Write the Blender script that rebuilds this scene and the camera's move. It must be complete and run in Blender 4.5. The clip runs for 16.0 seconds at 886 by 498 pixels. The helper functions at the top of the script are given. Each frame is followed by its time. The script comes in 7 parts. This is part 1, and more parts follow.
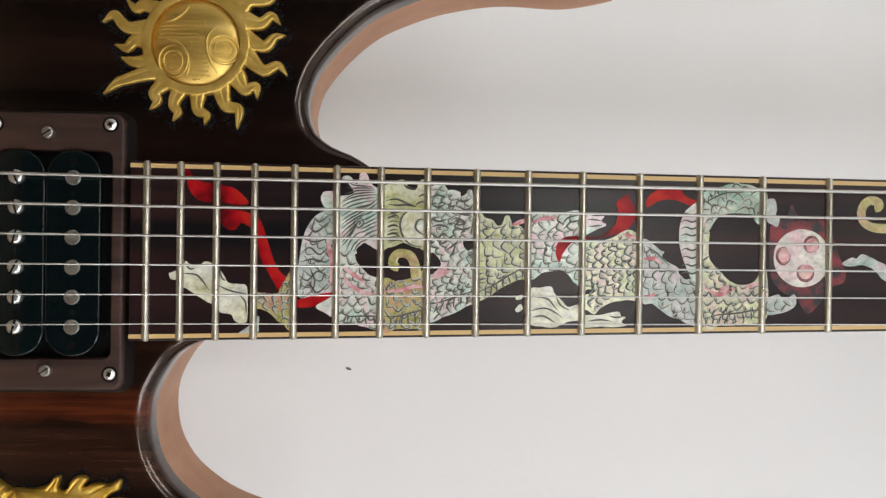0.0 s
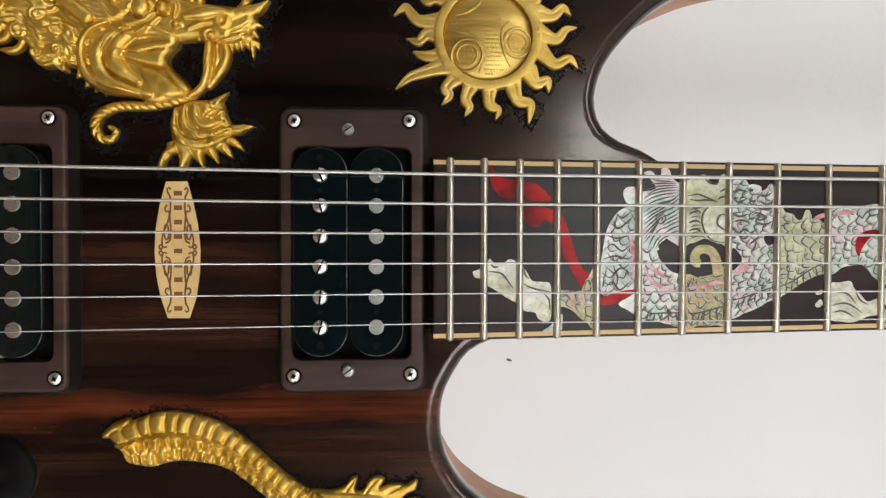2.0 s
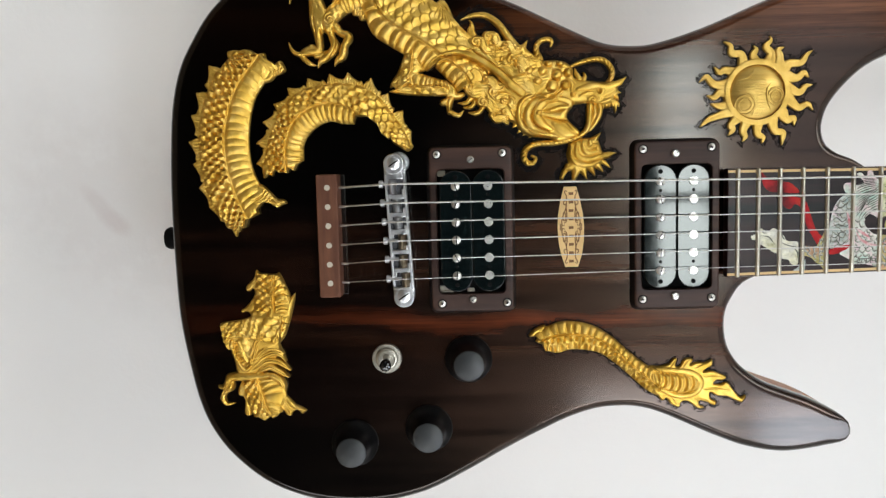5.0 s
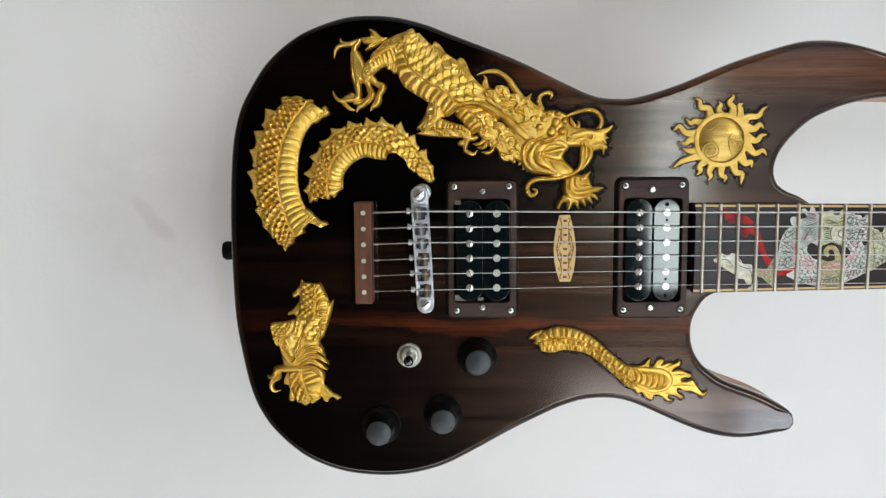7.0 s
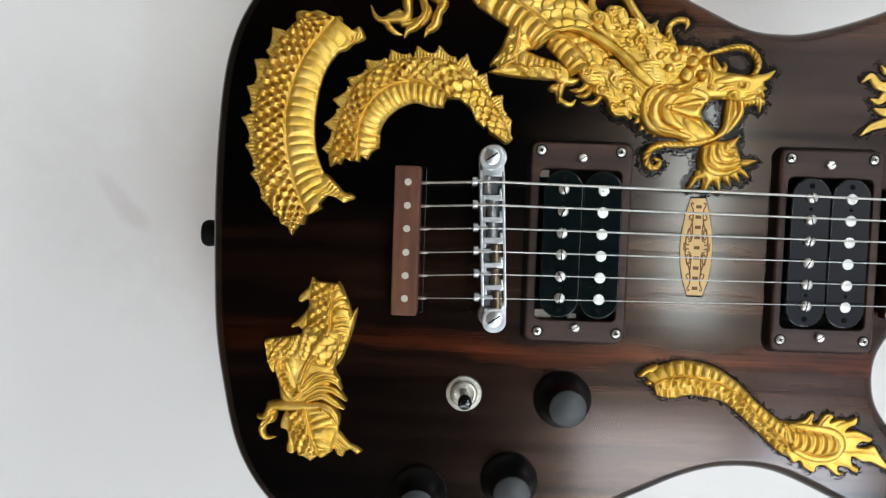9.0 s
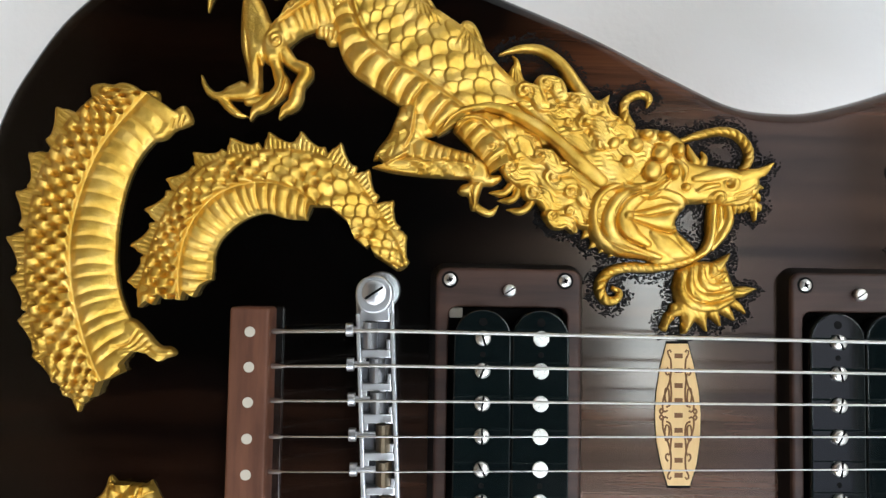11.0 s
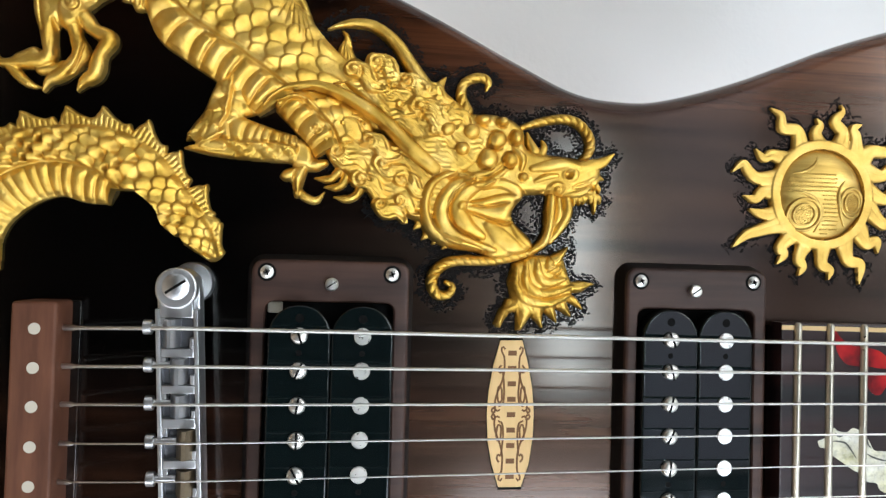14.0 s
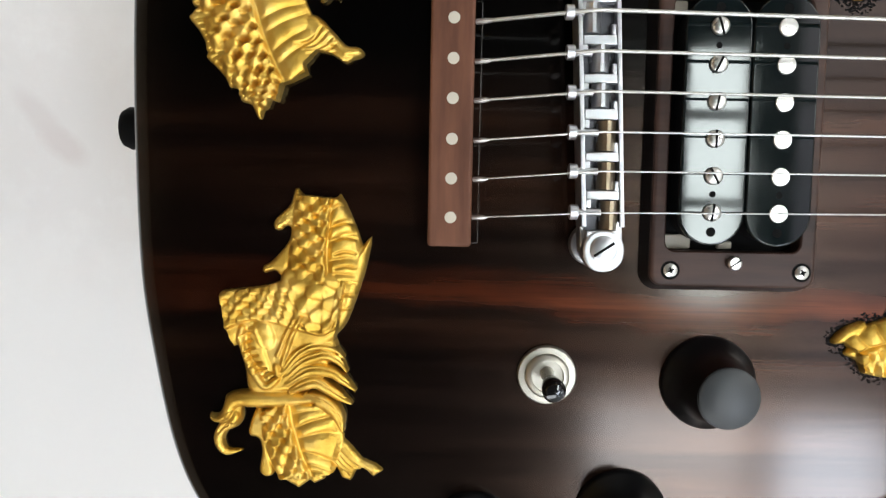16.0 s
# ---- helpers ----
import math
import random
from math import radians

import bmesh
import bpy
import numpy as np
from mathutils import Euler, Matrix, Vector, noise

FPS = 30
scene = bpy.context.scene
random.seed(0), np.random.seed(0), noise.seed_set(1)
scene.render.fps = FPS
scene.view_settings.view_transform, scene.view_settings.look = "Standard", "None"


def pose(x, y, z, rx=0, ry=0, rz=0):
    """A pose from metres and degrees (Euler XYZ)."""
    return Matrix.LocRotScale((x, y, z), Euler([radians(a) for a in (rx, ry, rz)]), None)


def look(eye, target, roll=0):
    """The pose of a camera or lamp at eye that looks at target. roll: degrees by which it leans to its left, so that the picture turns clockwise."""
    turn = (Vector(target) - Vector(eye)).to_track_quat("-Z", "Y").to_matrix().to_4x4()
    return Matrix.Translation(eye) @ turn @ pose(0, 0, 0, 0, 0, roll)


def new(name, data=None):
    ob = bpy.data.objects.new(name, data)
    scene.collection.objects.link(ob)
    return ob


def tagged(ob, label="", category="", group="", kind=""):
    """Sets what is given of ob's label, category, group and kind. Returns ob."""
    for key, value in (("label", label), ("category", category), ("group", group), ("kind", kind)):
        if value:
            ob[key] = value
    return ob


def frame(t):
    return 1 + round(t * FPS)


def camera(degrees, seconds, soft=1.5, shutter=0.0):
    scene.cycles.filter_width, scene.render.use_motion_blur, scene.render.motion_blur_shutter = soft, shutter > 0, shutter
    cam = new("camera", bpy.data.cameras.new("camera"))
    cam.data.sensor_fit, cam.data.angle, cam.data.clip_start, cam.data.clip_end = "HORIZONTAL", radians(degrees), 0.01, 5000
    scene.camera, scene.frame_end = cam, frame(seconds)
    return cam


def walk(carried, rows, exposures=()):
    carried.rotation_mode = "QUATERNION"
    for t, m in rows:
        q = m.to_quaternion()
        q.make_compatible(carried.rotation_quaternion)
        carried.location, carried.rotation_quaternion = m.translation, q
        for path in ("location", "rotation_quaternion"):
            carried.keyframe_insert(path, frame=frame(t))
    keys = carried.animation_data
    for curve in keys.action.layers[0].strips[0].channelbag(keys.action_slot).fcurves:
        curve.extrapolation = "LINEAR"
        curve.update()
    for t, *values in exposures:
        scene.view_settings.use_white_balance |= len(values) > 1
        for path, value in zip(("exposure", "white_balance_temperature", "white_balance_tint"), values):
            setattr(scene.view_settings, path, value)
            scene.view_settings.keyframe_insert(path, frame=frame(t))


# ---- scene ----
# The camera and its way: an electric guitar hangs neck-up before a white wall, filmed sideways.
cam = camera(61.15, 16.0, soft=1.35)
walk(cam, [
    (0, pose(-0.0009, -0.4569, 1.5648, -167.69, -86.94, -102.18)),
    (0.5, pose(-0.0011, -0.4508, 1.5459, -157.49, -88.36, -113.23)),
    (1, pose(-0.0060, -0.4555, 1.5311, -158.38, -89.38, -112.67)),
    (1.5, pose(-0.0052, -0.4473, 1.4949, -179.12, -88.58, -92.06)),
    (2, pose(-0.0045, -0.4481, 1.4654, -178.81, -86.59, -92.30)),
    (2.5, pose(0.0063, -0.4471, 1.4231, 175.80, -85.15, -87.76)),
    (3, pose(0.0034, -0.4530, 1.3718, 166.45, -85.51, -78.70)),
    (3.5, pose(-0.0081, -0.4953, 1.3659, 159.27, -86.77, -71.25)),
    (4, pose(-0.0149, -0.5422, 1.3582, 144.30, -88.05, -57.65)),
    (4.5, pose(-0.0189, -0.5858, 1.3411, 75.71, -88.47, 9.83)),
    (4.7, pose(-0.0207, -0.5977, 1.3369, 58.14, -88.17, 27.11)),
    (6.8, pose(-0.0498, -0.6910, 1.3182, 21.44, -89.03, 62.80)),
    (7, pose(-0.0467, -0.6949, 1.3191, 24.25, -89.33, 60.27)),
    (7.5, pose(-0.0521, -0.7048, 1.3166, 10.10, -89.35, 74.37)),
    (8, pose(-0.0437, -0.6808, 1.3091, -9.26, -88.56, 93.17)),
    (8.5, pose(-0.0245, -0.6160, 1.2914, -47.23, -88.52, 131.83)),
    (9, pose(-0.0146, -0.5439, 1.2827, -72.40, -87.89, 159.03)),
    (9.2, pose(-0.0141, -0.5126, 1.2798, -94.98, -87.83, -176.71)),
    (11.3, pose(-0.0415, -0.4312, 1.3156, -155.39, -87.45, -111.55)),
    (11.5, pose(-0.0429, -0.4279, 1.3194, -156.74, -87.05, -110.72)),
    (12, pose(-0.0398, -0.4283, 1.3353, -157.45, -86.36, -110.47)),
    (12.5, pose(-0.0369, -0.4246, 1.3491, -158.87, -85.03, -109.46)),
    (13, pose(-0.0385, -0.4282, 1.3655, -163.09, -82.47, -104.47)),
    (13.5, pose(-0.0419, -0.4344, 1.3666, -165.41, -80.50, -101.88)),
    (14, pose(-0.0435, -0.4242, 1.3413, -167.59, -81.91, -101.24)),
    (14.5, pose(-0.0392, -0.4128, 1.3093, -168.22, -84.72, -100.83)),
    (15, pose(-0.0247, -0.4115, 1.2859, -164.75, -87.81, -106.25)),
    (15.5, pose(-0.0032, -0.4143, 1.2674, -86.20, -89.14, 174.76)),
    (16, pose(0.0199, -0.4112, 1.2635, -56.85, -88.63, 142.24)),
], exposures=[
    (0, -0.36, 6600, 10), (1.8, -0.3, 6600, 10), (3, -0.12, 6550, 9), (4.5, -0.15, 6450, 8), (7, -0.28, 6250, 6), (9, -0.14, 6150, 6), (12, 0.1, 6050, 7), (14.5, 0.11, 5950, 6), (15.5, 0.12, 5850, 5), (16, 0.2, 6300, 7),
])

# ---- light ----
world = bpy.data.worlds.new("world")
scene.world = world
world.use_nodes = True
sky = world.node_tree.nodes.new("ShaderNodeTexSky")
sky.sky_type, sky.sun_disc, sky.sun_elevation, sky.sun_rotation = "NISHITA", False, radians(40), radians(200)
world.node_tree.links.new(sky.outputs["Color"], world.node_tree.nodes["Background"].inputs["Color"])
world.node_tree.nodes["Background"].inputs["Strength"].default_value = 0.12


def area_lamp(name, eye, target, sx, sy, watts, colour):
    data = bpy.data.lights.new(name, "AREA")
    data.shape, data.size, data.size_y, data.energy, data.color = "RECTANGLE", sx, sy, watts, colour
    ob = new(name, data)
    ob.matrix_world = look(eye, target)
    return ob


# ---- materials ----
def material(name, colour, rough=0.5, metal=0.0, coat=0.0):
    m = bpy.data.materials.new(name)
    m.use_nodes = True
    b = m.node_tree.nodes["Principled BSDF"]
    b.inputs["Base Color"].default_value = (*colour, 1)
    b.inputs["Roughness"].default_value = rough
    b.inputs["Metallic"].default_value = metal
    b.inputs["Coat Weight"].default_value = coat
    return m


def node(m, kind, **values):
    n = m.node_tree.nodes.new(kind)
    for key, value in values.items():
        n.inputs[key].default_value = value
    return n


def wire(m, a, b):
    m.node_tree.links.new(a, b)


def shader(m):
    return m.node_tree.nodes["Principled BSDF"]


def coords(m, scale=(1, 1, 1)):
    """Object coordinates, stretched."""
    tex = m.node_tree.nodes.new("ShaderNodeTexCoord")
    mapping = node(m, "ShaderNodeMapping", Scale=scale)
    wire(m, tex.outputs["Object"], mapping.inputs["Vector"])
    return mapping.outputs["Vector"]


def noise_of(m, scale, stretch=(1, 1, 1), detail=4.0, rough=0.55):
    n = node(m, "ShaderNodeTexNoise", Scale=scale, Detail=detail, Roughness=rough)
    wire(m, coords(m, stretch), n.inputs["Vector"])
    return n.outputs["Fac"]


def ramp(m, fac, stops):
    n = m.node_tree.nodes.new("ShaderNodeValToRGB")
    while len(n.color_ramp.elements) < len(stops):
        n.color_ramp.elements.new(0.5)
    for e, (at, c) in zip(n.color_ramp.elements, stops):
        e.position, e.color = at, (*c, 1) if len(c) == 3 else c
    wire(m, fac, n.inputs["Fac"])
    return n.outputs["Color"]


def grey(v):
    return (v, v, v)


def bump(m, fac, strength, distance):
    n = node(m, "ShaderNodeBump", Strength=strength, Distance=distance)
    wire(m, fac, n.inputs["Height"])
    wire(m, n.outputs["Normal"], shader(m).inputs["Normal"])


def mix(m, fac, a, b, blend="MIX"):
    n = m.node_tree.nodes.new("ShaderNodeMix")
    n.data_type, n.blend_type = "RGBA", blend
    for slot, value in ((0, fac), (6, a), (7, b)):
        if isinstance(value, bpy.types.NodeSocket):
            wire(m, value, n.inputs[slot])
        else:
            n.inputs[slot].default_value = value if slot == 0 else (*value, 1)
    return n.outputs[2]


def set_colour(m, socket):
    wire(m, socket, shader(m).inputs["Base Color"])


def set_rough(m, fac, low, high):
    wire(m, ramp(m, fac, [(0.3, grey(low)), (0.7, grey(high))]), shader(m).inputs["Roughness"])


# painted plaster
def sum_of(m, a, b, kind="ADD", **values):
    n = m.node_tree.nodes.new("ShaderNodeMath")
    n.operation = kind
    for slot, value in ((0, a), (1, b)):
        if isinstance(value, bpy.types.NodeSocket):
            wire(m, value, n.inputs[slot])
        else:
            n.inputs[slot].default_value = value
    return n.outputs[0]


WALL = material("wall_paint", (0.8, 0.8, 0.8), 0.6)
plaster = mix(WALL, ramp(WALL, noise_of(WALL, 3.0, detail=3), [(0.35, grey(0)), (0.75, grey(1))]), (0.81, 0.808, 0.80), (0.765, 0.763, 0.757))


def wall_patch(m, base, x, z, turn, long, wide, tone, most):
    """A soft, ragged patch of another tone on the wall round (x, z)."""
    tex = m.node_tree.nodes.new("ShaderNodeTexCoord")
    place = node(m, "ShaderNodeMapping", Location=(x, 0, z), Rotation=(0, turn, 0), Scale=(long, 1, wide))
    place.vector_type = "TEXTURE"
    wire(m, tex.outputs["Object"], place.inputs["Vector"])
    ball = m.node_tree.nodes.new("ShaderNodeTexGradient")
    ball.gradient_type = "SPHERICAL"
    wire(m, place.outputs["Vector"], ball.inputs["Vector"])
    ragged = sum_of(m, ball.outputs["Fac"], ramp(m, noise_of(m, 45.0, detail=5, rough=0.65), [(0.3, grey(0.3)), (0.7, grey(1))]), "MULTIPLY")
    return mix(m, ramp(m, ragged, [(0.03, grey(0)), (0.42, grey(most))]), base, tone)


# two rubbed scuffs
plaster = wall_patch(WALL, plaster, -0.0130, 1.0380, -0.72, 0.028, 0.009, (0.62, 0.56, 0.55), 0.9)
plaster = wall_patch(WALL, plaster, 0.0000, 1.0485, -0.95, 0.021, 0.010, (0.57, 0.49, 0.48), 1.0)
# a broad, fainter grey patch round the scuffs
plaster = wall_patch(WALL, plaster, -0.0080, 1.0560, -0.9, 0.16, 0.10, (0.72, 0.705, 0.695), 0.7)
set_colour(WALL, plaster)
bump(WALL, noise_of(WALL, 180.0, detail=2), 0.12, 0.002)
ROOM_DARK = material("dark_panelling", (0.06, 0.045, 0.035), 0.6)
set_colour(ROOM_DARK, ramp(ROOM_DARK, noise_of(ROOM_DARK, 4.0, (6, 6, 0.6)), [(0.3, (0.008, 0.007, 0.006)), (0.7, (0.022, 0.018, 0.015))]))
FLOOR = material("floor_boards", (0.2, 0.12, 0.07), 0.45)
set_colour(FLOOR, ramp(FLOOR, noise_of(FLOOR, 5.0, (0.5, 8, 1)), [(0.3, (0.24, 0.17, 0.11)), (0.7, (0.4, 0.3, 0.2))]))
FRAME_WOOD = material("window_frame_paint", (0.5, 0.48, 0.45), 0.5)
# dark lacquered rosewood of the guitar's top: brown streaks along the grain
EBONY = material("dark_rosewood_lacquer", (0.02, 0.012, 0.008), 0.2)
split = node(EBONY, "ShaderNodeSeparateXYZ")
wire(EBONY, coords(EBONY), split.inputs["Vector"])


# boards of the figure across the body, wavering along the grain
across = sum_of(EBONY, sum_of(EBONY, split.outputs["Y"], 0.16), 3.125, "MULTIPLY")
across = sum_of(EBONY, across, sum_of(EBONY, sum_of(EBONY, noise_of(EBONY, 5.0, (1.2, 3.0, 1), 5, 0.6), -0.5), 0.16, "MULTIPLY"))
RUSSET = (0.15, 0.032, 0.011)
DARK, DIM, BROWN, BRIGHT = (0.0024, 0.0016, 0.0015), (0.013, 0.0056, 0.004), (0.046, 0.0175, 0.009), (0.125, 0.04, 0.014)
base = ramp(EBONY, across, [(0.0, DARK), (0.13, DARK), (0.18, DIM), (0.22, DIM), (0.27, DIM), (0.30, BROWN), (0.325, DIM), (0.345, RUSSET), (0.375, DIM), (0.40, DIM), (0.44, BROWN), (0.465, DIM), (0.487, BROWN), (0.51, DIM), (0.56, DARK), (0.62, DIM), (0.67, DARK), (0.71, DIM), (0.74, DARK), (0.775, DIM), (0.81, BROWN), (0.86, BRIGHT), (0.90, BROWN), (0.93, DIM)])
streak = noise_of(EBONY, 26.0, (0.25, 5, 1), 5, 0.65)
pores = noise_of(EBONY, 120.0, (0.12, 6, 1), 4, 0.7)
# dark reflections at the tail end painted into the wood's colour and sheen
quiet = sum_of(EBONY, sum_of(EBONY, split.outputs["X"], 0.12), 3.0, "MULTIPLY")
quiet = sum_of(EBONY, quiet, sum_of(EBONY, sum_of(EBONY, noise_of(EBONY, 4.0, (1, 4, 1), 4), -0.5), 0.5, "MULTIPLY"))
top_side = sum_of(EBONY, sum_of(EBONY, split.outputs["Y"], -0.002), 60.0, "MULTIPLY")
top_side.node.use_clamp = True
low_reflect = ramp(EBONY, quiet, [(0.0, grey(0.16)), (0.25, grey(0.42)), (0.52, grey(1.0))])
high_reflect = ramp(EBONY, quiet, [(0.42, grey(0.04)), (0.62, grey(1.0))])
reflect_mask = mix(EBONY, top_side, low_reflect, high_reflect)
base = mix(EBONY, 1.0, base, reflect_mask, "MULTIPLY")
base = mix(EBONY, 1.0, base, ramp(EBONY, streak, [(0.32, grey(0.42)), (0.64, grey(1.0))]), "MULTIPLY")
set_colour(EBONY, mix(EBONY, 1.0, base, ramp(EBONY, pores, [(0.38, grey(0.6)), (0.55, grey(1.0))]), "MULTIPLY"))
set_rough(EBONY, noise_of(EBONY, 14.0, (1, 2, 1), 3), 0.2, 0.27)
# clear lacquer over the warm sheen of the wood
shader(EBONY).inputs["Specular Tint"].default_value = (1.0, 0.6, 0.4, 1)
shader(EBONY).inputs["Coat Weight"].default_value = 0.75
shader(EBONY).inputs["Coat Roughness"].default_value = 0.13
shader(EBONY).inputs["Coat IOR"].default_value = 1.45
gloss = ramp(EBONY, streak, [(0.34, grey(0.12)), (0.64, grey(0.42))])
# the sheen fades by the same painted reflection
gloss = mix(EBONY, 1.0, gloss, reflect_mask, "MULTIPLY")
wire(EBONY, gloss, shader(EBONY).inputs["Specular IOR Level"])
bump(EBONY, noise_of(EBONY, 60.0, (0.3, 6, 1), 3), 0.03, 0.0006)
# pale mahogany of the sides
TAN = material("natural_mahogany", (0.42, 0.2, 0.1), 0.5)
set_colour(TAN, ramp(TAN, noise_of(TAN, 18.0, (0.4, 4, 3), 4), [(0.3, (0.36, 0.165, 0.08)), (0.7, (0.5, 0.26, 0.145))]))
# brushed gold paint over carving
GOLD = material("gold_paint", (0.8, 0.5, 0.08), 0.4, 0.94)
set_colour(GOLD, ramp(GOLD, noise_of(GOLD, 130.0, detail=4), [(0.3, (0.53, 0.315, 0.042)), (0.5, (0.69, 0.445, 0.085)), (0.75, (0.80, 0.56, 0.16))]))
set_rough(GOLD, noise_of(GOLD, 320.0, detail=3), 0.3, 0.48)
bump(GOLD, noise_of(GOLD, 340.0, detail=6, rough=0.68), 0.6, 0.0007)
PALE_GOLD = material("pale_gold_paint", (0.7, 0.5, 0.2), 0.45, 0.8)
set_colour(PALE_GOLD, ramp(PALE_GOLD, noise_of(PALE_GOLD, 130.0, detail=4), [(0.3, (0.47, 0.30, 0.06)), (0.5, (0.60, 0.39, 0.09)), (0.75, (0.70, 0.49, 0.15))]))
set_rough(PALE_GOLD, noise_of(PALE_GOLD, 320.0, detail=3), 0.36, 0.5)
bump(PALE_GOLD, noise_of(PALE_GOLD, 260.0, (0.5, 3, 1), 4), 0.3, 0.0005)
BRONZE = material("dull_bronze_paint", (0.5, 0.3, 0.06), 0.4, 0.9)
set_colour(BRONZE, ramp(BRONZE, noise_of(BRONZE, 60.0, (0.5, 5, 1), 5), [(0.3, (0.46, 0.30, 0.07)), (0.6, (0.66, 0.46, 0.13)), (0.8, (0.78, 0.57, 0.2))]))
set_rough(BRONZE, noise_of(BRONZE, 320.0, detail=3), 0.34, 0.5)
bump(BRONZE, noise_of(BRONZE, 150.0, (0.35, 5, 1), 4), 0.35, 0.0005)
STIPPLE = material("black_stipple", (0.003, 0.003, 0.0035), 0.8)
shader(STIPPLE).inputs["Specular IOR Level"].default_value = 0.15
RING = material("brown_rosewood_satin", (0.09, 0.04, 0.03), 0.48)
shader(RING).inputs["Specular IOR Level"].default_value = 0.3
set_colour(RING, ramp(RING, noise_of(RING, 24.0, (0.6, 6, 2), 5), [(0.3, (0.018, 0.0095, 0.0078)), (0.5, (0.045, 0.022, 0.016)), (0.7, (0.068, 0.034, 0.024))]))
bump(RING, noise_of(RING, 90.0, (0.4, 6, 1), 3), 0.08, 0.0005)
# near-black that paints the shade on the pickup rings' sides
SIDE_SHADE = material("painted_side_shade", (0.008, 0.006, 0.0055), 0.5)
shader(SIDE_SHADE).inputs["Specular IOR Level"].default_value = 0.2
TAIL_WOOD = material("red_brown_rosewood", (0.15, 0.06, 0.04), 0.52)
shader(TAIL_WOOD).inputs["Specular IOR Level"].default_value = 0.25
set_colour(TAIL_WOOD, ramp(TAIL_WOOD, noise_of(TAIL_WOOD, 30.0, (6, 0.8, 2), 5), [(0.3, (0.065, 0.025, 0.014)), (0.7, (0.16, 0.066, 0.037))]))
BOBBIN = material("black_plastic", (0.0026, 0.0055, 0.006), 0.1)
shader(BOBBIN).inputs["Specular IOR Level"].default_value = 0.4
set_rough(BOBBIN, noise_of(BOBBIN, 60.0), 0.03, 0.08)
BLACK = material("black_void", (0.002, 0.002, 0.002), 0.7)
shader(BLACK).inputs["Specular IOR Level"].default_value = 0.1
WASHER = material("knurled_nickel", (0.46, 0.44, 0.38), 0.42, 1.0)
STEEL = material("nickel_steel", (0.66, 0.65, 0.62), 0.26, 1.0)
set_rough(STEEL, noise_of(STEEL, 900.0), 0.26, 0.34)
CHROME = material("chrome", (0.6, 0.61, 0.63), 0.25, 1.0)
set_rough(CHROME, noise_of(CHROME, 240.0), 0.28, 0.42)
DULL = material("dull_dark_metal", (0.10, 0.10, 0.11), 0.45, 0.9)
BRASS = material("brass_saddle", (0.36, 0.29, 0.2), 0.35, 1.0)
STRING = material("string_steel", (0.56, 0.55, 0.53), 0.34, 1.0)
WOUND = material("wound_steel", (0.5, 0.49, 0.46), 0.4, 1.0)
bump(WOUND, noise_of(WOUND, 900.0, (3, 0.2, 0.2), 2), 0.6, 0.0003)
FRET = material("nickel_silver_fret", (0.52, 0.49, 0.41), 0.34, 1.0)
set_rough(FRET, noise_of(FRET, 700.0), 0.26, 0.44)
BOARD = material("ebony_fretboard", (0.02, 0.012, 0.012), 0.3)
shader(BOARD).inputs["Specular IOR Level"].default_value = 0.28
set_colour(BOARD, ramp(BOARD, noise_of(BOARD, 16.0, (0.35, 6, 1), 5), [(0.35, (0.005, 0.004, 0.005)), (0.7, (0.034, 0.013, 0.012))]))
BINDING = material("maple_binding", (0.62, 0.42, 0.18), 0.45)
PLATE = material("maple_plate", (0.72, 0.52, 0.27), 0.45)
set_colour(PLATE, ramp(PLATE, noise_of(PLATE, 60.0, (4, 0.5, 1), 4), [(0.3, (0.62, 0.40, 0.15)), (0.7, (0.74, 0.51, 0.22))]))
INK = material("burnt_engraving", (0.16, 0.07, 0.02), 0.7)
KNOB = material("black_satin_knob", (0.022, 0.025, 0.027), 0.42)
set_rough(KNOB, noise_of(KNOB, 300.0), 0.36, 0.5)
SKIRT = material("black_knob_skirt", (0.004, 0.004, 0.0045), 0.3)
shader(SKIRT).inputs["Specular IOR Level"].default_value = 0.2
GLOSS = material("gloss_black_tip", (0.006, 0.006, 0.006), 0.08)
RED = material("red_inlay", (0.3, 0.008, 0.012), 0.3)
shader(RED).inputs["Specular IOR Level"].default_value = 0.15
set_colour(RED, ramp(RED, noise_of(RED, 90.0, detail=3), [(0.34, (0.09, 0.003, 0.005)), (0.52, (0.34, 0.006, 0.010)), (0.72, (0.50, 0.025, 0.012))]))
RED_STAIN = material("dark_red_inlay", (0.09, 0.008, 0.012), 0.35)
set_colour(RED_STAIN, ramp(RED_STAIN, noise_of(RED_STAIN, 180.0, detail=4), [(0.42, (0.016, 0.008, 0.01)), (0.5, (0.10, 0.008, 0.012)), (0.64, (0.22, 0.012, 0.018))]))
CREAM = material("cream_plastic", (0.5, 0.46, 0.38), 0.5)


def pearl(name, low, high, pink):
    """Mother-of-pearl: cloudy colours, faceted by cut scales, with fine flecks."""
    m = material(name, high, 0.2)
    cloud = ramp(m, noise_of(m, 110.0, detail=5, rough=0.65), [(0.34, low), (0.48, high), (0.62, pink)])
    cells = node(m, "ShaderNodeTexVoronoi", Scale=330.0)
    wire(m, coords(m, (0.8, 1.1, 0.01)), cells.inputs["Vector"])
    facet = ramp(m, cells.outputs["Distance"], [(0.15, grey(1.0)), (0.75, grey(0.76))])
    fleck = ramp(m, noise_of(m, 700.0, detail=4, rough=0.7), [(0.34, grey(0.72)), (0.5, grey(1.0))])
    set_colour(m, mix(m, 1.0, mix(m, 1.0, cloud, facet, "MULTIPLY"), fleck, "MULTIPLY"))
    bump(m, cells.outputs["Distance"], 0.25, 0.0004)
    return m


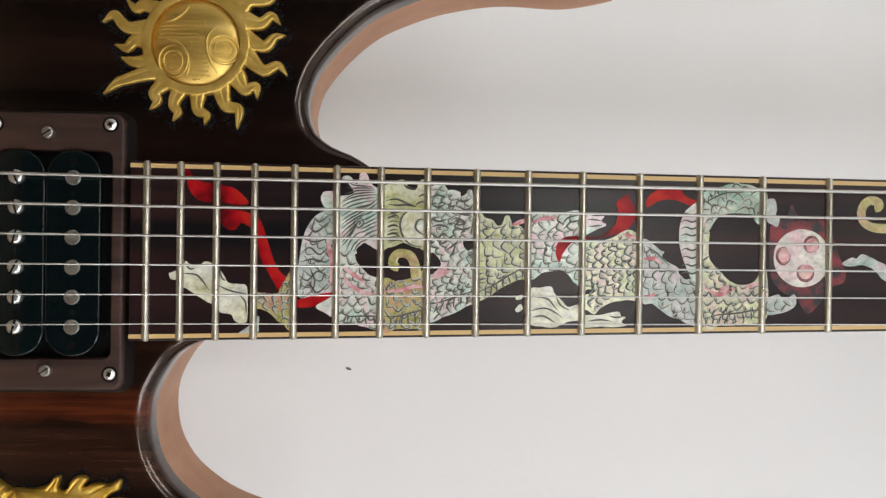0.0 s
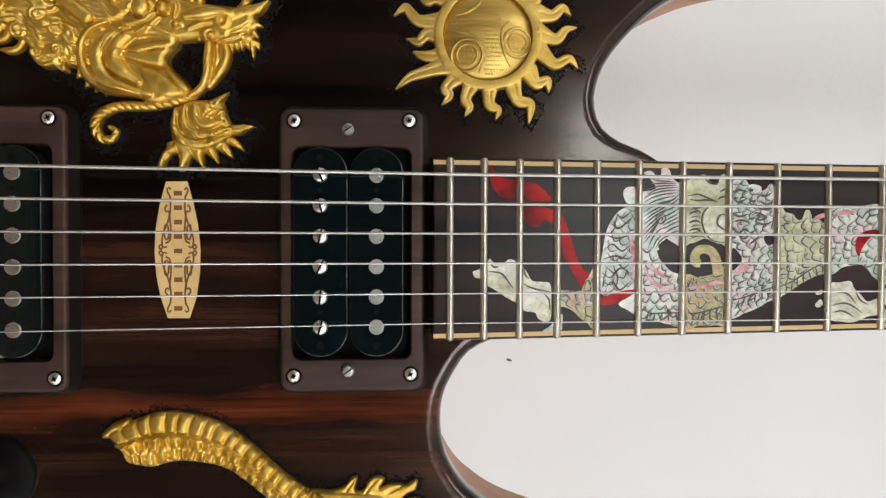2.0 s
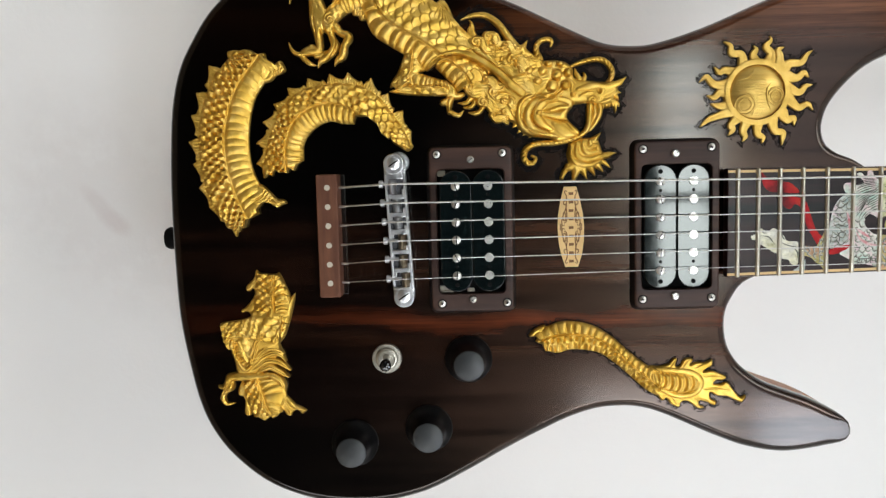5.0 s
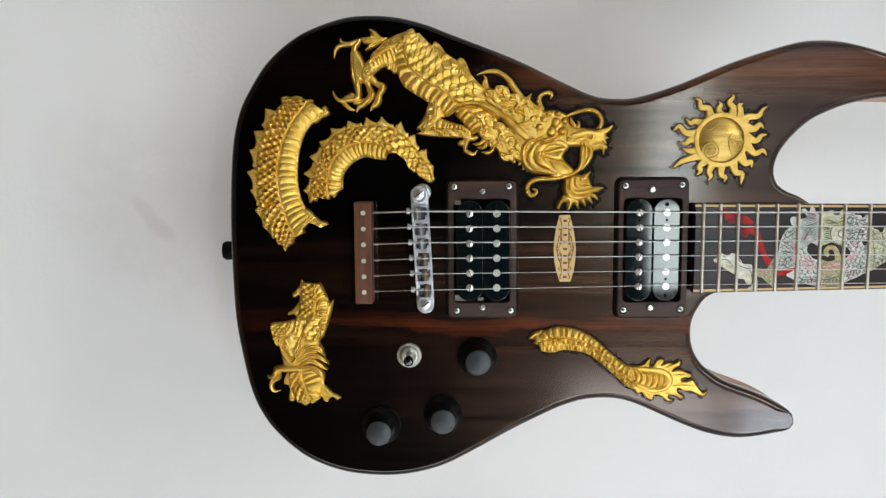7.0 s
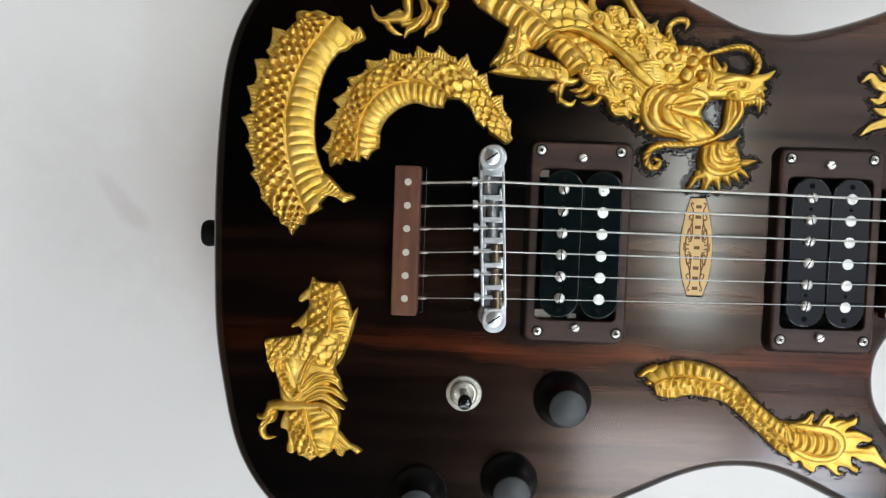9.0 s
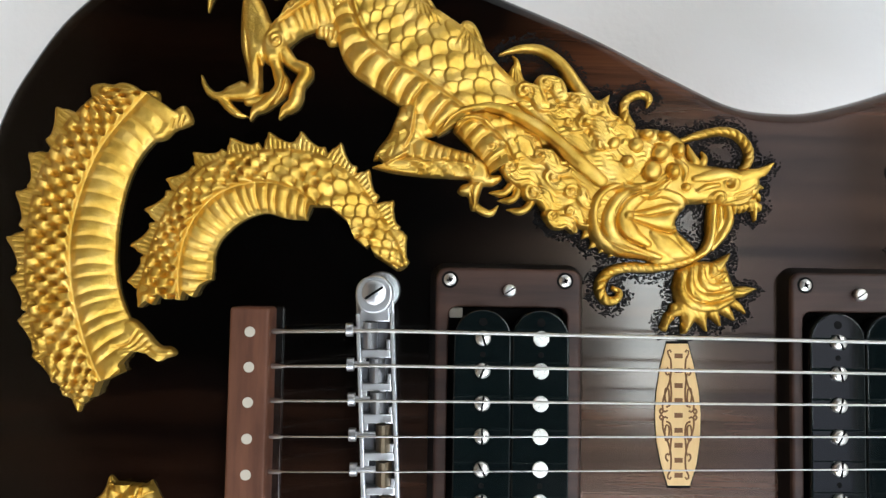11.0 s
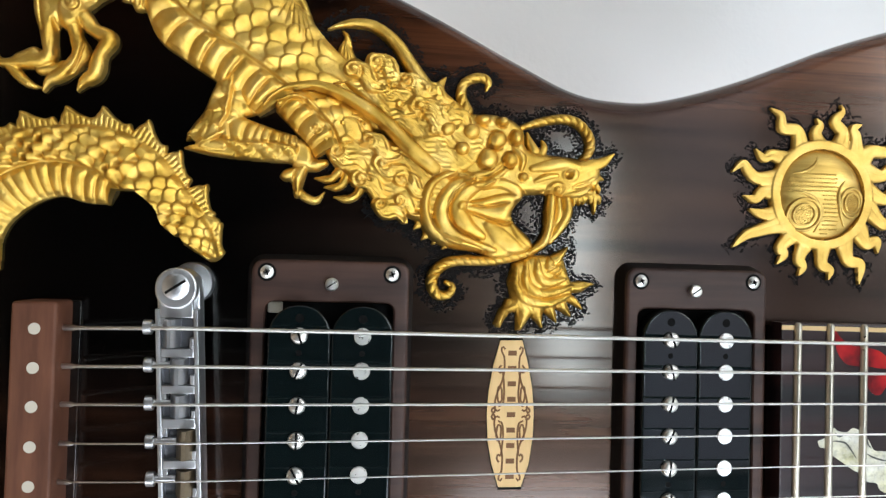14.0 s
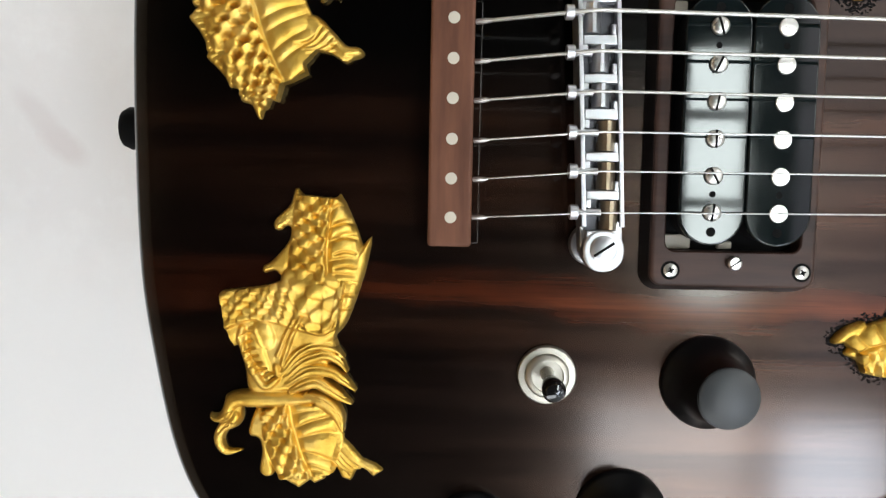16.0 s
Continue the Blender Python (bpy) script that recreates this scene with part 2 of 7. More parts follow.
PEARL = pearl("mother_of_pearl", (0.44, 0.66, 0.56), (0.79, 0.83, 0.74), (0.86, 0.62, 0.66))
PEARL_GREY = pearl("grey_pearl", (0.36, 0.47, 0.44), (0.60, 0.66, 0.61), (0.74, 0.60, 0.64))
PEARL_GREEN = pearl("green_pearl", (0.42, 0.44, 0.16), (0.66, 0.66, 0.38), (0.74, 0.74, 0.54))
PEARL_OLIVE = pearl("olive_pearl", (0.34, 0.31, 0.10), (0.54, 0.49, 0.20), (0.60, 0.36, 0.22))
PEARL_LIME = pearl("pale_green_pearl", (0.58, 0.68, 0.34), (0.80, 0.80, 0.52), (0.84, 0.64, 0.56))
PEARL_TEAL = pearl("teal_pearl", (0.22, 0.46, 0.33), (0.44, 0.62, 0.49), (0.74, 0.78, 0.66))
PEARL_PALE = pearl("pale_pearl", (0.62, 0.60, 0.36), (0.80, 0.78, 0.60), (0.80, 0.79, 0.70))
PEARL_MOON = pearl("moon_pearl", (0.86, 0.60, 0.62), (0.90, 0.82, 0.76), (0.84, 0.88, 0.74))
PEARL_ROSE = pearl("rose_pearl", (0.62, 0.22, 0.26), (0.84, 0.52, 0.50), (0.88, 0.76, 0.62))
ROSE_LINE = material("dark_rose_line", (0.16, 0.035, 0.04), 0.5)
ENGRAVED = material("dark_engraved_line", (0.085, 0.085, 0.07), 0.6)
SHADED = material("grey_engraved_shading", (0.40, 0.42, 0.35), 0.5)
PINK = material("pink_stain", (0.42, 0.12, 0.13), 0.4)
set_colour(PINK, ramp(PINK, noise_of(PINK, 300.0, detail=3), [(0.35, (0.66, 0.44, 0.44)), (0.6, (0.50, 0.13, 0.15))]))


# ---- mesh building, in millimetres of the guitar's own frame ----
class Geo:
    """Collects vertices and faces of one mesh."""

    def __init__(self):
        self.v, self.f, self.n = [], [], 0

    def add(self, verts, faces):
        self.v.append(np.asarray(verts, float).reshape(-1, 3))
        self.f += [[i + self.n for i in face] for face in faces]
        self.n += len(self.v[-1])
        return self

    def rings(self, rings, close=True, start=True, end=True):
        """A skin over rings of equal length; the first and last are capped."""
        k, m = len(rings), len(rings[0])
        faces = []
        for a in range(k - 1):
            for b in range(m if close else m - 1):
                c = (b + 1) % m
                faces.append([a * m + b, a * m + c, (a + 1) * m + c, (a + 1) * m + b])
        if start:
            faces.append(list(range(m))[::-1])
        if end:
            faces.append([(k - 1) * m + b for b in range(m)])
        return self.add(np.concatenate([np.asarray(r, float) for r in rings]), faces)

    def prism(self, outline, z0, z1, r=0.0, steps=3, r0=0.0):
        """An upright block over an outline that runs anticlockwise, its upper edge rounded by r and its lower by r0."""
        p = np.asarray(outline, float)
        nrm = normals(p)
        rings = []
        if r0 > 0:
            for k in range(steps + 1):
                a = 0.5 * math.pi * k / steps
                rings.append(flat(p - nrm * r0 * (1 - math.sin(a)), z0 + r0 * (1 - math.cos(a))))
        else:
            rings.append(flat(p, z0))
        if np.max(r) > 0:
            r = np.zeros(len(p)) + r
            for k in range(steps + 1):
                a = 0.5 * math.pi * k / steps
                rings.append(np.c_[p - nrm * r[:, None] * (1 - math.cos(a)), z1 - r + r * math.sin(a)])
            rings.append(np.c_[p - nrm * (r * 1.12 + 0.05)[:, None], 0 * r + z1])
        else:
            rings.append(flat(p, z1))
        return self.rings(rings)

    def sloped_block(self, outer, inner, z0, z1, flare, r):
        """A block with an opening, its outer walls leaning out towards the foot."""
        o, i = np.asarray(outer, float), np.asarray(inner, float)
        no, ni = normals(o), normals(i)
        loop = [flat(i, z0), flat(o + no * flare, z0), flat(o + no * flare * 0.8, z0 + 1.2)]
        for k in range(5):
            a = 0.5 * math.pi * (0.2 + 0.8 * k / 4)
            loop.append(flat(o + no * 0.3 - no * r * (1 - math.cos(0.5 * math.pi * k / 4)), z1 - r + r * math.sin(a)))
        loop += [flat(i + ni * 0.4, z1), flat(i, z1 - 0.4), flat(i, z0)]
        return self.rings(loop, start=False, end=False)

    def box(self, x0, x1, y0, y1, z0, z1, r=0.0):
        return self.prism([(x0, y0), (x1, y0), (x1, y1), (x0, y1)], z0, z1, r, 2)

    def disc(self, x, y, radius, z0, z1, r=0.0, n=20):
        return self.prism(circle(x, y, radius, n), z0, z1, r)

    def lathe(self, x, y, profile, n=28):
        """Rings of (radius, z) about an upright axis."""
        return self.rings([flat(circle(x, y, max(rad, 0.01), n), z) for rad, z in profile])

    def tube(self, path, radii, n=10, flatten=1.0):
        """A tube along a 3D path, its height times flatten."""
        path = np.asarray(path, float)
        radii = np.interp(np.linspace(0, 1, len(path)), np.linspace(0, 1, len(radii)), radii)
        way = np.gradient(path, axis=0)
        way /= np.linalg.norm(way, axis=1)[:, None] + 1e-9
        side = np.stack([-way[:, 1], way[:, 0], 0 * way[:, 0]], 1)
        side /= np.linalg.norm(side, axis=1)[:, None] + 1e-9
        up = np.cross(way, side)
        rings = []
        for k in range(len(path)):
            a = np.arange(n) * 2 * math.pi / n
            rad = radii[k]
            rings.append(path[k] + (np.cos(a) * rad)[:, None] * side[k] + (np.sin(a) * rad * flatten)[:, None] * up[k])
        return self.rings(rings)

    def dome(self, x, y, rx, ry, z0, h, turn=0.0, n=14, rows=5):
        """A low half-ellipsoid."""
        c, s = math.cos(turn), math.sin(turn)
        rings = []
        for k in range(rows + 1):
            a = 0.5 * math.pi * k / rows
            q = np.arange(n) * 2 * math.pi / n
            u, v = np.cos(q) * rx * max(math.cos(a), 0.02), np.sin(q) * ry * max(math.cos(a), 0.02)
            rings.append(np.stack([x + u * c - v * s, y + u * s + v * c, 0 * u + z0 + h * math.sin(a)], 1))
        return self.rings(rings, start=False)

    def sheet(self, grid):
        """A skin over a grid of points."""
        a, b = grid.shape[:2]
        i = np.arange(a * b).reshape(a, b)
        faces = np.stack([i[:-1, :-1], i[1:, :-1], i[1:, 1:], i[:-1, 1:]], -1).reshape(-1, 4)
        return self.add(grid.reshape(-1, 3), faces.tolist())

    def mesh(self, name, smooth):
        me = bpy.data.meshes.new(name)
        me.from_pydata((np.concatenate(self.v) * 0.001).tolist(), [], self.f)
        if smooth:
            me.shade_smooth()
            me.set_sharp_from_angle(angle=radians(smooth))
        return me


def flat(p, z):
    return np.c_[np.asarray(p, float), np.full(len(p), float(z))]


def normals(p):
    """Outward normals of an anticlockwise outline."""
    e = np.roll(p, -1, 0) - p
    n = np.stack([e[:, 1], -e[:, 0]], 1)
    n /= np.linalg.norm(n, axis=1)[:, None] + 1e-9
    n2 = n + np.roll(n, 1, 0)
    return n2 / (np.linalg.norm(n2, axis=1)[:, None] ** 2 / 2 + 1e-9)


def circle(x, y, r, n=20):
    a = np.arange(n) * 2 * math.pi / n
    return np.stack([x + r * np.cos(a), y + r * np.sin(a)], 1)


def rounded(x0, x1, y0, y1, r, n=5):
    """A rounded rectangle, anticlockwise."""
    out = []
    for cx, cy, a0 in ((x1 - r, y1 - r, 0), (x0 + r, y1 - r, 90), (x0 + r, y0 + r, 180), (x1 - r, y0 + r, 270)):
        for k in range(n + 1):
            a = radians(a0 + 90 * k / n)
            out.append((cx + r * math.cos(a), cy + r * math.sin(a)))
    return np.array(out)


def spline(pts, n, closed=False):
    """n points along a Catmull-Rom curve, evenly spaced."""
    p = np.asarray(pts, float)
    if closed:
        p = np.concatenate([p[-1:], p, p[:2]])
    else:
        p = np.concatenate([2 * p[:1] - p[1:2], p, 2 * p[-1:] - p[-2:-1]])
    t = np.linspace(0, 1, 16, endpoint=False)[:, None]
    fine = []
    for a, b, c, d in zip(p[:-3], p[1:-2], p[2:-1], p[3:]):
        fine.append(0.5 * (2 * b + (c - a) * t + (2 * a - 5 * b + 4 * c - d) * t**2 + (3 * b - a - 3 * c + d) * t**3))
    fine = np.concatenate(fine + [p[-2:-1]])
    run = np.r_[0, np.cumsum(np.linalg.norm(np.diff(fine, axis=0), axis=1))]
    at = np.linspace(0, run[-1], n + 1)[:-1] if closed else np.linspace(0, run[-1], n)
    return np.stack([np.interp(at, run, fine[:, k]) for k in range(fine.shape[1])], 1)


def part(name, geo, mat, parent, label="", smooth=40):
    me = geo if isinstance(geo, bpy.types.Mesh) else geo.mesh(name, smooth)
    if not me.materials:
        me.materials.append(mat)
    ob = new(name, me)
    ob.parent = parent
    return tagged(ob, label)


# ---- the room ----
def wall_block(name, x0, x1, y0, y1, z0, z1, mat):
    ob = new(name, Geo().prism([(x0 * 1e3, y0 * 1e3), (x1 * 1e3, y0 * 1e3), (x1 * 1e3, y1 * 1e3), (x0 * 1e3, y1 * 1e3)], z0 * 1e3, z1 * 1e3).mesh(name, 0))
    ob.data.materials.append(mat)
    return tagged(ob, kind="structure")


HIGH = 3.4
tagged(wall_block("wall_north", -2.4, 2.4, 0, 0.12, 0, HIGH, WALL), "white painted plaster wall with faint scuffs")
tagged(wall_block("floor", -2.52, 2.52, -3.22, 0.12, -0.1, 0, FLOOR), "brown boarded floor")
tagged(wall_block("ceiling", -2.52, 2.52, -3.22, 0.12, HIGH, HIGH + 0.1, WALL), "white painted ceiling")
tagged(wall_block("wall_west", -2.52, -2.4, -3.22, 0.12, 0, HIGH, WALL), "white painted side wall")
tagged(wall_block("wall_east", 2.4, 2.52, -3.22, 0.12, 0, HIGH, WALL), "white painted side wall")
# wall behind the camera: dark panelling, bright and frosted windows, one added dim glow
WINDOWS = [(-0.6, 0.5, 2.19, 2.49), (0.95, 2.2, 2.64, 3.2), (-2.2, 0.85, 2.64, 3.25), (0.88, 1.7, 1.85, 2.58)]
GLOW = [(21.0, (0.93, 1.0, 0.96)), (20.0, (0.82, 0.89, 1.0)), (0.35, (1.0, 0.6, 0.4)), (12.5, (1.0, 0.95, 0.93))]
KIND = ["clear high window with a painted frame", "clear high window with a painted frame", "high window frame with an added dim warm glow", "frosted window with a painted frame"]
spans = []
edges_z = sorted({0, HIGH} | {v for w in WINDOWS for v in w[2:]})
for c, d in zip(edges_z[:-1], edges_z[1:]):
    cuts = sorted((w[0], w[1]) for w in WINDOWS if w[2] <= c and w[3] >= d)
    x = -2.4
    for a, b in cuts:
        spans.append((x, a, c, d))
        x = b
    spans.append((x, 2.4, c, d))
g = Geo()
for a, b, c, d in spans:
    g.prism([(a * 1e3, -3220), (b * 1e3, -3220), (b * 1e3, -3100), (a * 1e3, -3100)], c * 1e3, d * 1e3)
wall_south = new("wall_south", g.mesh("wall_south", 0))
wall_south.data.materials.append(ROOM_DARK)
tagged(wall_south, "dark panelled wall with high windows", kind="structure")
for k, (a, b, c, d) in enumerate(WINDOWS):
    g = Geo()
    bars = [(a + (b - a) * q - 0.02, a + (b - a) * q + 0.02) for q in ((0.27, 0.6) if k in (0, 2) else (0.5,))]
    for x0, x1, z0, z1 in [(a, b, c, c + 0.03), (a, b, d - 0.03, d), (a, a + 0.03, c + 0.03, d - 0.03), (b - 0.03, b, c + 0.03, d - 0.03)] + [(p, q, c + 0.03, d - 0.03) for p, q in bars]:
        g.prism([(x0 * 1e3, -3180), (x1 * 1e3, -3180), (x1 * 1e3, -3130), (x0 * 1e3, -3130)], z0 * 1e3, z1 * 1e3)
    ob = new(f"window_{k + 1}", g.mesh("window", 0))
    ob.data.materials.append(FRAME_WOOD)
    tagged(ob, KIND[k], kind="structure")
    area_lamp("window_light", ((a + b) / 2, -3.2, (c + d) / 2), ((a + b) / 2, 0, (c + d) / 2), b - a, d - c, GLOW[k][0] * math.pi * (b - a) * (d - c), GLOW[k][1])
# a lamp panel under the ceiling, in a frame
g = Geo()
for x0, x1, y0, y1 in ((-1.63, -0.17, -2.48, -2.45), (-1.63, -0.17, -1.75, -1.72), (-1.63, -1.6, -2.45, -1.75), (-0.2, -0.17, -2.45, -1.75)):
    g.prism([(x0 * 1e3, y0 * 1e3), (x1 * 1e3, y0 * 1e3), (x1 * 1e3, y1 * 1e3), (x0 * 1e3, y1 * 1e3)], HIGH * 1e3 - 40, HIGH * 1e3 - 1)
lamp_frame = new("ceiling_lamp_frame", g.mesh("ceiling_lamp_frame", 0))
lamp_frame.data.materials.append(FRAME_WOOD)
tagged(lamp_frame, "painted frame of a flat ceiling lamp", kind="structure")
area_lamp("ceiling_light", (-0.9, -2.1, HIGH - 0.02), (-0.9, -2.1, 0), 1.4, 0.7, 30, (1.0, 0.98, 0.95))
# added fill light at the side wall, with a made-up frame round it
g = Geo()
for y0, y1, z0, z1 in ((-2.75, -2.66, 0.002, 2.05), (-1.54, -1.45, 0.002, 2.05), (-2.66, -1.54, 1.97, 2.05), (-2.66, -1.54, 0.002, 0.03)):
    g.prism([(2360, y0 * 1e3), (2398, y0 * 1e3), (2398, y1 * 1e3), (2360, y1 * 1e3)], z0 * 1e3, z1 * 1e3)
fill_frame = new("side_fill_frame", g.mesh("side_fill_frame", 0))
fill_frame.data.materials.append(FRAME_WOOD)
tagged(fill_frame, "painted frame added round the side fill light", kind="structure")
area_lamp("side_fill_light", (2.38, -2.1, 1.0), (0, -0.9, 0.9), 1.1, 1.9, 50, (0.97, 0.98, 1.0))

# ---- the guitar ----
ZB = 1.30
guitar = new("electric_guitar")
guitar.matrix_world = Matrix(((0, -1, 0, 0), (0, 0, -1, -0.156), (1, 0, 0, ZB), (0, 0, 0, 1)))
tagged(guitar, "dark rosewood electric guitar with gilded dragon carving on wall hanger", "guitar")

UPPER = [(199, -30), (214, -25), (232, -16), (248, -4), (256, 12), (258, 24), (249, 32), (239.8, 36.2), (233.8, 41.3), (231.5, 48.1), (232, 54.3), (235, 62.4), (242.8, 72.4), (253.5, 81.9), (265, 87.8), (280, 93), (301, 96.5),
         (325, 96), (342, 99), (349, 102), (346, 108), (330, 114.5), (302, 124.7), (276.7, 131.7), (258.5, 133.4), (240.3, 131.4), (204.4, 120.6), (168, 106),
         (142.2, 98.2), (127.5, 97), (112.7, 99), (94.2, 107.1), (61, 123), (20.6, 138.6), (2.3, 145.6), (-15.9, 150), (-34.2, 151.2), (-52.6, 149.2), (-78.6, 139.4), (-99.3, 123)]
LOWER = [(-112.5, 104), (-119.5, 89.6), (-124, 71.3), (-126.3, 48), (-127.5, 20), (-127.5, -10), (-126.2, -45.9), (-122.2, -73.1), (-117.2, -96), (-110.6, -112), (-99.7, -127.2), (-81.2, -143),
         (-59, -152.8), (-35.4, -156.6), (-12, -156), (11.3, -150.4), (32.7, -140), (57.9, -125.9), (77.1, -116.1), (96.3, -107.5), (115.4, -103.2), (138.5, -105.3), (173.4, -120.5),
         (192.8, -127.7), (212.1, -130.9), (231.3, -129), (245, -125.4), (249.4, -119.5), (246, -111), (229.4, -101.4), (204, -91.6), (192.6, -84.2), (186, -77.6), (181.2, -68.6), (179.6, -58), (180.6, -49.2), (184, -41.9), (189.3, -34.7)]
outline = spline(UPPER + LOWER, 420, closed=True)
# the rounded edge runs thin under the fretboard and at the tips of the horns
soften = np.ones(len(outline))
for x, y, reach in ((248, 14, 18), (348, 104, 14), (248, -118, 8)):
    soften *= 1 - 0.8 * np.clip(1.6 - np.hypot(outline[:, 0] - x, outline[:, 1] - y) / reach, 0, 1)
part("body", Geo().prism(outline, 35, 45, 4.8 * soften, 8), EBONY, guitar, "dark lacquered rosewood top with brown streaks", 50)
inner = outline - normals(outline) * 0.3
part("body_core", Geo().prism(inner, 3, 35.1, 0, 5, 7.0), TAN, guitar, "pale natural mahogany sides and back", 50)

# neck and fretboard
SCALE = 648.0
def board_half(x, side=0):
    return 28.95 + (0.0 if side >= 0 else 0.4) - (x - 176.5) * (0.0135 - 0.0048 * side)


def fret_x(n):
    return SCALE * 2 ** (-n / 12)


g = Geo()
rings = []
for x in np.linspace(190, 648, 24):
    w, deep = board_half(x) - 0.4, 20 if x > 262 else 34
    a = np.linspace(math.pi, 2 * math.pi, 15)
    rings.append(np.stack([0 * a + x, w * np.cos(a), 48.6 + deep * np.sin(a)], 1)[::-1])
part("neck", g.rings(rings), TAN, guitar, "pale mahogany neck")
g = Geo()
xs = np.linspace(176.5, 650, 60)
edge = [(x, -board_half(x, -1)) for x in xs] + [(x, board_half(x, 1)) for x in xs[::-1]]
board = part("fretboard", g.prism(edge, 48.6, 54.4, 0.5, 2), BOARD, guitar, "dark ebony fretboard with pearl dragon inlay")
part("fretboard_riser", Geo().prism([(177.5, -27.4), (262, -26.8), (262, 26.8), (177.5, 27.4)], 44.8, 48.6), BOARD, guitar)
for side in (1, -1):
    g = Geo()
    line = [(x, side * (board_half(x, side) - 1.5) - 0.7) for x in xs] + [(x, side * (board_half(x, side) - 1.5) + 0.7) for x in xs[::-1]]
    part("binding_line", g.prism(line, 54.2, 54.47), BINDING, board, "thin pale maple line")
for n in range(1, 23):
    g = Geo()
    x = fret_x(n)
    low, high = -board_half(x, -1) - 0.1, board_half(x, 1) + 0.1
    a = np.linspace(0, math.pi, 9)
    g.rings([np.stack([x + 1.25 * np.cos(a) * s, 0 * a + y, 54.3 + (1.35 * np.sin(a)) * s], 1) for y, s in ((low, 0.55), (low + 0.7, 1), (high - 0.7, 1), (high, 0.55))])
    part("fret", g, FRET, board)

# headstock, out to the hanger
head = [(650, -22), (672, -24), (700, -34), (740, -37), (790, -39), (822, -36), (838, -18), (830, 2), (806, 16), (760, 26), (700, 31), (672, 24), (650, 22)]
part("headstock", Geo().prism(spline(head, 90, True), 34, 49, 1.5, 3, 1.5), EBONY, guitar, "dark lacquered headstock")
part("nut", Geo().box(648, 653, -21.8, 21.8, 50, 58.5, 0.8), CREAM, guitar)
for k in range(6):
    x, y = 690 + 24 * k, 25.5 - 2.2 * k - (4 if k > 3 else 0)
    part("tuner_post", Geo().lathe(x, y, [(4.5, 49), (4.5, 50.5), (3.2, 51), (3, 58), (2.4, 60), (0.5, 60.3)], 16), CHROME, guitar)
g = Geo()
g.prism(rounded(690, 735, -30, 30, 8), -155.8, -146, 2)
for s in (1, -1):
    g.tube(spline([(668, 0, -147), (666, s * 14, -110), (664, s * 29, -50), (663, s * 31, 20), (668, s * 31, 44), (674, s * 31, 52)], 24), [7], 12)
hanger = new("wall_hanger", g.mesh("wall_hanger", 40))
hanger.matrix_world = guitar.matrix_world.copy()
hanger.data.materials.append(BLACK)
tagged(hanger, "black padded guitar hanger screwed to the white wall", "hanger")


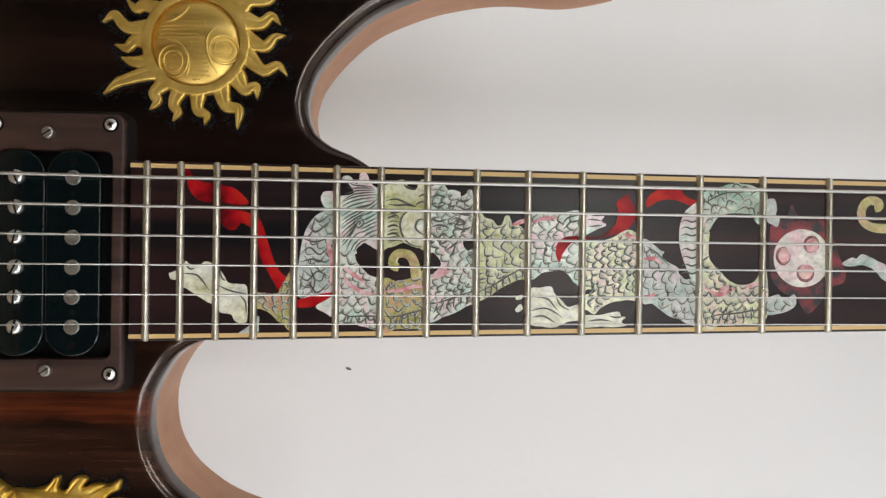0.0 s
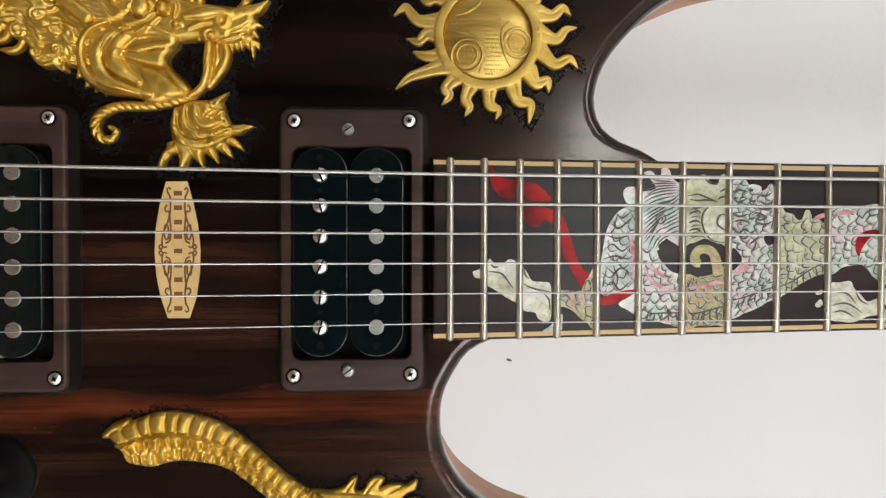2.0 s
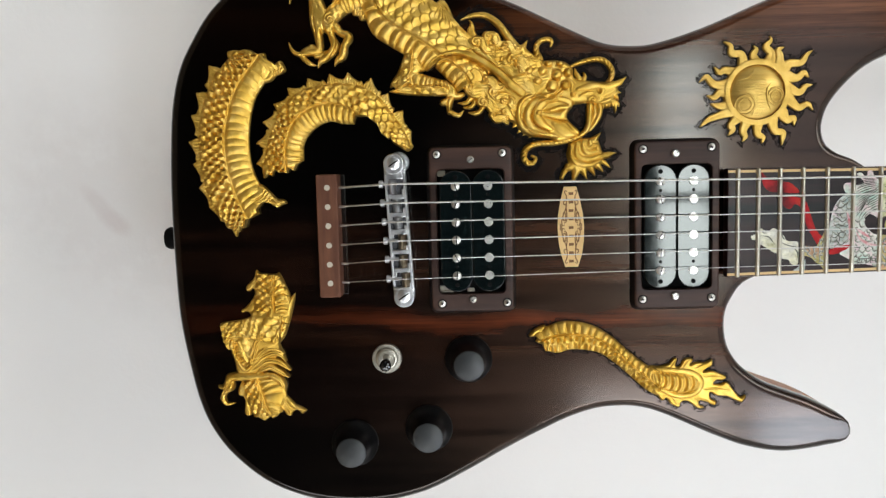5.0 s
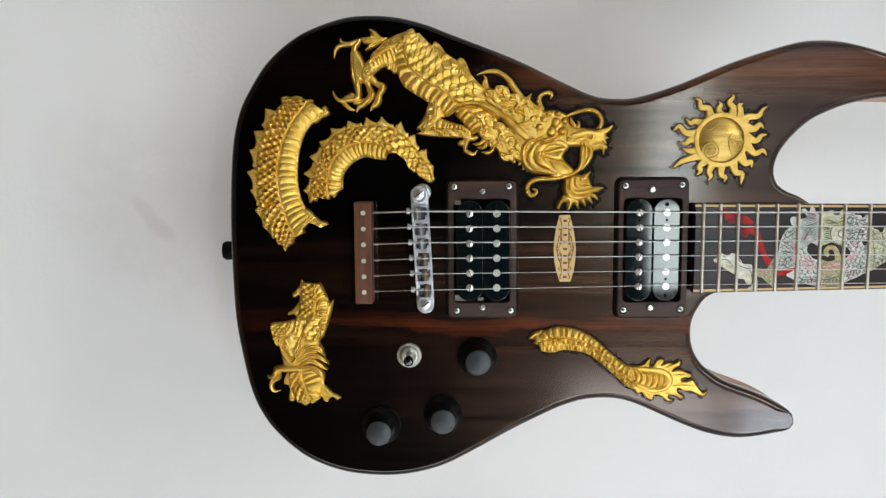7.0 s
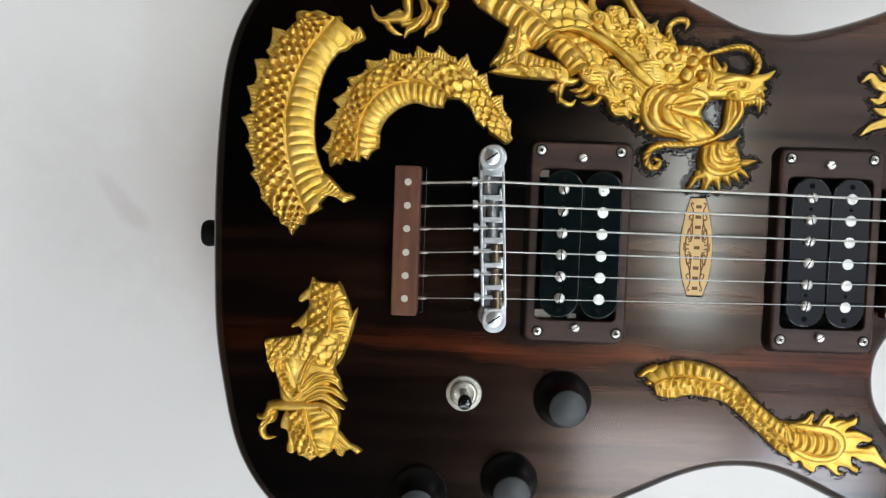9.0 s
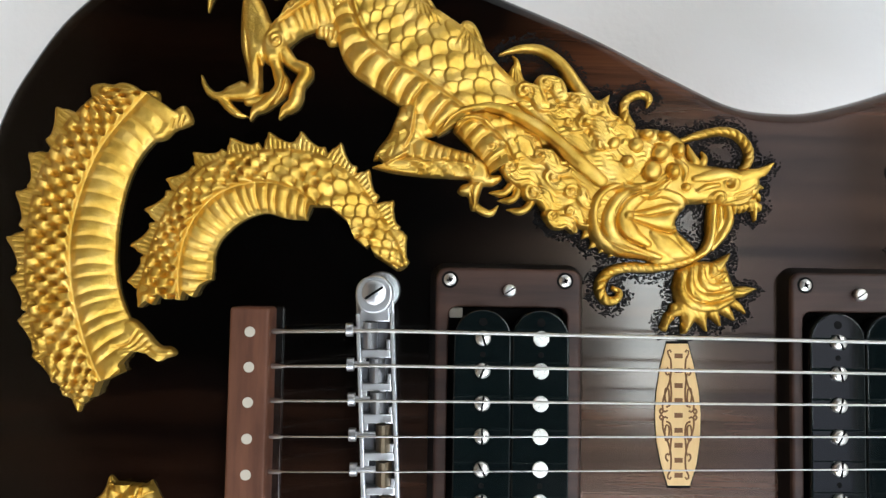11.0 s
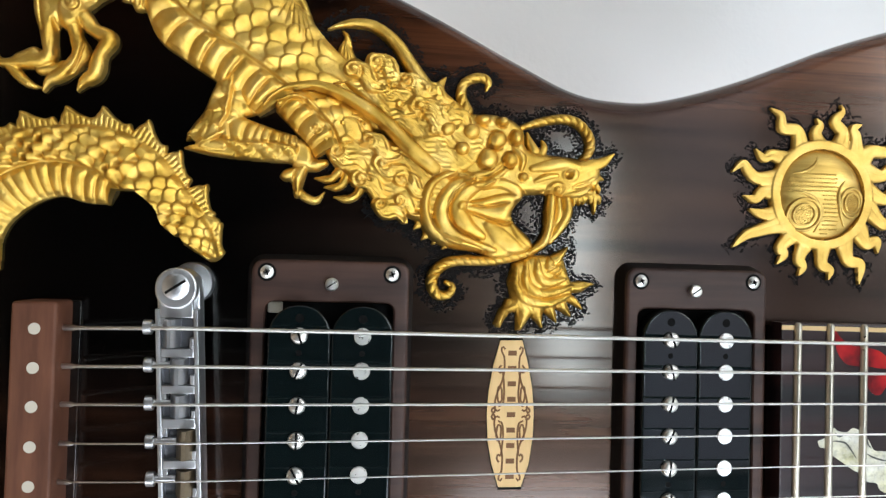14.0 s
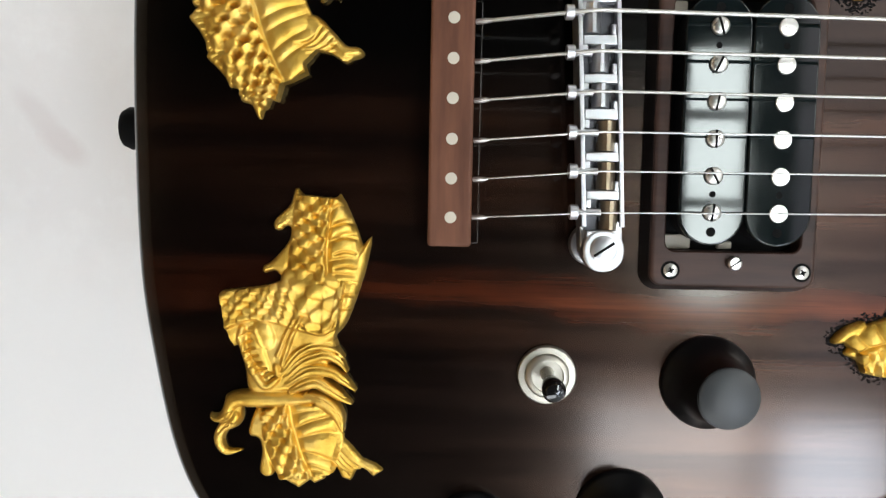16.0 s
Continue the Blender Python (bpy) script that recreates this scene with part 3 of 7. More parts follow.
# pickups
def pickup(x0, x1, y0, y1, z, window, poles_a, poles_b, ys, half, ends, screws, bob_top, proud, base):
    ring = part("pickup_ring", Geo().sloped_block(rounded(x0, x1, y0, y1, 3.2), rounded(*window, 2.6), 44.5, z, 1.9, 1.3), RING, guitar, "brown rosewood pickup ring")
    # an added dark skirt stands in for the ring's shaded side
    foot = rounded(x0 - 0.25, x1 + 0.25, y0 - 0.25, y1 + 0.25, 3.3)
    part("ring_shade_skirt", Geo().sloped_block(foot, rounded(x0 + 0.6, x1 - 0.6, y0 + 0.6, y1 - 0.6, 3.0), 44.5, z - 1.2, 1.85, 0.4), SIDE_SHADE, ring, "near-black skirt painting the shade on the ring's side")
    part("cavity", Geo().prism(rounded(window[0] - 0.2, window[1] + 0.2, window[2] - 0.2, window[3] + 0.2, 2.6), 44.8, 45.4), BLACK, ring)
    part("base_plate", Geo().prism(rounded(window[0] + 0.6, window[1] - 0.6, window[2] + 0.8, window[3] - 0.8, 0.6), 45.2, 46.2), BLACK, ring, "black pickup base plate")
    low, high = ends
    if base is CREAM:
        for u, v, y, tall in ((0.4, 8.0, window[2] + 0.3, 4.0), (15.5, 19.5, window[2] + 0.4, 2.2), (0.4, 4.6, window[3] - 3.6, 3.3)):
            part("tape", Geo().prism(rounded(window[0] + u, window[0] + v, y, y + tall, 0.6), 45.9, 47.4, 0.5), base, ring, "scrap of cream tape")
    for px, slotted in ((poles_a, True), (poles_b, False)):
        part("coil", Geo().prism(rounded(px - half + 0.8, px + half - 0.8, low + 0.8, high - 0.8, half - 1.0, 8), 46.3, bob_top - 1.6), STIPPLE, ring, "black wound coil")
        part("bobbin", Geo().prism(rounded(px - half, px + half, low, high, half - 0.15, 9), bob_top - 1.7, bob_top, 0.5, 3, 0.3), BOBBIN, ring, "glossy black bobbin")
        for y in ys:
            if slotted:
                turn = random.uniform(0.7, 2.2)
                top = bob_top + proud
                part("pole_screw", Geo().lathe(px, y, [(2.35, bob_top - 0.5), (2.35, top - 0.5), (2.1, top - 0.15), (1.4, top + 0.12), (0.1, top + 0.2)], 20), STEEL, ring)
                c, d = math.cos(turn), math.sin(turn)
                slot = [(px + u * c - v * d, y + u * d + v * c) for u, v in ((-2.3, -0.3), (2.3, -0.3), (2.3, 0.3), (-2.3, 0.3))]
                part("slot", Geo().prism(slot, top - 0.6, top + 0.21), BLACK, ring)
            else:
                part("pole_slug", Geo().lathe(px, y, [(2.4, bob_top - 0.5), (2.4, bob_top + 0.45), (2.25, bob_top + 0.6), (0.1, bob_top + 0.62)], 20), STEEL, ring)
        for y, r in ((high - 3.6, 1.25), ((ys[0] + ys[1]) / 2, 0.85), ((ys[4] + ys[5]) / 2, 0.85), (low + 3.6, 1.25)):
            part("bobbin_hole", Geo().disc(px, y, r, bob_top - 0.2, bob_top + 0.04, 0, 14), BLACK, ring)
    for x, y in screws:
        part("screw_recess", Geo().disc(x, y, 2.6, z - 0.3, z + 0.05, 0, 18), BLACK, ring)
        part("ring_screw", screw_head(x, y, z + 0.02, 1.9), STEEL, ring)
        for q in (0.4, 0.4 + math.pi / 2):
            c, d = math.cos(q), math.sin(q)
            part("slot", Geo().prism([(x + u * c - v * d, y + u * d + v * c) for u, v in ((-0.95, -0.17), (0.95, -0.17), (0.95, 0.17), (-0.95, 0.17))], z + 0.5, z + 0.93), BLACK, ring)
    for y in (y1 - 6.4, y0 + 6.4):
        part("height_screw", slot_head((poles_a + poles_b) / 2 - 0.3, y, z + 1.2, 1.9), STEEL, ring, "slotted height screw")
        slot_cut((poles_a + poles_b) / 2 - 0.3, y, z + 1.2, 1.9, ring)
    return ring


def screw_head(x, y, z, r):
    """A small cross-slotted head."""
    g = Geo().lathe(x, y, [(r, z - 0.2), (r, z + 0.35), (r * 0.7, z + 0.75), (r * 0.35, z + 0.85), (r * 0.3, z + 0.3), (0.02, z + 0.2)], 18)
    return g


def slot_cut(x, y, z, r, parent):
    c, s = math.cos(0.6), math.sin(0.6)
    part("slot", Geo().prism([(x + (u * c - v * s) * r, y + (u * s + v * c) * r) for u, v in ((-0.88, -0.1), (0.88, -0.1), (0.88, 0.1), (-0.88, 0.1))], z + 0.7, z + 1.05), BLACK, parent)


def slot_head(x, y, z, r):
    g = Geo().lathe(x, y, [(r, z - 1.6), (r, z + 0.5), (r * 0.8, z + 0.9), (0.02, z + 1.0)], 18)
    return g


POLES = [23.1, 13.5, 3.9, -5.7, -15.3, -24.9]
pickup(128.2, 173.2, -45.6, 44.2, 51.0, (131.6, 169.4, -35.6, 32.2), 140.9, 158.5, POLES, 8.68, (-34.4, 32.0),
       [(132.4, 40.5), (168.9, 40.9), (132.1, -40.9), (169.4, -40.5)], 54.1, 1.5, KNOB)
pickup(17.5, 61.6, -45.0, 43.7, 51.5, (21.1, 57.6, -35.6, 32.2), 31.2, 48.6, POLES, 8.58, (-33.6, 31.5),
       [(21.4, 40.4), (56.8, 40.5), (22.7, -40.9), (58.2, -40.9)], 57.2, 1.2, CREAM)

# wooden tailpiece with pearl dots over the string ends
tail = part("tailpiece", Geo().prism(rounded(-43.3, -31.8, -35.2, 31.2, 1.0, 3), 44.6, 58.0, 0.8), TAIL_WOOD, guitar, "brown rosewood tailpiece block")
# foot strip kept dark to stand in for the shadow beside the block
part("tailpiece_shade_foot", Geo().prism(rounded(-34, -29.4, -35.2, 31.2, 0.8, 3), 44.6, 46.2, 0.4), EBONY, tail)
STRING_Y = [(24.0, 25.2, 23.3, 21.0), (13.7, 15.2, 14.1, 12.6), (3.5, 5.2, 4.8, 4.2), (-7.0, -4.9, -4.5, -4.2), (-17.3, -14.8, -14.0, -12.6), (-27.5, -25.3, -23.3, -21.0)]
GAUGE = [1.12, 0.92, 0.76, 0.56, 0.46, 0.4]
for y, *_ in STRING_Y:
    part("inlay_dot", Geo().disc(-37.3, y + 0.05, 1.55, 57.6, 58.12, 0.05, 18), CREAM, tail, "round pearl dot")

# bridge: chrome bar on two posts, with six saddles; it leans a little
def bridge_x(y):
    return 0.68 - 0.051 * y


g = Geo()
bar = [(bridge_x(y) + dx, y) for dx, y in ((5.6, -34.5), (5.6, 35.5))] + [(bridge_x(35.5) + 5.6 * math.cos(a), 35.5 + 5.6 * math.sin(a)) for a in np.linspace(0.3, math.pi - 0.3, 9)] + \
      [(bridge_x(y) - 5.6, y) for y in (35.5, -34.5)] + [(bridge_x(-34.5) + 5.6 * math.cos(a), -34.5 + 5.6 * math.sin(a)) for a in np.linspace(math.pi + 0.3, 2 * math.pi - 0.3, 9)]
outer = np.array(bar)
bridge = part("bridge", Geo().prism(outer, 52.5, 58.2, 0.5, 2), CHROME, guitar, "polished chrome tune-o-matic style bridge")
rail = Geo()
for dx in (-4.9, 4.9):
    rail.prism([(bridge_x(-29) + dx - 0.6, -29), (bridge_x(-29) + dx + 0.6, -29), (bridge_x(30) + dx + 0.6, 30), (bridge_x(30) + dx - 0.6, 30)], 58.0, 61.4, 0.25, 2)
part("bridge_rail", rail, CHROME, bridge)
for y, z in ((36.0, 61.6), (-34.8, 61.6)):
    part("bridge_end", Geo().prism(rounded(bridge_x(y) - 5.4, bridge_x(y) + 5.4, y - 6.0, y + 5.0, 5.0, 6), 58.0, z, 0.6), CHROME, bridge)
    part("bridge_post", Geo().lathe(bridge_x(y) + (1.6 if y > 0 else -0.8), y + (0.8 if y > 0 else 0.2), [(5.9, 44.8), (5.9, 47.4), (5.5, 48.0), (3, 48.2), (3, 53)], 28), CHROME, guitar)
    part("post_screw", slot_head(bridge_x(y), y, z, 3.5), CHROME, bridge, "slotted post screw")
    slot_cut(bridge_x(y), y, z, 3.5, bridge)
BAYS = [(27.7, 19.6), (17.2, 9.9), (7.6, 1.1), (-1.6, -9.9), (-12.2, -19.7), (-22.0, -30.0)]
for k, (_, y, _, _) in enumerate(STRING_Y):
    top, low = BAYS[k]
    c = bridge_x(y)
    x, wide = c + (-1.6, 0.2, 0.2, 1.5, 1.2, 1.8)[k], (2.2, 2.2, 2.2, 2.3, 2.3, 2.3)[k]
    part("slot_floor", Geo().prism([(c - 4.3, low), (c + 4.3, low), (c + 4.3, top), (c - 4.3, top)], 58.1, 58.4), DULL, bridge)
    g = Geo().rings([np.array([(x - u, low + 0.3, z), (x + u, low + 0.3, z), (x + u, top - 0.3, z), (x - u, top - 0.3, z)]) for u, z in ((wide, 58.3), (wide, 60.4), (wide * 0.42, 62.6), (wide * 0.2, 63.3))])
    part("saddle", g, BRASS if k > 2 else CHROME, bridge, "dark brown string saddle" if k > 2 else "steel string saddle")
    foot = Geo().prism([(x - 2.4, y - 2.3), (x + 2.0, y - 2.3), (x + 2.0, y + 2.3), (x - 2.4, y + 2.3)], 58.3, 60.2, 0.3, 2)
    part("saddle_foot", foot, CHROME, bridge)
    part("lug", Geo().box(c - 4.4, c - 3.1, (top + y) / 2 - 0.5, top, 58.2, 61.0, 0.2), CHROME, bridge)
    part("lug", Geo().box(c + 3.3, c + 4.4, low, (low + y) / 2, 58.2, 61.0, 0.2), CHROME, bridge)
    g = Geo()
    g.tube([(c - 7.4, y, 60.6), (x - wide, y, 60.6)], [1.0], 10)
    g.tube([(c - 8.6, y, 60.6), (c - 8.4, y, 60.6), (c - 6.5, y, 60.6), (c - 6.3, y, 60.6)], [1.7, 2.0, 2.0, 1.7], 14)
    part("saddle_screw", g, CHROME, bridge)
# cross bars between the saddle bays
ends = [32.4] + [v for bay in BAYS for v in bay] + [-31.6]
for high, low in zip(ends[::2], ends[1::2]):
    bar = Geo().prism([(bridge_x(low) - 4.3, low), (bridge_x(low) + 4.3, low), (bridge_x(high) + 4.3, high), (bridge_x(high) - 4.3, high)], 58.1, 61.3, 0.35, 2)
    part("cross_bar", bar, CHROME, bridge)

for (y0, y1, y2, y3), d in zip(STRING_Y, GAUGE):
    x1 = bridge_x(y1)
    path = [(-31.6, y0, 53.5), (-24, y0 + (y1 - y0) * 0.22, 56.2), (x1 - 3, y1 - (y1 - y0) * 0.08, 63.0), (x1, y1, 63.6), (x1 + 4, y1 - (y1 - y2) * 0.02, 63.55), (181.8, y2, 58.2), (651, y3, 58.4), (690, y3 * 1.1, 54)]
    part("string", Geo().tube(path, [d / 2], 8), WOUND if d > 0.7 else STRING, guitar, "wound steel string" if d > 0.7 else "plain steel string")
    part("ball_wrap", Geo().tube([(-31.4, y0, 53.5), (-28.6, y0 + 0.1, 54.5), (-27.4, y0 + 0.15, 55.0)], [0.6 + 0.2 * d, 0.55 + 0.2 * d, d * 0.5], 8), STRING, guitar)

# name plate, with ornament and unreadable bars for the maker's name
half = [(90.6, 21.4), (88.6, 14), (87.3, 6), (86.9, -1), (87.4, -9), (88.8, -16), (91.0, -22.8), (98.0, -22.8), (100.2, -16), (101.3, -8), (101.5, -0.5), (100.8, 7), (99.3, 14.5), (97.4, 21.5)]
part("plate_edge", Geo().prism(np.array(half) + (np.array(half) - (94.3, -0.7)) * 0.035, 44.6, 45.12), BLACK, guitar)
plate = part("name_plate", Geo().prism(half, 44.6, 45.3, 0.1, 2), PLATE, guitar, "pale maple name plate with burnt scroll ornament")
for k in range(9):
    y = 17.6 - 4.65 * k
    part("letter_bar", Geo().box(93.1, 95.7, y - 0.75, y + 0.75, 45.2, 45.36), INK, plate)
for sx in (1, -1):
    for sy in (1, -1):
        def scroll(pts, w=0.3):
            path = spline([(94.3 + sx * a, -0.7 + sy * b) for a, b in pts], 26)
            part("scroll", Geo().tube(flat(path, 45.3), [w], 6, 0.5), INK, plate)
        scroll([(2.2, 19.4), (2.9, 20.3), (3.4, 19.4), (3.0, 18.3), (2.4, 17), (2.3, 13), (3.0, 9.5), (4.4, 6), (5.0, 3), (4.6, 0.8), (3.4, 1.2)])
        scroll([(3.2, 14.6), (4.0, 13.6), (3.6, 12.2), (2.8, 12.6), (2.4, 9.4), (2.2, 6), (2.6, 3), (3.9, 2.2)])
        scroll([(3.0, 7.6), (3.9, 8.2), (4.3, 5.8), (3.8, 3.4), (2.9, 4.2), (3.0, 7.6)])
        scroll([(5.4, 0.1), (5.9, 0.9), (5.4, 1.7), (4.8, 1.0), (5.4, 0.1)])

# selector switch
sw = part("switch", Geo().lathe(-9.2, -72.0, [(8.4, 44.9), (8.4, 46.2), (8.0, 46.7), (6.3, 46.8), (6.2, 47.6), (5.6, 48.2), (4.6, 48.3), (4.4, 47.4), (3.4, 47.3), (0.1, 47.2)], 36), WASHER, guitar, "knurled nickel selector switch")
part("lever", Geo().tube([(-9.2, -71.4, 47.0), (-9.1, -71.9, 51.5), (-9.0, -72.2, 55)], [2.2, 1.5, 1.5], 14), STEEL, sw)
part("lever_tip", Geo().tube([(-9.05, -72.1, 53), (-9.0, -72.3, 54), (-8.95, -72.6, 57), (-8.9, -72.9, 60), (-8.9, -73.0, 61.4), (-8.9, -73.1, 62)], [1.7, 2.4, 3.0, 3.2, 2.4, 0.4], 20), GLOSS, sw, "glossy black lever tip")
# volume and tone knobs
for x, y in ((36.4, -73.2), (13.3, -112.6), (-28.8, -120.2)):
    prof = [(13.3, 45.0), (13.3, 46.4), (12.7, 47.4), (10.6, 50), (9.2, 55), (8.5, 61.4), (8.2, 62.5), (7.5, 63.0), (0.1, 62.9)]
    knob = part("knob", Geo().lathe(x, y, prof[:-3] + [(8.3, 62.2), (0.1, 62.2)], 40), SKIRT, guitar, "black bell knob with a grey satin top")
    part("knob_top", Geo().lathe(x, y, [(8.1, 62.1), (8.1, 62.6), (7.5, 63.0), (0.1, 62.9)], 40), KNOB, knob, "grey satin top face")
# strap button on the end
part("strap_button", Geo().rings([np.stack([0 * a + x, -3.2 + r * np.cos(a), 22 + r * np.sin(a)], 1) for x, r in ((-126, 4), (-131, 4), (-132, 6.2), (-136.5, 6.6), (-138.5, 5.6), (-139, 3)) for a in [np.linspace(0, 2 * math.pi, 20, endpoint=False)]]), BLACK, guitar, "black strap button")


# ---- gilded relief carving ----
def run_of(p):
    return np.r_[0, np.cumsum(np.linalg.norm(np.diff(p, axis=0), axis=1))]


def inside(p, q):
    """Which of the points q lie within the outline p."""
    a, b = p, np.roll(p, -1, 0)
    x, y = q[:, :1], q[:, 1:]
    cross = (a[:, 1] > y) != (b[:, 1] > y)
    at = a[:, 0] + (y - a[:, 1]) * (b[:, 0] - a[:, 0]) / (b[:, 1] - a[:, 1] + 1e-9)
    return (cross & (x < at)).sum(1) % 2 == 1


def facing(r, c):
    """The points of line c that face those of line r squarely, its ends kept."""
    n = len(r)
    at = np.array([np.linalg.norm(c[::4] - q, axis=1).argmin() * 4.0 for q in r[::4]])
    at = np.interp(np.arange(n), np.arange(n)[::4], np.maximum.accumulate(at))
    wide = n // 12
    at = np.convolve(np.pad(at, wide, mode="edge"), np.ones(2 * wide + 1) / (2 * wide + 1), "valid")
    keep = np.clip(np.minimum(np.arange(n), n - 1 - np.arange(n)) / (0.12 * n), 0, 1)
    at = np.clip(at * keep + np.arange(n) * (1 - keep), 0, n - 1)
    return np.stack([np.interp(at, np.arange(n), c[:, k]) for k in (0, 1)], 1)


WOOD = 45.0
SHIFTS = [(i, j) for i in (-1, 0, 1) for j in (-1, 0, 1)]


class Relief:
    """A carved panel: heights over the wood on a fine grid, worked with masses, ridges and cuts."""

    def __init__(self, x0, x1, y0, y1, step=0.22):
        self.x0, self.y0, self.step = x0, y0, step
        self.h = np.zeros((int((x1 - x0) / step) + 1, int((y1 - y0) / step) + 1))

    def window(self, p, reach):
        lo = np.maximum(((p.min(0) - reach - (self.x0, self.y0)) / self.step).astype(int), 0)
        hi = np.minimum(((p.max(0) + reach - (self.x0, self.y0)) / self.step).astype(int) + 2, self.h.shape)
        lo = np.minimum(lo, hi - 1)
        spot = np.s_[lo[0]:hi[0], lo[1]:hi[1]]
        i, j = np.meshgrid(np.arange(lo[0], hi[0]), np.arange(lo[1], hi[1]), indexing="ij")
        return spot, self.x0 + i * self.step, self.y0 + j * self.step

    def along(self, path, reach, n=None):
        """Distance from a line, signed by side, and the share of its length, over the cells near it."""
        p = spline(path, n or 6 * len(path) + 4)
        spot, x, y = self.window(p, reach)
        best, share, side = np.full(x.shape, 1e9), np.zeros(x.shape), np.ones(x.shape)
        run = run_of(p)
        for k in range(len(p) - 1):
            d = p[k + 1] - p[k]
            u = np.clip(((x - p[k, 0]) * d[0] + (y - p[k, 1]) * d[1]) / (d @ d + 1e-12), 0, 1)
            ex, ey = x - p[k, 0] - u * d[0], y - p[k, 1] - u * d[1]
            far = ex * ex + ey * ey
            new_best = far < best
            best = np.where(new_best, far, best)
            share = np.where(new_best, (run[k] + u * (run[k + 1] - run[k])) / run[-1], share)
            side = np.where(new_best, np.where(d[0] * ey - d[1] * ex > 0, 1.0, -1.0), side)
        return spot, np.sqrt(best), side, share, run[-1]

    def mass(self, outline, high, edge=2.5, smooth=True, z=WOOD):
        """A pillowed area."""
        p = spline(outline, 5 * len(outline), True) if smooth else np.asarray(outline, float)
        spot, x, y = self.window(p, 0.5)
        q = np.stack([x.ravel(), y.ravel()], 1)
        ok = np.flatnonzero(inside(p, q))
        far = np.full(len(ok), 1e9)
        for a, b in zip(p, np.roll(p, -1, 0)):
            d = b - a
            u = np.clip((q[ok] - a) @ d / (d @ d + 1e-12), 0, 1)
            far = np.minimum(far, ((q[ok] - a - u[:, None] * d) ** 2).sum(1))
        up = np.zeros(x.size)
        up[ok] = z - WOOD + 0.25 + (high - 0.25) * np.sqrt(1 - (1 - np.clip(np.sqrt(far) / edge, 0, 1)) ** 2)
        self.h[spot] = np.maximum(self.h[spot], up.reshape(x.shape))
        return self

    def ridge(self, path, widths, high, over=None, n=None, level=1.0):
        """A rounded strand: added to what lies below, or standing at its own height over the wood."""
        widths = np.atleast_1d(np.asarray(widths, float))
        spot, d, _, s, _ = self.along(path, widths.max() + 0.3, n)
        w = np.interp(s, np.linspace(0, 1, len(widths)), widths)
        up = np.minimum(1, level * np.sqrt(np.clip(1 - (d / w) ** 2, 0, 1)))
        if over is None:
            self.h[spot] += np.where(self.h[spot] > 0, high * up * np.minimum(1, w / widths.max() + 0.2), 0)
        else:
            self.h[spot] = np.maximum(self.h[spot], np.where(d < w, over + high * up * w / widths.max(), 0))
        return self

    def rope(self, path, widths, high, over=0.4, pitch=3.0, n=None):
        """A twisted strand."""
        widths = np.atleast_1d(np.asarray(widths, float))
        spot, d, side, s, length = self.along(path, widths.max() + 0.3, n)
        w = np.interp(s, np.linspace(0, 1, len(widths)), widths)
        turn = np.mod(s * length / pitch + side * d / w * 0.45, 1)
        up = np.sqrt(np.clip(1 - (d / w) ** 2, 0, 1)) * (0.5 + 0.5 * np.sqrt(np.clip(1 - (2 * turn - 1) ** 2, 0, 1)))
        self.h[spot] = np.maximum(self.h[spot], np.where(d < w, over + high * up * w / widths.max(), 0))
        return self

    def cut(self, path, width, depth, n=None):
        """A groove that runs out at its ends."""
        spot, d, _, s, _ = self.along(path, width + 0.3, n)
        fade = np.clip(np.minimum(s, 1 - s) * 6, 0, 1) ** 0.5
        low = np.clip(1 - (d / width) ** 2, 0, 1) * depth * fade
        self.h[spot] = np.where(self.h[spot] > 0, np.maximum(self.h[spot] - low, 0.25), self.h[spot])
        return self

    def hair(self, a, b, n, width=0.42, depth=0.5, wave=0.35):
        """Combed grooves between two guiding lines."""
        a, b = spline(a, 14), spline(b, 14)
        for k in range(n):
            p = a + (b - a) * ((k + 0.5) / n)
            self.cut(p + (wave * np.sin(np.linspace(0, 6, 14) + k))[:, None] * np.array([0.4, 0.9]), width, depth, 20)
        return self

    def comb(self, way, pitch, depth, low=0.8):
        """Fine wavy grooves along one direction over all that stands higher than low."""
        i, j = np.meshgrid(np.arange(self.h.shape[0]), np.arange(self.h.shape[1]), indexing="ij")
        x, y = self.x0 + i * self.step, self.y0 + j * self.step
        c, s = math.cos(way), math.sin(way)
        u, v = x * c + y * s, y * c - x * s
        v = v + 0.7 * np.sin(0.45 * u + 0.3 * v) + 0.35 * np.sin(1.1 * u + 0.8 * v)
        self.h -= np.where(self.h > low, depth * (0.5 + 0.5 * np.sin(2 * math.pi * v / pitch)) * (0.6 + 0.4 * np.sin(0.7 * u + 1.3 * v)), 0)
        return self

    def dome(self, at, rx, ry, high, turn=0.0, over=None):
        at = np.asarray(at, float)
        spot, x, y = self.window(np.array([at]), max(rx, ry))
        c, s = math.cos(turn), math.sin(turn)
        u, v = ((x - at[0]) * c + (y - at[1]) * s) / rx, ((y - at[1]) * c - (x - at[0]) * s) / ry
        up = np.sqrt(np.clip(1 - u * u - v * v, 0, 1))
        if over is None:
            self.h[spot] += np.where(self.h[spot] > 0, high * up, 0)
        else:
            self.h[spot] = np.maximum(self.h[spot], np.where(u * u + v * v < 1, over + high * up, 0))
        return self

    def pit(self, at, r, depth):
        at = np.asarray(at, float)
        spot, x, y = self.window(np.array([at]), r)
        up = np.clip(1 - ((x - at[0]) ** 2 + (y - at[1]) ** 2) / r ** 2, 0, 1)
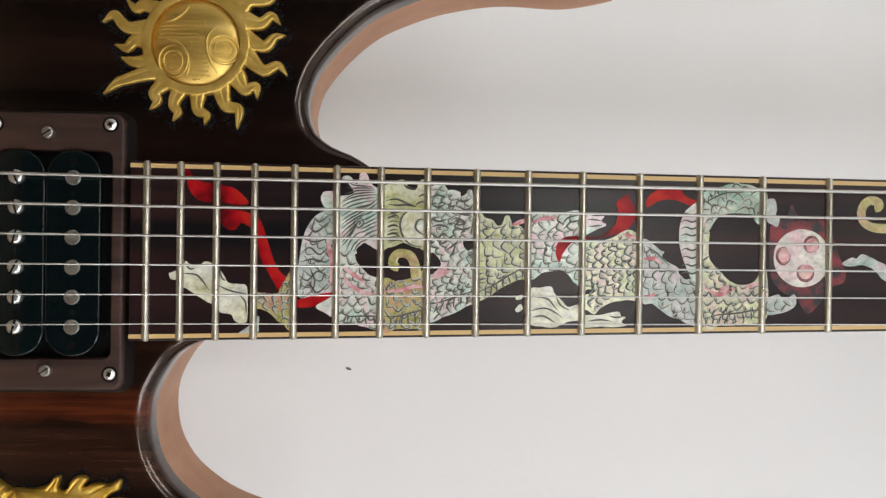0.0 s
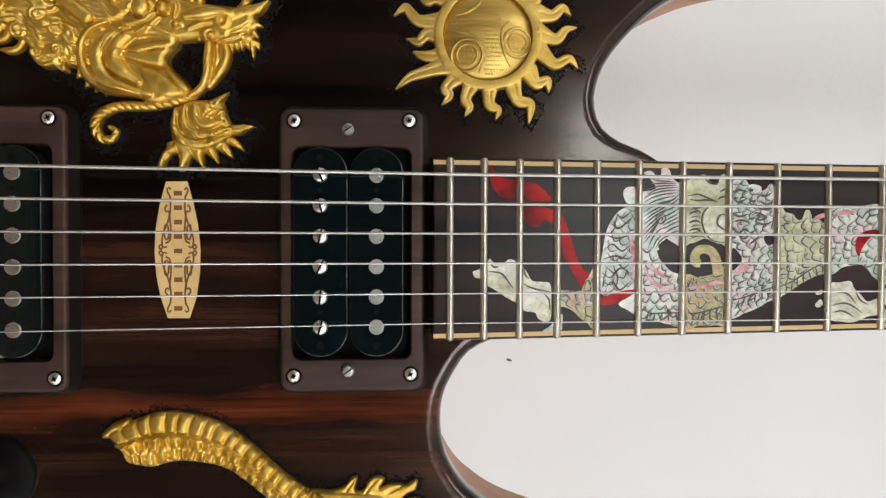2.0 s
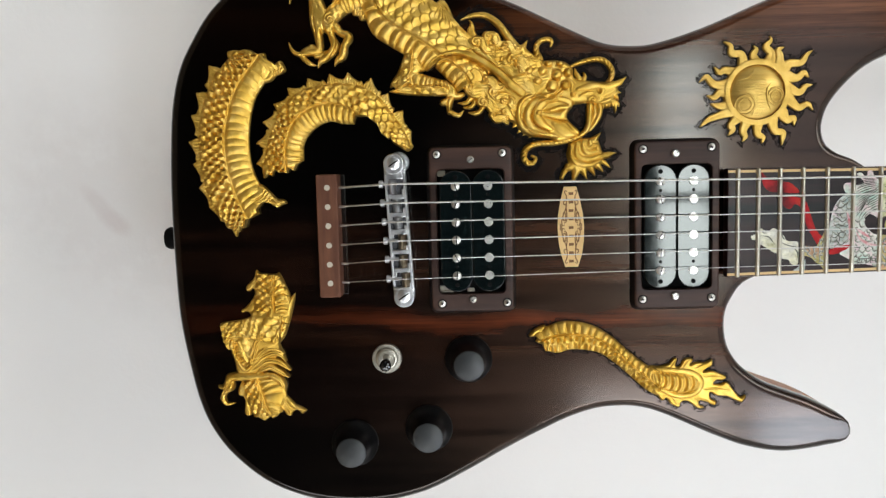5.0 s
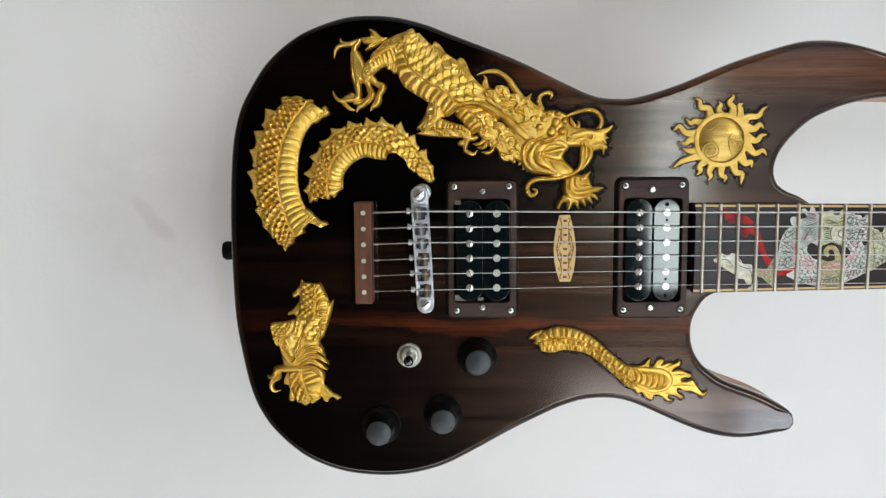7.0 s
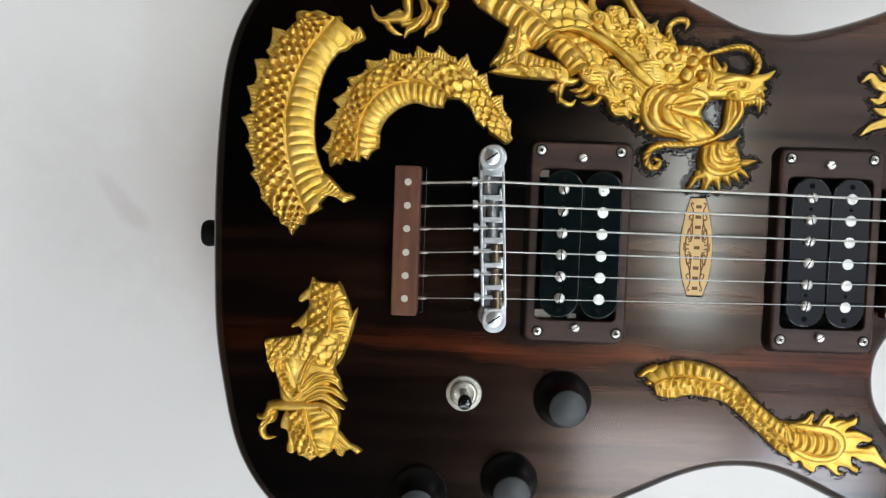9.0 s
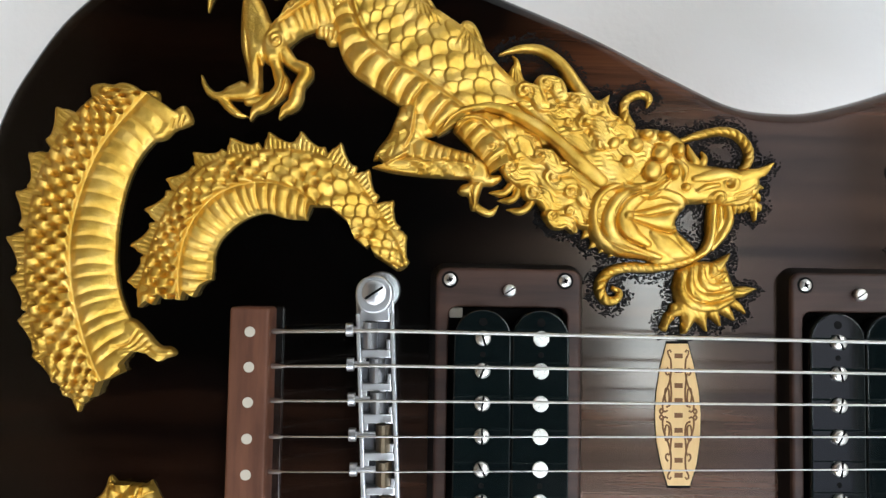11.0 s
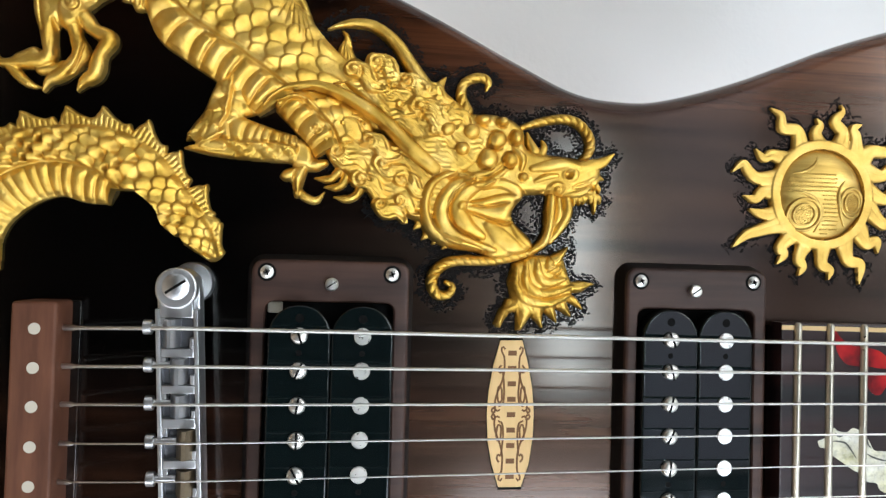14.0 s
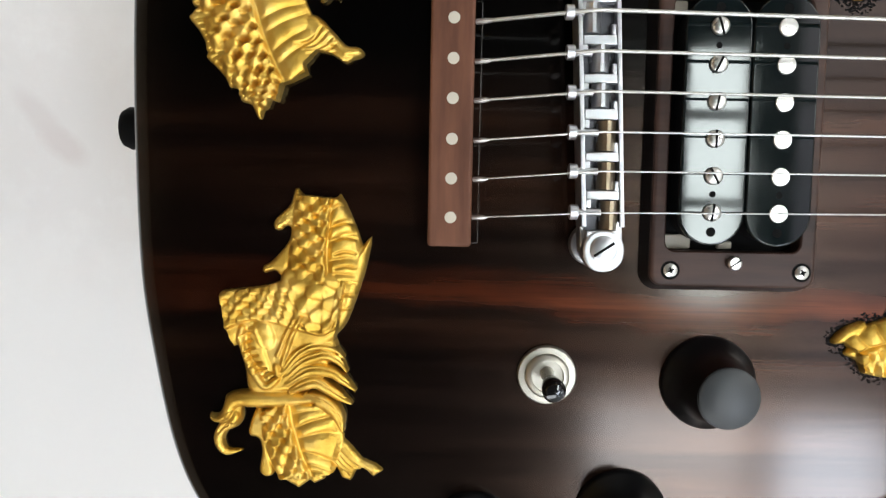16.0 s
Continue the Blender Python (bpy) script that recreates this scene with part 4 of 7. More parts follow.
        self.h[spot] = np.where(self.h[spot] > 0, np.maximum(self.h[spot] - depth * up, 0.25), 0)
        return self

    def clear(self, outline):
        """Cut away all within an outline."""
        p = np.asarray(outline, float)
        spot, x, y = self.window(p, 0.5)
        gone = inside(p, np.stack([x.ravel(), y.ravel()], 1)).reshape(x.shape)
        self.h[spot] = np.where(gone, 0, self.h[spot])
        return self

    def curl(self, at, r, hand=1, start=0.0, high=1.3):
        """A rolled lock end: a low boss with a spiral cut."""
        self.dome(at, r * 1.08, r * 1.08, high)
        a = np.linspace(0, 2 * math.pi * 1.45, 26)
        q = r * np.linspace(1.0, 0.16, 26)
        return self.cut(np.stack([at[0] + q * np.cos(start + hand * a), at[1] + q * np.sin(start + hand * a)], 1), 0.24 * r + 0.15, 0.95, 60)

    def ribbon(self, outer, ridge, inner, high, scale=4.4, rib=4.2, lanes=4, amp=1.3, amp_rib=1.1, dip=0.4, turn=1, slant=0.12, z=0.0, pits=0.0, fade=0.4):
        """A scaly length of body: overlapping scales from the outer edge to the ridge, belly plates from there to the inner edge."""
        fine = self.step * 0.45
        nu = int(run_of(spline(ridge, 80))[-1] * 1.25 / fine)
        o, r, i = (spline(c, nu) for c in (outer, ridge, inner))
        o, i = (facing(r, c) for c in (o, i))
        run = run_of(r)
        s = np.linspace(0, 1, max(12, int(np.linalg.norm(o - r, axis=1).max() / fine)))[None, :]
        lane = s * lanes + 0.05 * np.sin(0.8 * run[:, None] + 5 * s)
        u, za = turn * run[:, None] / scale + 0.045 * np.sin(0.6 * run[:, None] + 4 * s) + 0.05 * np.sin(0.31 * run[:, None] - 5 * s), np.zeros((nu, s.shape[1]))
        for row in range(-1, lanes + 1):
            w = lane - row - 0.5
            part_of = u - 0.5 * (row % 2)
            tip = 1.0 - 0.78 * np.abs(w) ** 2.2
            for k in (-1, 0, 1):
                a = part_of - (np.floor(part_of) + k)
                plate = np.where((a <= tip) & (a > -0.8) & (np.abs(w) < 0.98), 0.1 + 0.72 * np.clip(a + 0.45, 0, 1.45) + 0.2 * (1 - w * w) - 0.16 * np.clip((a - tip + 0.2) / 0.2, 0, 1) ** 2, 0)
                za = np.maximum(za, plate)
        grain = np.clip(1.15 - fade * run[:, None] / run[-1] + 0.3 * np.sin(run[:, None] * 0.31), 0, 1)
        if pits:
            for row in range(lanes):
                part_of = u - 0.5 * (row % 2)
                a = np.mod(part_of, 1) - 0.12
                za = za - pits * grain * np.exp(-((a * scale / 1.0) ** 2 + ((lane - row - 0.5) * 2.2) ** 2))
        za = high * (dip + (1 - dip) * np.sin(0.5 * math.pi * s)) + amp * (1 + 0.22 * np.sin(0.9 * run[:, None] + 7 * s)) * za * np.clip(s * 6 + 0.3, 0, 1) * np.clip((1 - s) * 9, 0, 1)
        za = za + 0.75 * np.exp(-(((1 - s) * np.linalg.norm(o - r, axis=1)[:, None] - 0.5) / 0.55) ** 2)
        grid = [np.concatenate([o[:, None] * (1 - s[..., None]) + r[:, None] * s[..., None], za[..., None]], -1)]
        q = np.linspace(0, 1, max(10, int(np.linalg.norm(i - r, axis=1).max() / fine)))[None, :]
        t = np.mod(run[:, None] / rib + slant * np.sin(math.pi * q) + 0.1 * np.sin(run[:, None] * 0.7) + 10, 1)
        zb = high * (dip + (1 - dip) * np.cos(0.5 * math.pi * q ** 1.4)) + amp_rib * (1 - np.abs(2 * t - 1) ** 2.6) * (0.8 + 0.3 * t) * np.clip(q * 7 - 0.4, 0, 1) * np.clip((1.02 - q) * 6, 0.25, 1)
        grid.append(np.concatenate([r[:, None] * (1 - q[..., None]) + i[:, None] * q[..., None], zb[..., None]], -1))
        for g in grid:
            v = g.reshape(-1, 3)
            a = np.clip(((v[:, 0] - self.x0) / self.step).round().astype(int), 0, self.h.shape[0] - 1)
            b = np.clip(((v[:, 1] - self.y0) / self.step).round().astype(int), 0, self.h.shape[1] - 1)
            np.maximum.at(self.h, (a, b), v[:, 2] + z)
        return self

    def geo(self, soft=1):
        """The carved skin, down to the wood."""
        h, step = self.h.copy(), self.step
        h[[0, -1]], h[:, [0, -1]] = 0, 0
        for _ in range(2):
            near = np.stack([np.roll(h, s, (0, 1)) for s in SHIFTS])
            h = np.where((h <= 0) & ((near > 0).sum(0) >= 6), near.sum(0) / np.maximum((near > 0).sum(0), 1), h)
        solid = h > 0
        for _ in range(soft):
            total, weight = 0, 0
            for i, j in SHIFTS:
                w = (2.2 - abs(i) * 1.4) * (2.2 - abs(j) * 1.4) * np.roll(solid, (i, j), (0, 1))
                total, weight = total + w * np.roll(h, (i, j), (0, 1)), weight + w
            h = np.where(solid, total / np.maximum(weight, 0.1), h)
        foot = np.stack([np.roll(solid, s, (0, 1)) for s in SHIFTS]).any(0) & ~solid
        z = np.where(foot, WOOD - 0.4, WOOD + h)
        used = solid | foot
        index = np.cumsum(used.ravel()).reshape(used.shape) - 1
        i, j = np.nonzero(used)
        face = used[:-1, :-1] & used[1:, :-1] & used[1:, 1:] & used[:-1, 1:] & (solid[:-1, :-1] | solid[1:, :-1] | solid[1:, 1:] | solid[:-1, 1:])
        c, d = np.nonzero(face)
        return Geo().add(np.stack([self.x0 + i * step, self.y0 + j * step, z[i, j]], 1), np.stack([index[c, d], index[c + 1, d], index[c + 1, d + 1], index[c, d + 1]], 1).tolist())


carvings = []


def carving(name, relief, label="", parent=None, punched=False):
    geo = relief.geo()
    if punched:
        carvings.append(np.concatenate(geo.v)[:, :2])
    return part(name, geo, GOLD, parent or guitar, label, 75)


def teeth(relief, edge, tips, high=1.5, ahead=-1):
    """A notched fin along an edge: a low band with hooked teeth, combed by fine cuts."""
    p = spline(edge, 300)
    feet = [int(np.linalg.norm(p - np.asarray(t, float), axis=1).argmin()) for t in tips]
    gap = abs(np.mean(np.diff(feet)))
    for tip, at in zip(tips, feet):
        tip = np.asarray(tip, float)
        reach = np.linalg.norm(p[at] - tip)
        inward = (p[at] - tip) / (reach + 1e-6)
        a = p[int(np.clip(at + ahead * gap * 0.1, 0, 299))]
        b = p[int(np.clip(at - ahead * gap * 0.85, 0, 299))]
        low = b - inward * reach * 0.5
        relief.mass([a + inward * 2.5, a - inward * reach * 0.45, a + (tip - a) * 0.8 + inward * reach * 0.04, tip, tip + (low - tip) * 0.14 - inward * 0.2, tip + (low - tip) * 0.4 + inward * reach * 0.12, tip + (low - tip) * 0.75 + inward * reach * 0.16, low, b + inward * 2.5], high, 1.0)
        for q in np.linspace(0.1, 0.95, 7):
            foot = a * (1 - q) + b * q
            relief.cut([foot, foot - inward * reach * (0.75 - 0.45 * q)], 0.28, 0.3, 6)
    return relief


# crescent of coil
coil = Relief(-118, -54, -6, 104)
outer = [(-87, 98.2), (-97.6, 86.3), (-104.6, 71.8), (-108, 53.5), (-107.6, 36.9), (-104.3, 20.2), (-97.8, 7.9), (-89.4, 1.0)]
coil.ribbon(outer, [(-73.1, 96.5), (-85.2, 80.8), (-91.1, 67), (-94.1, 52.3), (-93.4, 37.6), (-90.3, 24.6), (-86.5, 14.2), (-81.5, 4.3)], [(-61.5, 88.6), (-72, 80.7), (-78.1, 69.8), (-81.1, 54.1), (-80.7, 39.4), (-77.2, 28.3), (-71.8, 20.4), (-64.1, 15.6)],
            4.2, 4.1, 4.6, 4, 1.6, 0.85, 0.42, -1, 0.2, 0.0, 1.7, 0.2)
teeth(coil, outer, [(-101.1, 92.1), (-109, 77.7), (-112.4, 65.6), (-114.6, 51.4), (-112.8, 39.2), (-110.2, 26.2), (-105.5, 15.4), (-96.0, 3.6)], 2.0)
coil.mass([(-91.1, 98.2), (-87.6, 99.7), (-84.2, 99.3), (-81.3, 100.1), (-77.6, 99.1), (-75.1, 97.5), (-70.6, 97.6), (-70.0, 94.9), (-73.2, 91.9), (-82.2, 90.8), (-88.9, 92.3)], 2.6, 1.4)
coil.mass([(-72.5, 96.2), (-70.1, 97.1), (-69.4, 92.0), (-66.5, 90.9), (-62.1, 93.4), (-59.2, 88.4), (-61.8, 86.3), (-64.6, 85.3), (-67.8, 82.3), (-72.8, 82.2), (-75.5, 87.6)], 3.0, 2.0)
coil.hair([(-65.5, 88.5), (-66.4, 85.1)], [(-60.6, 90.3), (-62.1, 86.4)], 3, 0.5, 0.7, 0.0)
coil.clear([(-89.7, -2.9), (-87.3, 3.7), (-85.3, 3.1), (-83.9, 7.7), (-81.2, 8.7), (-77.2, 10.7), (-78.1, 13.2), (-74.6, 17.1), (-70.5, 16.2), (-66.8, 13.8), (-60.0, 14.5), (-59.8, -7.4), (-90.6, -10.7)])
coil.mass([(-96.8, 10.3), (-94.5, 7.2), (-93.4, 3.6), (-90.6, -2.0), (-89.1, 1.8), (-87.3, 4.1), (-85.3, 3.7), (-84.6, 8.0), (-81.5, 9.3), (-77.7, 11.2), (-78.8, 13.5), (-84.6, 15.8), (-92.2, 15.7)], 2.4, 1.4)
coil.mass([(-81.6, 20.5), (-76.9, 18.2), (-70.8, 17.2), (-66.9, 14.7), (-61.8, 16.0), (-63.4, 18.3), (-66.9, 18.8), (-70.8, 22.9), (-75.4, 26.8), (-80.0, 25.2)], 3.2, 2.2)
coil.hair([(-73.6, 24.5), (-76.6, 19.8), (-81.2, 19.0)], [(-68.2, 18.3), (-71.3, 16.7), (-76.6, 15.1)], 4, 0.5, 0.6, 0.2)
carving("carved_dragon_coil", coil, "gilded crescent of dragon coil, scales and belly plates")

# arch of coil
coil = Relief(-82, 12, 24, 92)
outer = [(-74, 30.2), (-72.7, 39.4), (-70.3, 49.4), (-66.6, 59.5), (-61.2, 68.9), (-51.6, 76.3), (-40.1, 79.2), (-28.5, 80), (-18.4, 78), (-9, 71.7), (-1.2, 61.7), (5.1, 51.8), (7.4, 43.9)]
coil.ribbon(outer, [(-61, 32.7), (-61.7, 41.3), (-60.2, 51.3), (-56.6, 59.2), (-50.8, 65.4), (-43.1, 68.8), (-34.9, 69.6), (-26.5, 67.4), (-20, 63.0), (-14.2, 58.8), (-9.2, 53), (-2.1, 47.7), (5.1, 43.2)], [(-53.4, 34.3), (-51.7, 39.5), (-51.1, 47.6), (-47.9, 53.4), (-42.3, 57.9), (-35.9, 60.1), (-29.2, 58.6), (-23.3, 58.2), (-16.9, 57.6), (-11.2, 54.4), (-6.3, 50.2), (0, 46.2), (5.2, 42.9)],
            4.0, 4.2, 3.5, 4, 1.6, 1.1, 0.45, -1, 0.16, 0.0, 1.7, 1.3)
teeth(coil, outer, [(-77.8, 37.7), (-77.3, 49), (-73.5, 60.2), (-67.3, 69.9), (-59.4, 78.5), (-48.1, 83.5), (-36.2, 85.6), (-26.2, 86.2), (-13.5, 83.1), (-4.4, 74.8), (3.3, 65.3), (7.7, 54.4)], 1.9)
coil.clear([(-78.5, 38.7), (-75.4, 36.3), (-73.5, 29.8), (-71.0, 32.2), (-69.0, 31.2), (-67.2, 34.6), (-64.8, 32.9), (-62.5, 33.3), (-60.5, 32.3), (-59.6, 35.5), (-56.9, 33.7), (-55.1, 37.3), (-51.9, 39.2), (-50.1, 25.8), (-77.9, 25.4)])
coil.mass([(-74.7, 35.4), (-73.6, 30.8), (-71.3, 32.2), (-69.2, 31.9), (-67.2, 34.7), (-62.7, 33.5), (-61.0, 33.2), (-60.0, 35.7), (-57.0, 34.4), (-55.1, 37.4), (-53.0, 39.1), (-54.0, 44.1), (-63.8, 42.3), (-72.0, 40.5)], 2.6, 1.5)
coil.mass([(-33.1, 64.8), (-28.0, 62.4), (-25.4, 61.2), (-23.3, 58.6), (-22.0, 60.8), (-21.3, 64.2), (-16.3, 64.8), (-21.4, 68.5), (-28.2, 69.2)], 2.4, 1.6)
coil.mass([(-8.5, 56.8), (-7.5, 53.1), (-5.5, 51.4), (-4.1, 51.0), (-2.1, 53.5), (2.7, 46.8), (5.9, 42.7), (6.8, 45.2), (5.2, 50.3), (7.3, 54.6), (2.5, 57.0), (-4.3, 60.3)], 2.4, 1.6)
coil.clear([(-23.1, 57.9), (-22.7, 59.9), (-21.8, 62.3), (-16.0, 62.3), (-13.8, 60.5), (-10.5, 57.9), (-8.3, 52.8), (-4.4, 49.5), (-3.6, 50.9), (-1.5, 46.4), (3.2, 43.5), (6.5, 41.4), (3.5, 33.9), (-26.1, 33.3), (-27.7, 57.9), (-25.3, 58.3)])
coil.mass([(-26.4, 64.2), (-27.9, 60.3), (-25.6, 58.9), (-23.4, 58.3), (-23.7, 60.4), (-22.4, 62.8), (-20.5, 63.6), (-23.0, 64.7)], 2.2, 1.3)
carving("carved_dragon_coil", coil, "gilded arch of dragon coil with pointed fins")

# haunch with a hooked claw
haunch = Relief(-112, -48, -112, -16)
haunch.ribbon([(-80.3, -22.4), (-80.9, -29.5), (-81.9, -37.4), (-83.1, -47.0)], [(-70.1, -23.3), (-71.0, -30.8), (-71.7, -38.7), (-71.2, -46.6)], [(-67.7, -23.0), (-63.9, -30.7), (-61.6, -38.6), (-62.2, -46.5)], 3.4, 4.2, 4.4, 4, 1.5, 1.3, 0.5, 1, 0.25, pits=0.8)
haunch.mass([(-80.6, -20.5), (-82.2, -25.1), (-86.3, -29.3), (-86.6, -32.0), (-84.7, -32.4), (-83.3, -31.1), (-81.9, -31.9), (-82.8, -35.8), (-87.2, -41.0), (-89.8, -42.7), (-89.5, -44.6), (-86.5, -43.9), (-83.8, -45.4), (-81.2, -39.0), (-79.7, -31.0), (-79.1, -24.7)], 1.9, 1.2)
haunch.mass([(-81.0, -22.4), (-80.2, -20.4), (-78.4, -22.4), (-76.5, -25.6), (-75.3, -24.4), (-72.8, -23.1), (-72.0, -25.6), (-68.1, -21.9), (-66.5, -24.5), (-64.5, -28.9), (-68.3, -30.8), (-74.6, -29.4), (-79.4, -29.5)], 2.3, 1.4, False)
haunch.mass([(-84.1, -43.8), (-74.6, -42.0), (-68.2, -45.1), (-63.4, -49.8), (-68.1, -61.1), (-77.6, -62.9), (-84.0, -56.6)], 3.4, 2.0)
haunch.mass([(-68.3, -27.7), (-64.9, -29.5), (-64.2, -35.8), (-62.6, -37.0), (-59.3, -33.8), (-60.0, -39.3), (-61.8, -46.5), (-64.6, -54.6), (-67.3, -58.7), (-70.5, -61.1), (-72.9, -56.4), (-69.7, -49.9), (-69.8, -38.8)], 3.2, 2.6)
for k in range(7):
    a, b = np.array((-69.7, -30.8)), np.array((-64.1, -29.4))
    d = np.array((-69.5, -56.9)) - a
    haunch.cut([a + d * k / 6.5, (a + b) / 2 + d * k / 6.5 + (0.6, 0.2), b + d * (k + 0.3) / 6.5 + (1.0, 0)], 0.5, 0.8, 10)
haunch.ribbon([(-101.3, -49.9), (-95.2, -49.1), (-88.8, -48.2), (-82.5, -46.0), (-74.6, -43.3), (-66.3, -45.0)], [(-99.4, -60.3), (-93.4, -57.6), (-87.0, -57.8), (-79.0, -59.9), (-72.7, -61.3), (-68.3, -59.0)], [(-97.4, -65.1), (-92.6, -63.0), (-87.0, -63.7), (-79.8, -66.0), (-73.5, -66.2), (-69.2, -62.5)], 4.6, 4.0, 30, 5, 1.4, 0.0, 0.62, -1, 0.0, pits=0.6)
haunch.mass([(-102.2, -53.8), (-100.3, -55.7), (-100.0, -61.0), (-97.2, -63.3), (-94.9, -71.4), (-93.7, -77.9), (-88.8, -79.4), (-80.8, -77.6), (-69.6, -69.2), (-68.9, -62.7), (-74.5, -58.0), (-87.2, -56.7), (-98.4, -53.7)], 3.6, 2.4)
haunch.ridge([(-94.6, -59.6), (-95.3, -64.7), (-92.4, -71.1), (-88.6, -76.2), (-85.1, -73.9), (-85.4, -70.6)], [1.0, 1.2, 1.2, 1.1, 0.8], 1.5)
haunch.ridge([(-91.8, -60.6), (-90.8, -66.2), (-88.3, -71.0)], [1.4, 2.4, 1.4], 0.9)
for k in range(8):
    a = spline([(-94.0, -61.5), (-93.4, -65.0), (-91.5, -69.5), (-88.9, -72.6), (-86.0, -73.9)], 8)[k]
    haunch.cut([a + (-1.6, -0.9), a + (0.2, 0.3), a + (2.0, 0.6)], 0.36, 0.9, 8)
haunch.ridge([(-78.1, -56.3), (-81.4, -62.8), (-83.8, -70.1)], [0.5, 0.8, 0.6], 1.0)
haunch.ridge([(-80.0, -56.4), (-82.9, -62.2), (-85.1, -67.7)], [0.4, 0.6, 0.5], 0.8)
haunch.dome((-88.6, -61.3), 2.8, 4.6, 1.1, 0.3)
# lower length of body
haunch.ribbon([(-90.5, -84.1), (-89.5, -90.9), (-87.5, -97.8), (-84.9, -103.8)], [(-82.2, -81.6), (-80.9, -88.1), (-78.6, -95.3), (-75.3, -102.6)], [(-69.2, -81.6), (-66.9, -89.6), (-67.2, -95.4), (-69.4, -101.4)], 3.4, 4.4, 3.4, 4, 1.5, 1.2, 0.5, 1, 0.2, pits=0.8)
haunch.mass([(-91.7, -83.4), (-93.7, -88.6), (-93.7, -91.4), (-91.1, -92.3), (-90.1, -95.9), (-90.8, -101.7), (-88.8, -103.5), (-86.6, -102.1), (-87.9, -95.9), (-89.2, -87.6), (-89.8, -83.4)], 2.0, 1.2)
haunch.mass([(-86.6, -101.8), (-82.3, -105.0), (-79.4, -106.6), (-76.2, -104.2), (-74.9, -105.2), (-72.0, -103.8), (-71.0, -100.8), (-68.7, -100.0), (-67.1, -103.3), (-64.5, -104.1), (-62.9, -101.2), (-61.0, -100.5), (-58.0, -102.8), (-55.1, -100.9), (-57.4, -99.1), (-61.3, -97.5), (-65.2, -93.0), (-68.5, -90.4), (-74.3, -97.2), (-82.4, -99.0)], 2.2, 1.5, False)
haunch.hair([(-68.5, -93.7), (-64.6, -97.8), (-57.2, -101.4)], [(-70.2, -97.9), (-67.8, -100.7), (-65.8, -103.3)], 4, 0.5, 0.7, 0.3)
# tufts
for line, wide in (([(-83.0, -73.8), (-78.2, -69.2), (-71.9, -67.1), (-67.9, -68.9), (-65.6, -72.1)], 1.7), ([(-82.5, -75.7), (-76.6, -71.6), (-70.2, -71.9), (-66.9, -74.1), (-63.3, -77.3)], 1.9), ([(-81.4, -77.7), (-75.0, -74.9), (-70.2, -77.1), (-67.1, -79.3), (-64.2, -81.2)], 1.9), ([(-77.4, -78.9), (-71.8, -80.7), (-68.1, -84.4), (-66.7, -89.4)], 2.0), ([(-83.8, -72.5), (-79.3, -66.9), (-74.3, -64.6), (-69.2, -65.4), (-66.6, -67.9)], 1.4)):
    haunch.ridge(line, [0.8, wide, wide, wide * 0.8, 0.25], 2.2, 3.0, 30)
    haunch.cut([np.array(q) + (0.2, 0.5) for q in line], 0.34, 0.8, 24)
# arm and claw
haunch.mass([(-99.5, -79.1), (-91.8, -77.7), (-80.6, -78.0), (-71.3, -79.1), (-74.2, -81.4), (-83.8, -82.9), (-93.4, -83.2), (-96.0, -82.9), (-99.2, -86.9), (-103.4, -87.7), (-105.2, -85.2), (-102.4, -85.3), (-100.8, -82.0)], 4.6, 2.4)
haunch.ridge([(-96.9, -83.2), (-97.6, -86.8), (-100.8, -88.9), (-102.4, -92.6), (-100.5, -96.2), (-95.7, -95.9)], [1.6, 1.9, 1.6, 1.5, 1.0, 0.15], 2.4, 0.9, 40)
haunch.cut([(-99.2, -87.9), (-101.1, -88.9), (-102.3, -90.6)], 0.5, 0.8)
haunch.dome((-97.9, -85.6), 2.0, 2.0, 1.0)
carving("carved_dragon_claw", haunch, "gilded dragon haunch with hooked claw")

# tail with a flame
tail_relief = Relief(66, 196, -110, -50)
tail_relief.ribbon([(79.5, -69.3), (86.3, -70.4), (94.9, -68.6), (108.3, -70.7), (117.2, -76.4), (126.2, -84.4), (135.2, -92.4), (140.9, -95.8)], [(76.7, -63.3), (83.8, -60.8), (95, -60), (108.4, -63.1), (117.3, -69), (126.3, -77.7), (135.3, -85.5), (142.5, -91.7)], [(72.3, -59.6), (80.6, -55.6), (90.6, -53.0), (104, -55.2), (115.2, -61.6), (124.1, -69.6), (131.3, -75.7), (140.3, -82.1)],
                   3.4, 3.5, 3.7, 2, 1.2, 1.3, 0.45, 1, 0.1, 0.0, 1.0)
tail_relief.mass([(71.2, -58.8), (70.3, -61.1), (73.0, -61.2), (75.3, -59.4), (78.1, -59.0), (79.3, -54.9), (74.7, -56.1)], 2.8, 1.6)
tail_relief.mass([(73.9, -64.0), (76.8, -65.5), (82.6, -68.5), (86.0, -69.0), (89.5, -66.8), (93.0, -65.0), (82.7, -61.5), (76.9, -61.3)], 2.2, 1.4)
flame = [(136.0, -79.5), (143.1, -79.3), (147.8, -78.0), (150.2, -75.2), (152.1, -75.5), (151.4, -79.5), (154.0, -79.6), (155.9, -76.1), (158.7, -75.0), (161.1, -76.1), (159.2, -79.1), (163.2, -77.5), (167.5, -77.9), (171.6, -76.2), (171.3, -79.7), (168.7, -81.0), (166.7, -83.1), (171.5, -82.5), (176.3, -84.4), (179.6, -86.1), (177.7, -88.0), (174.3, -87.8), (172.4, -89.9)]
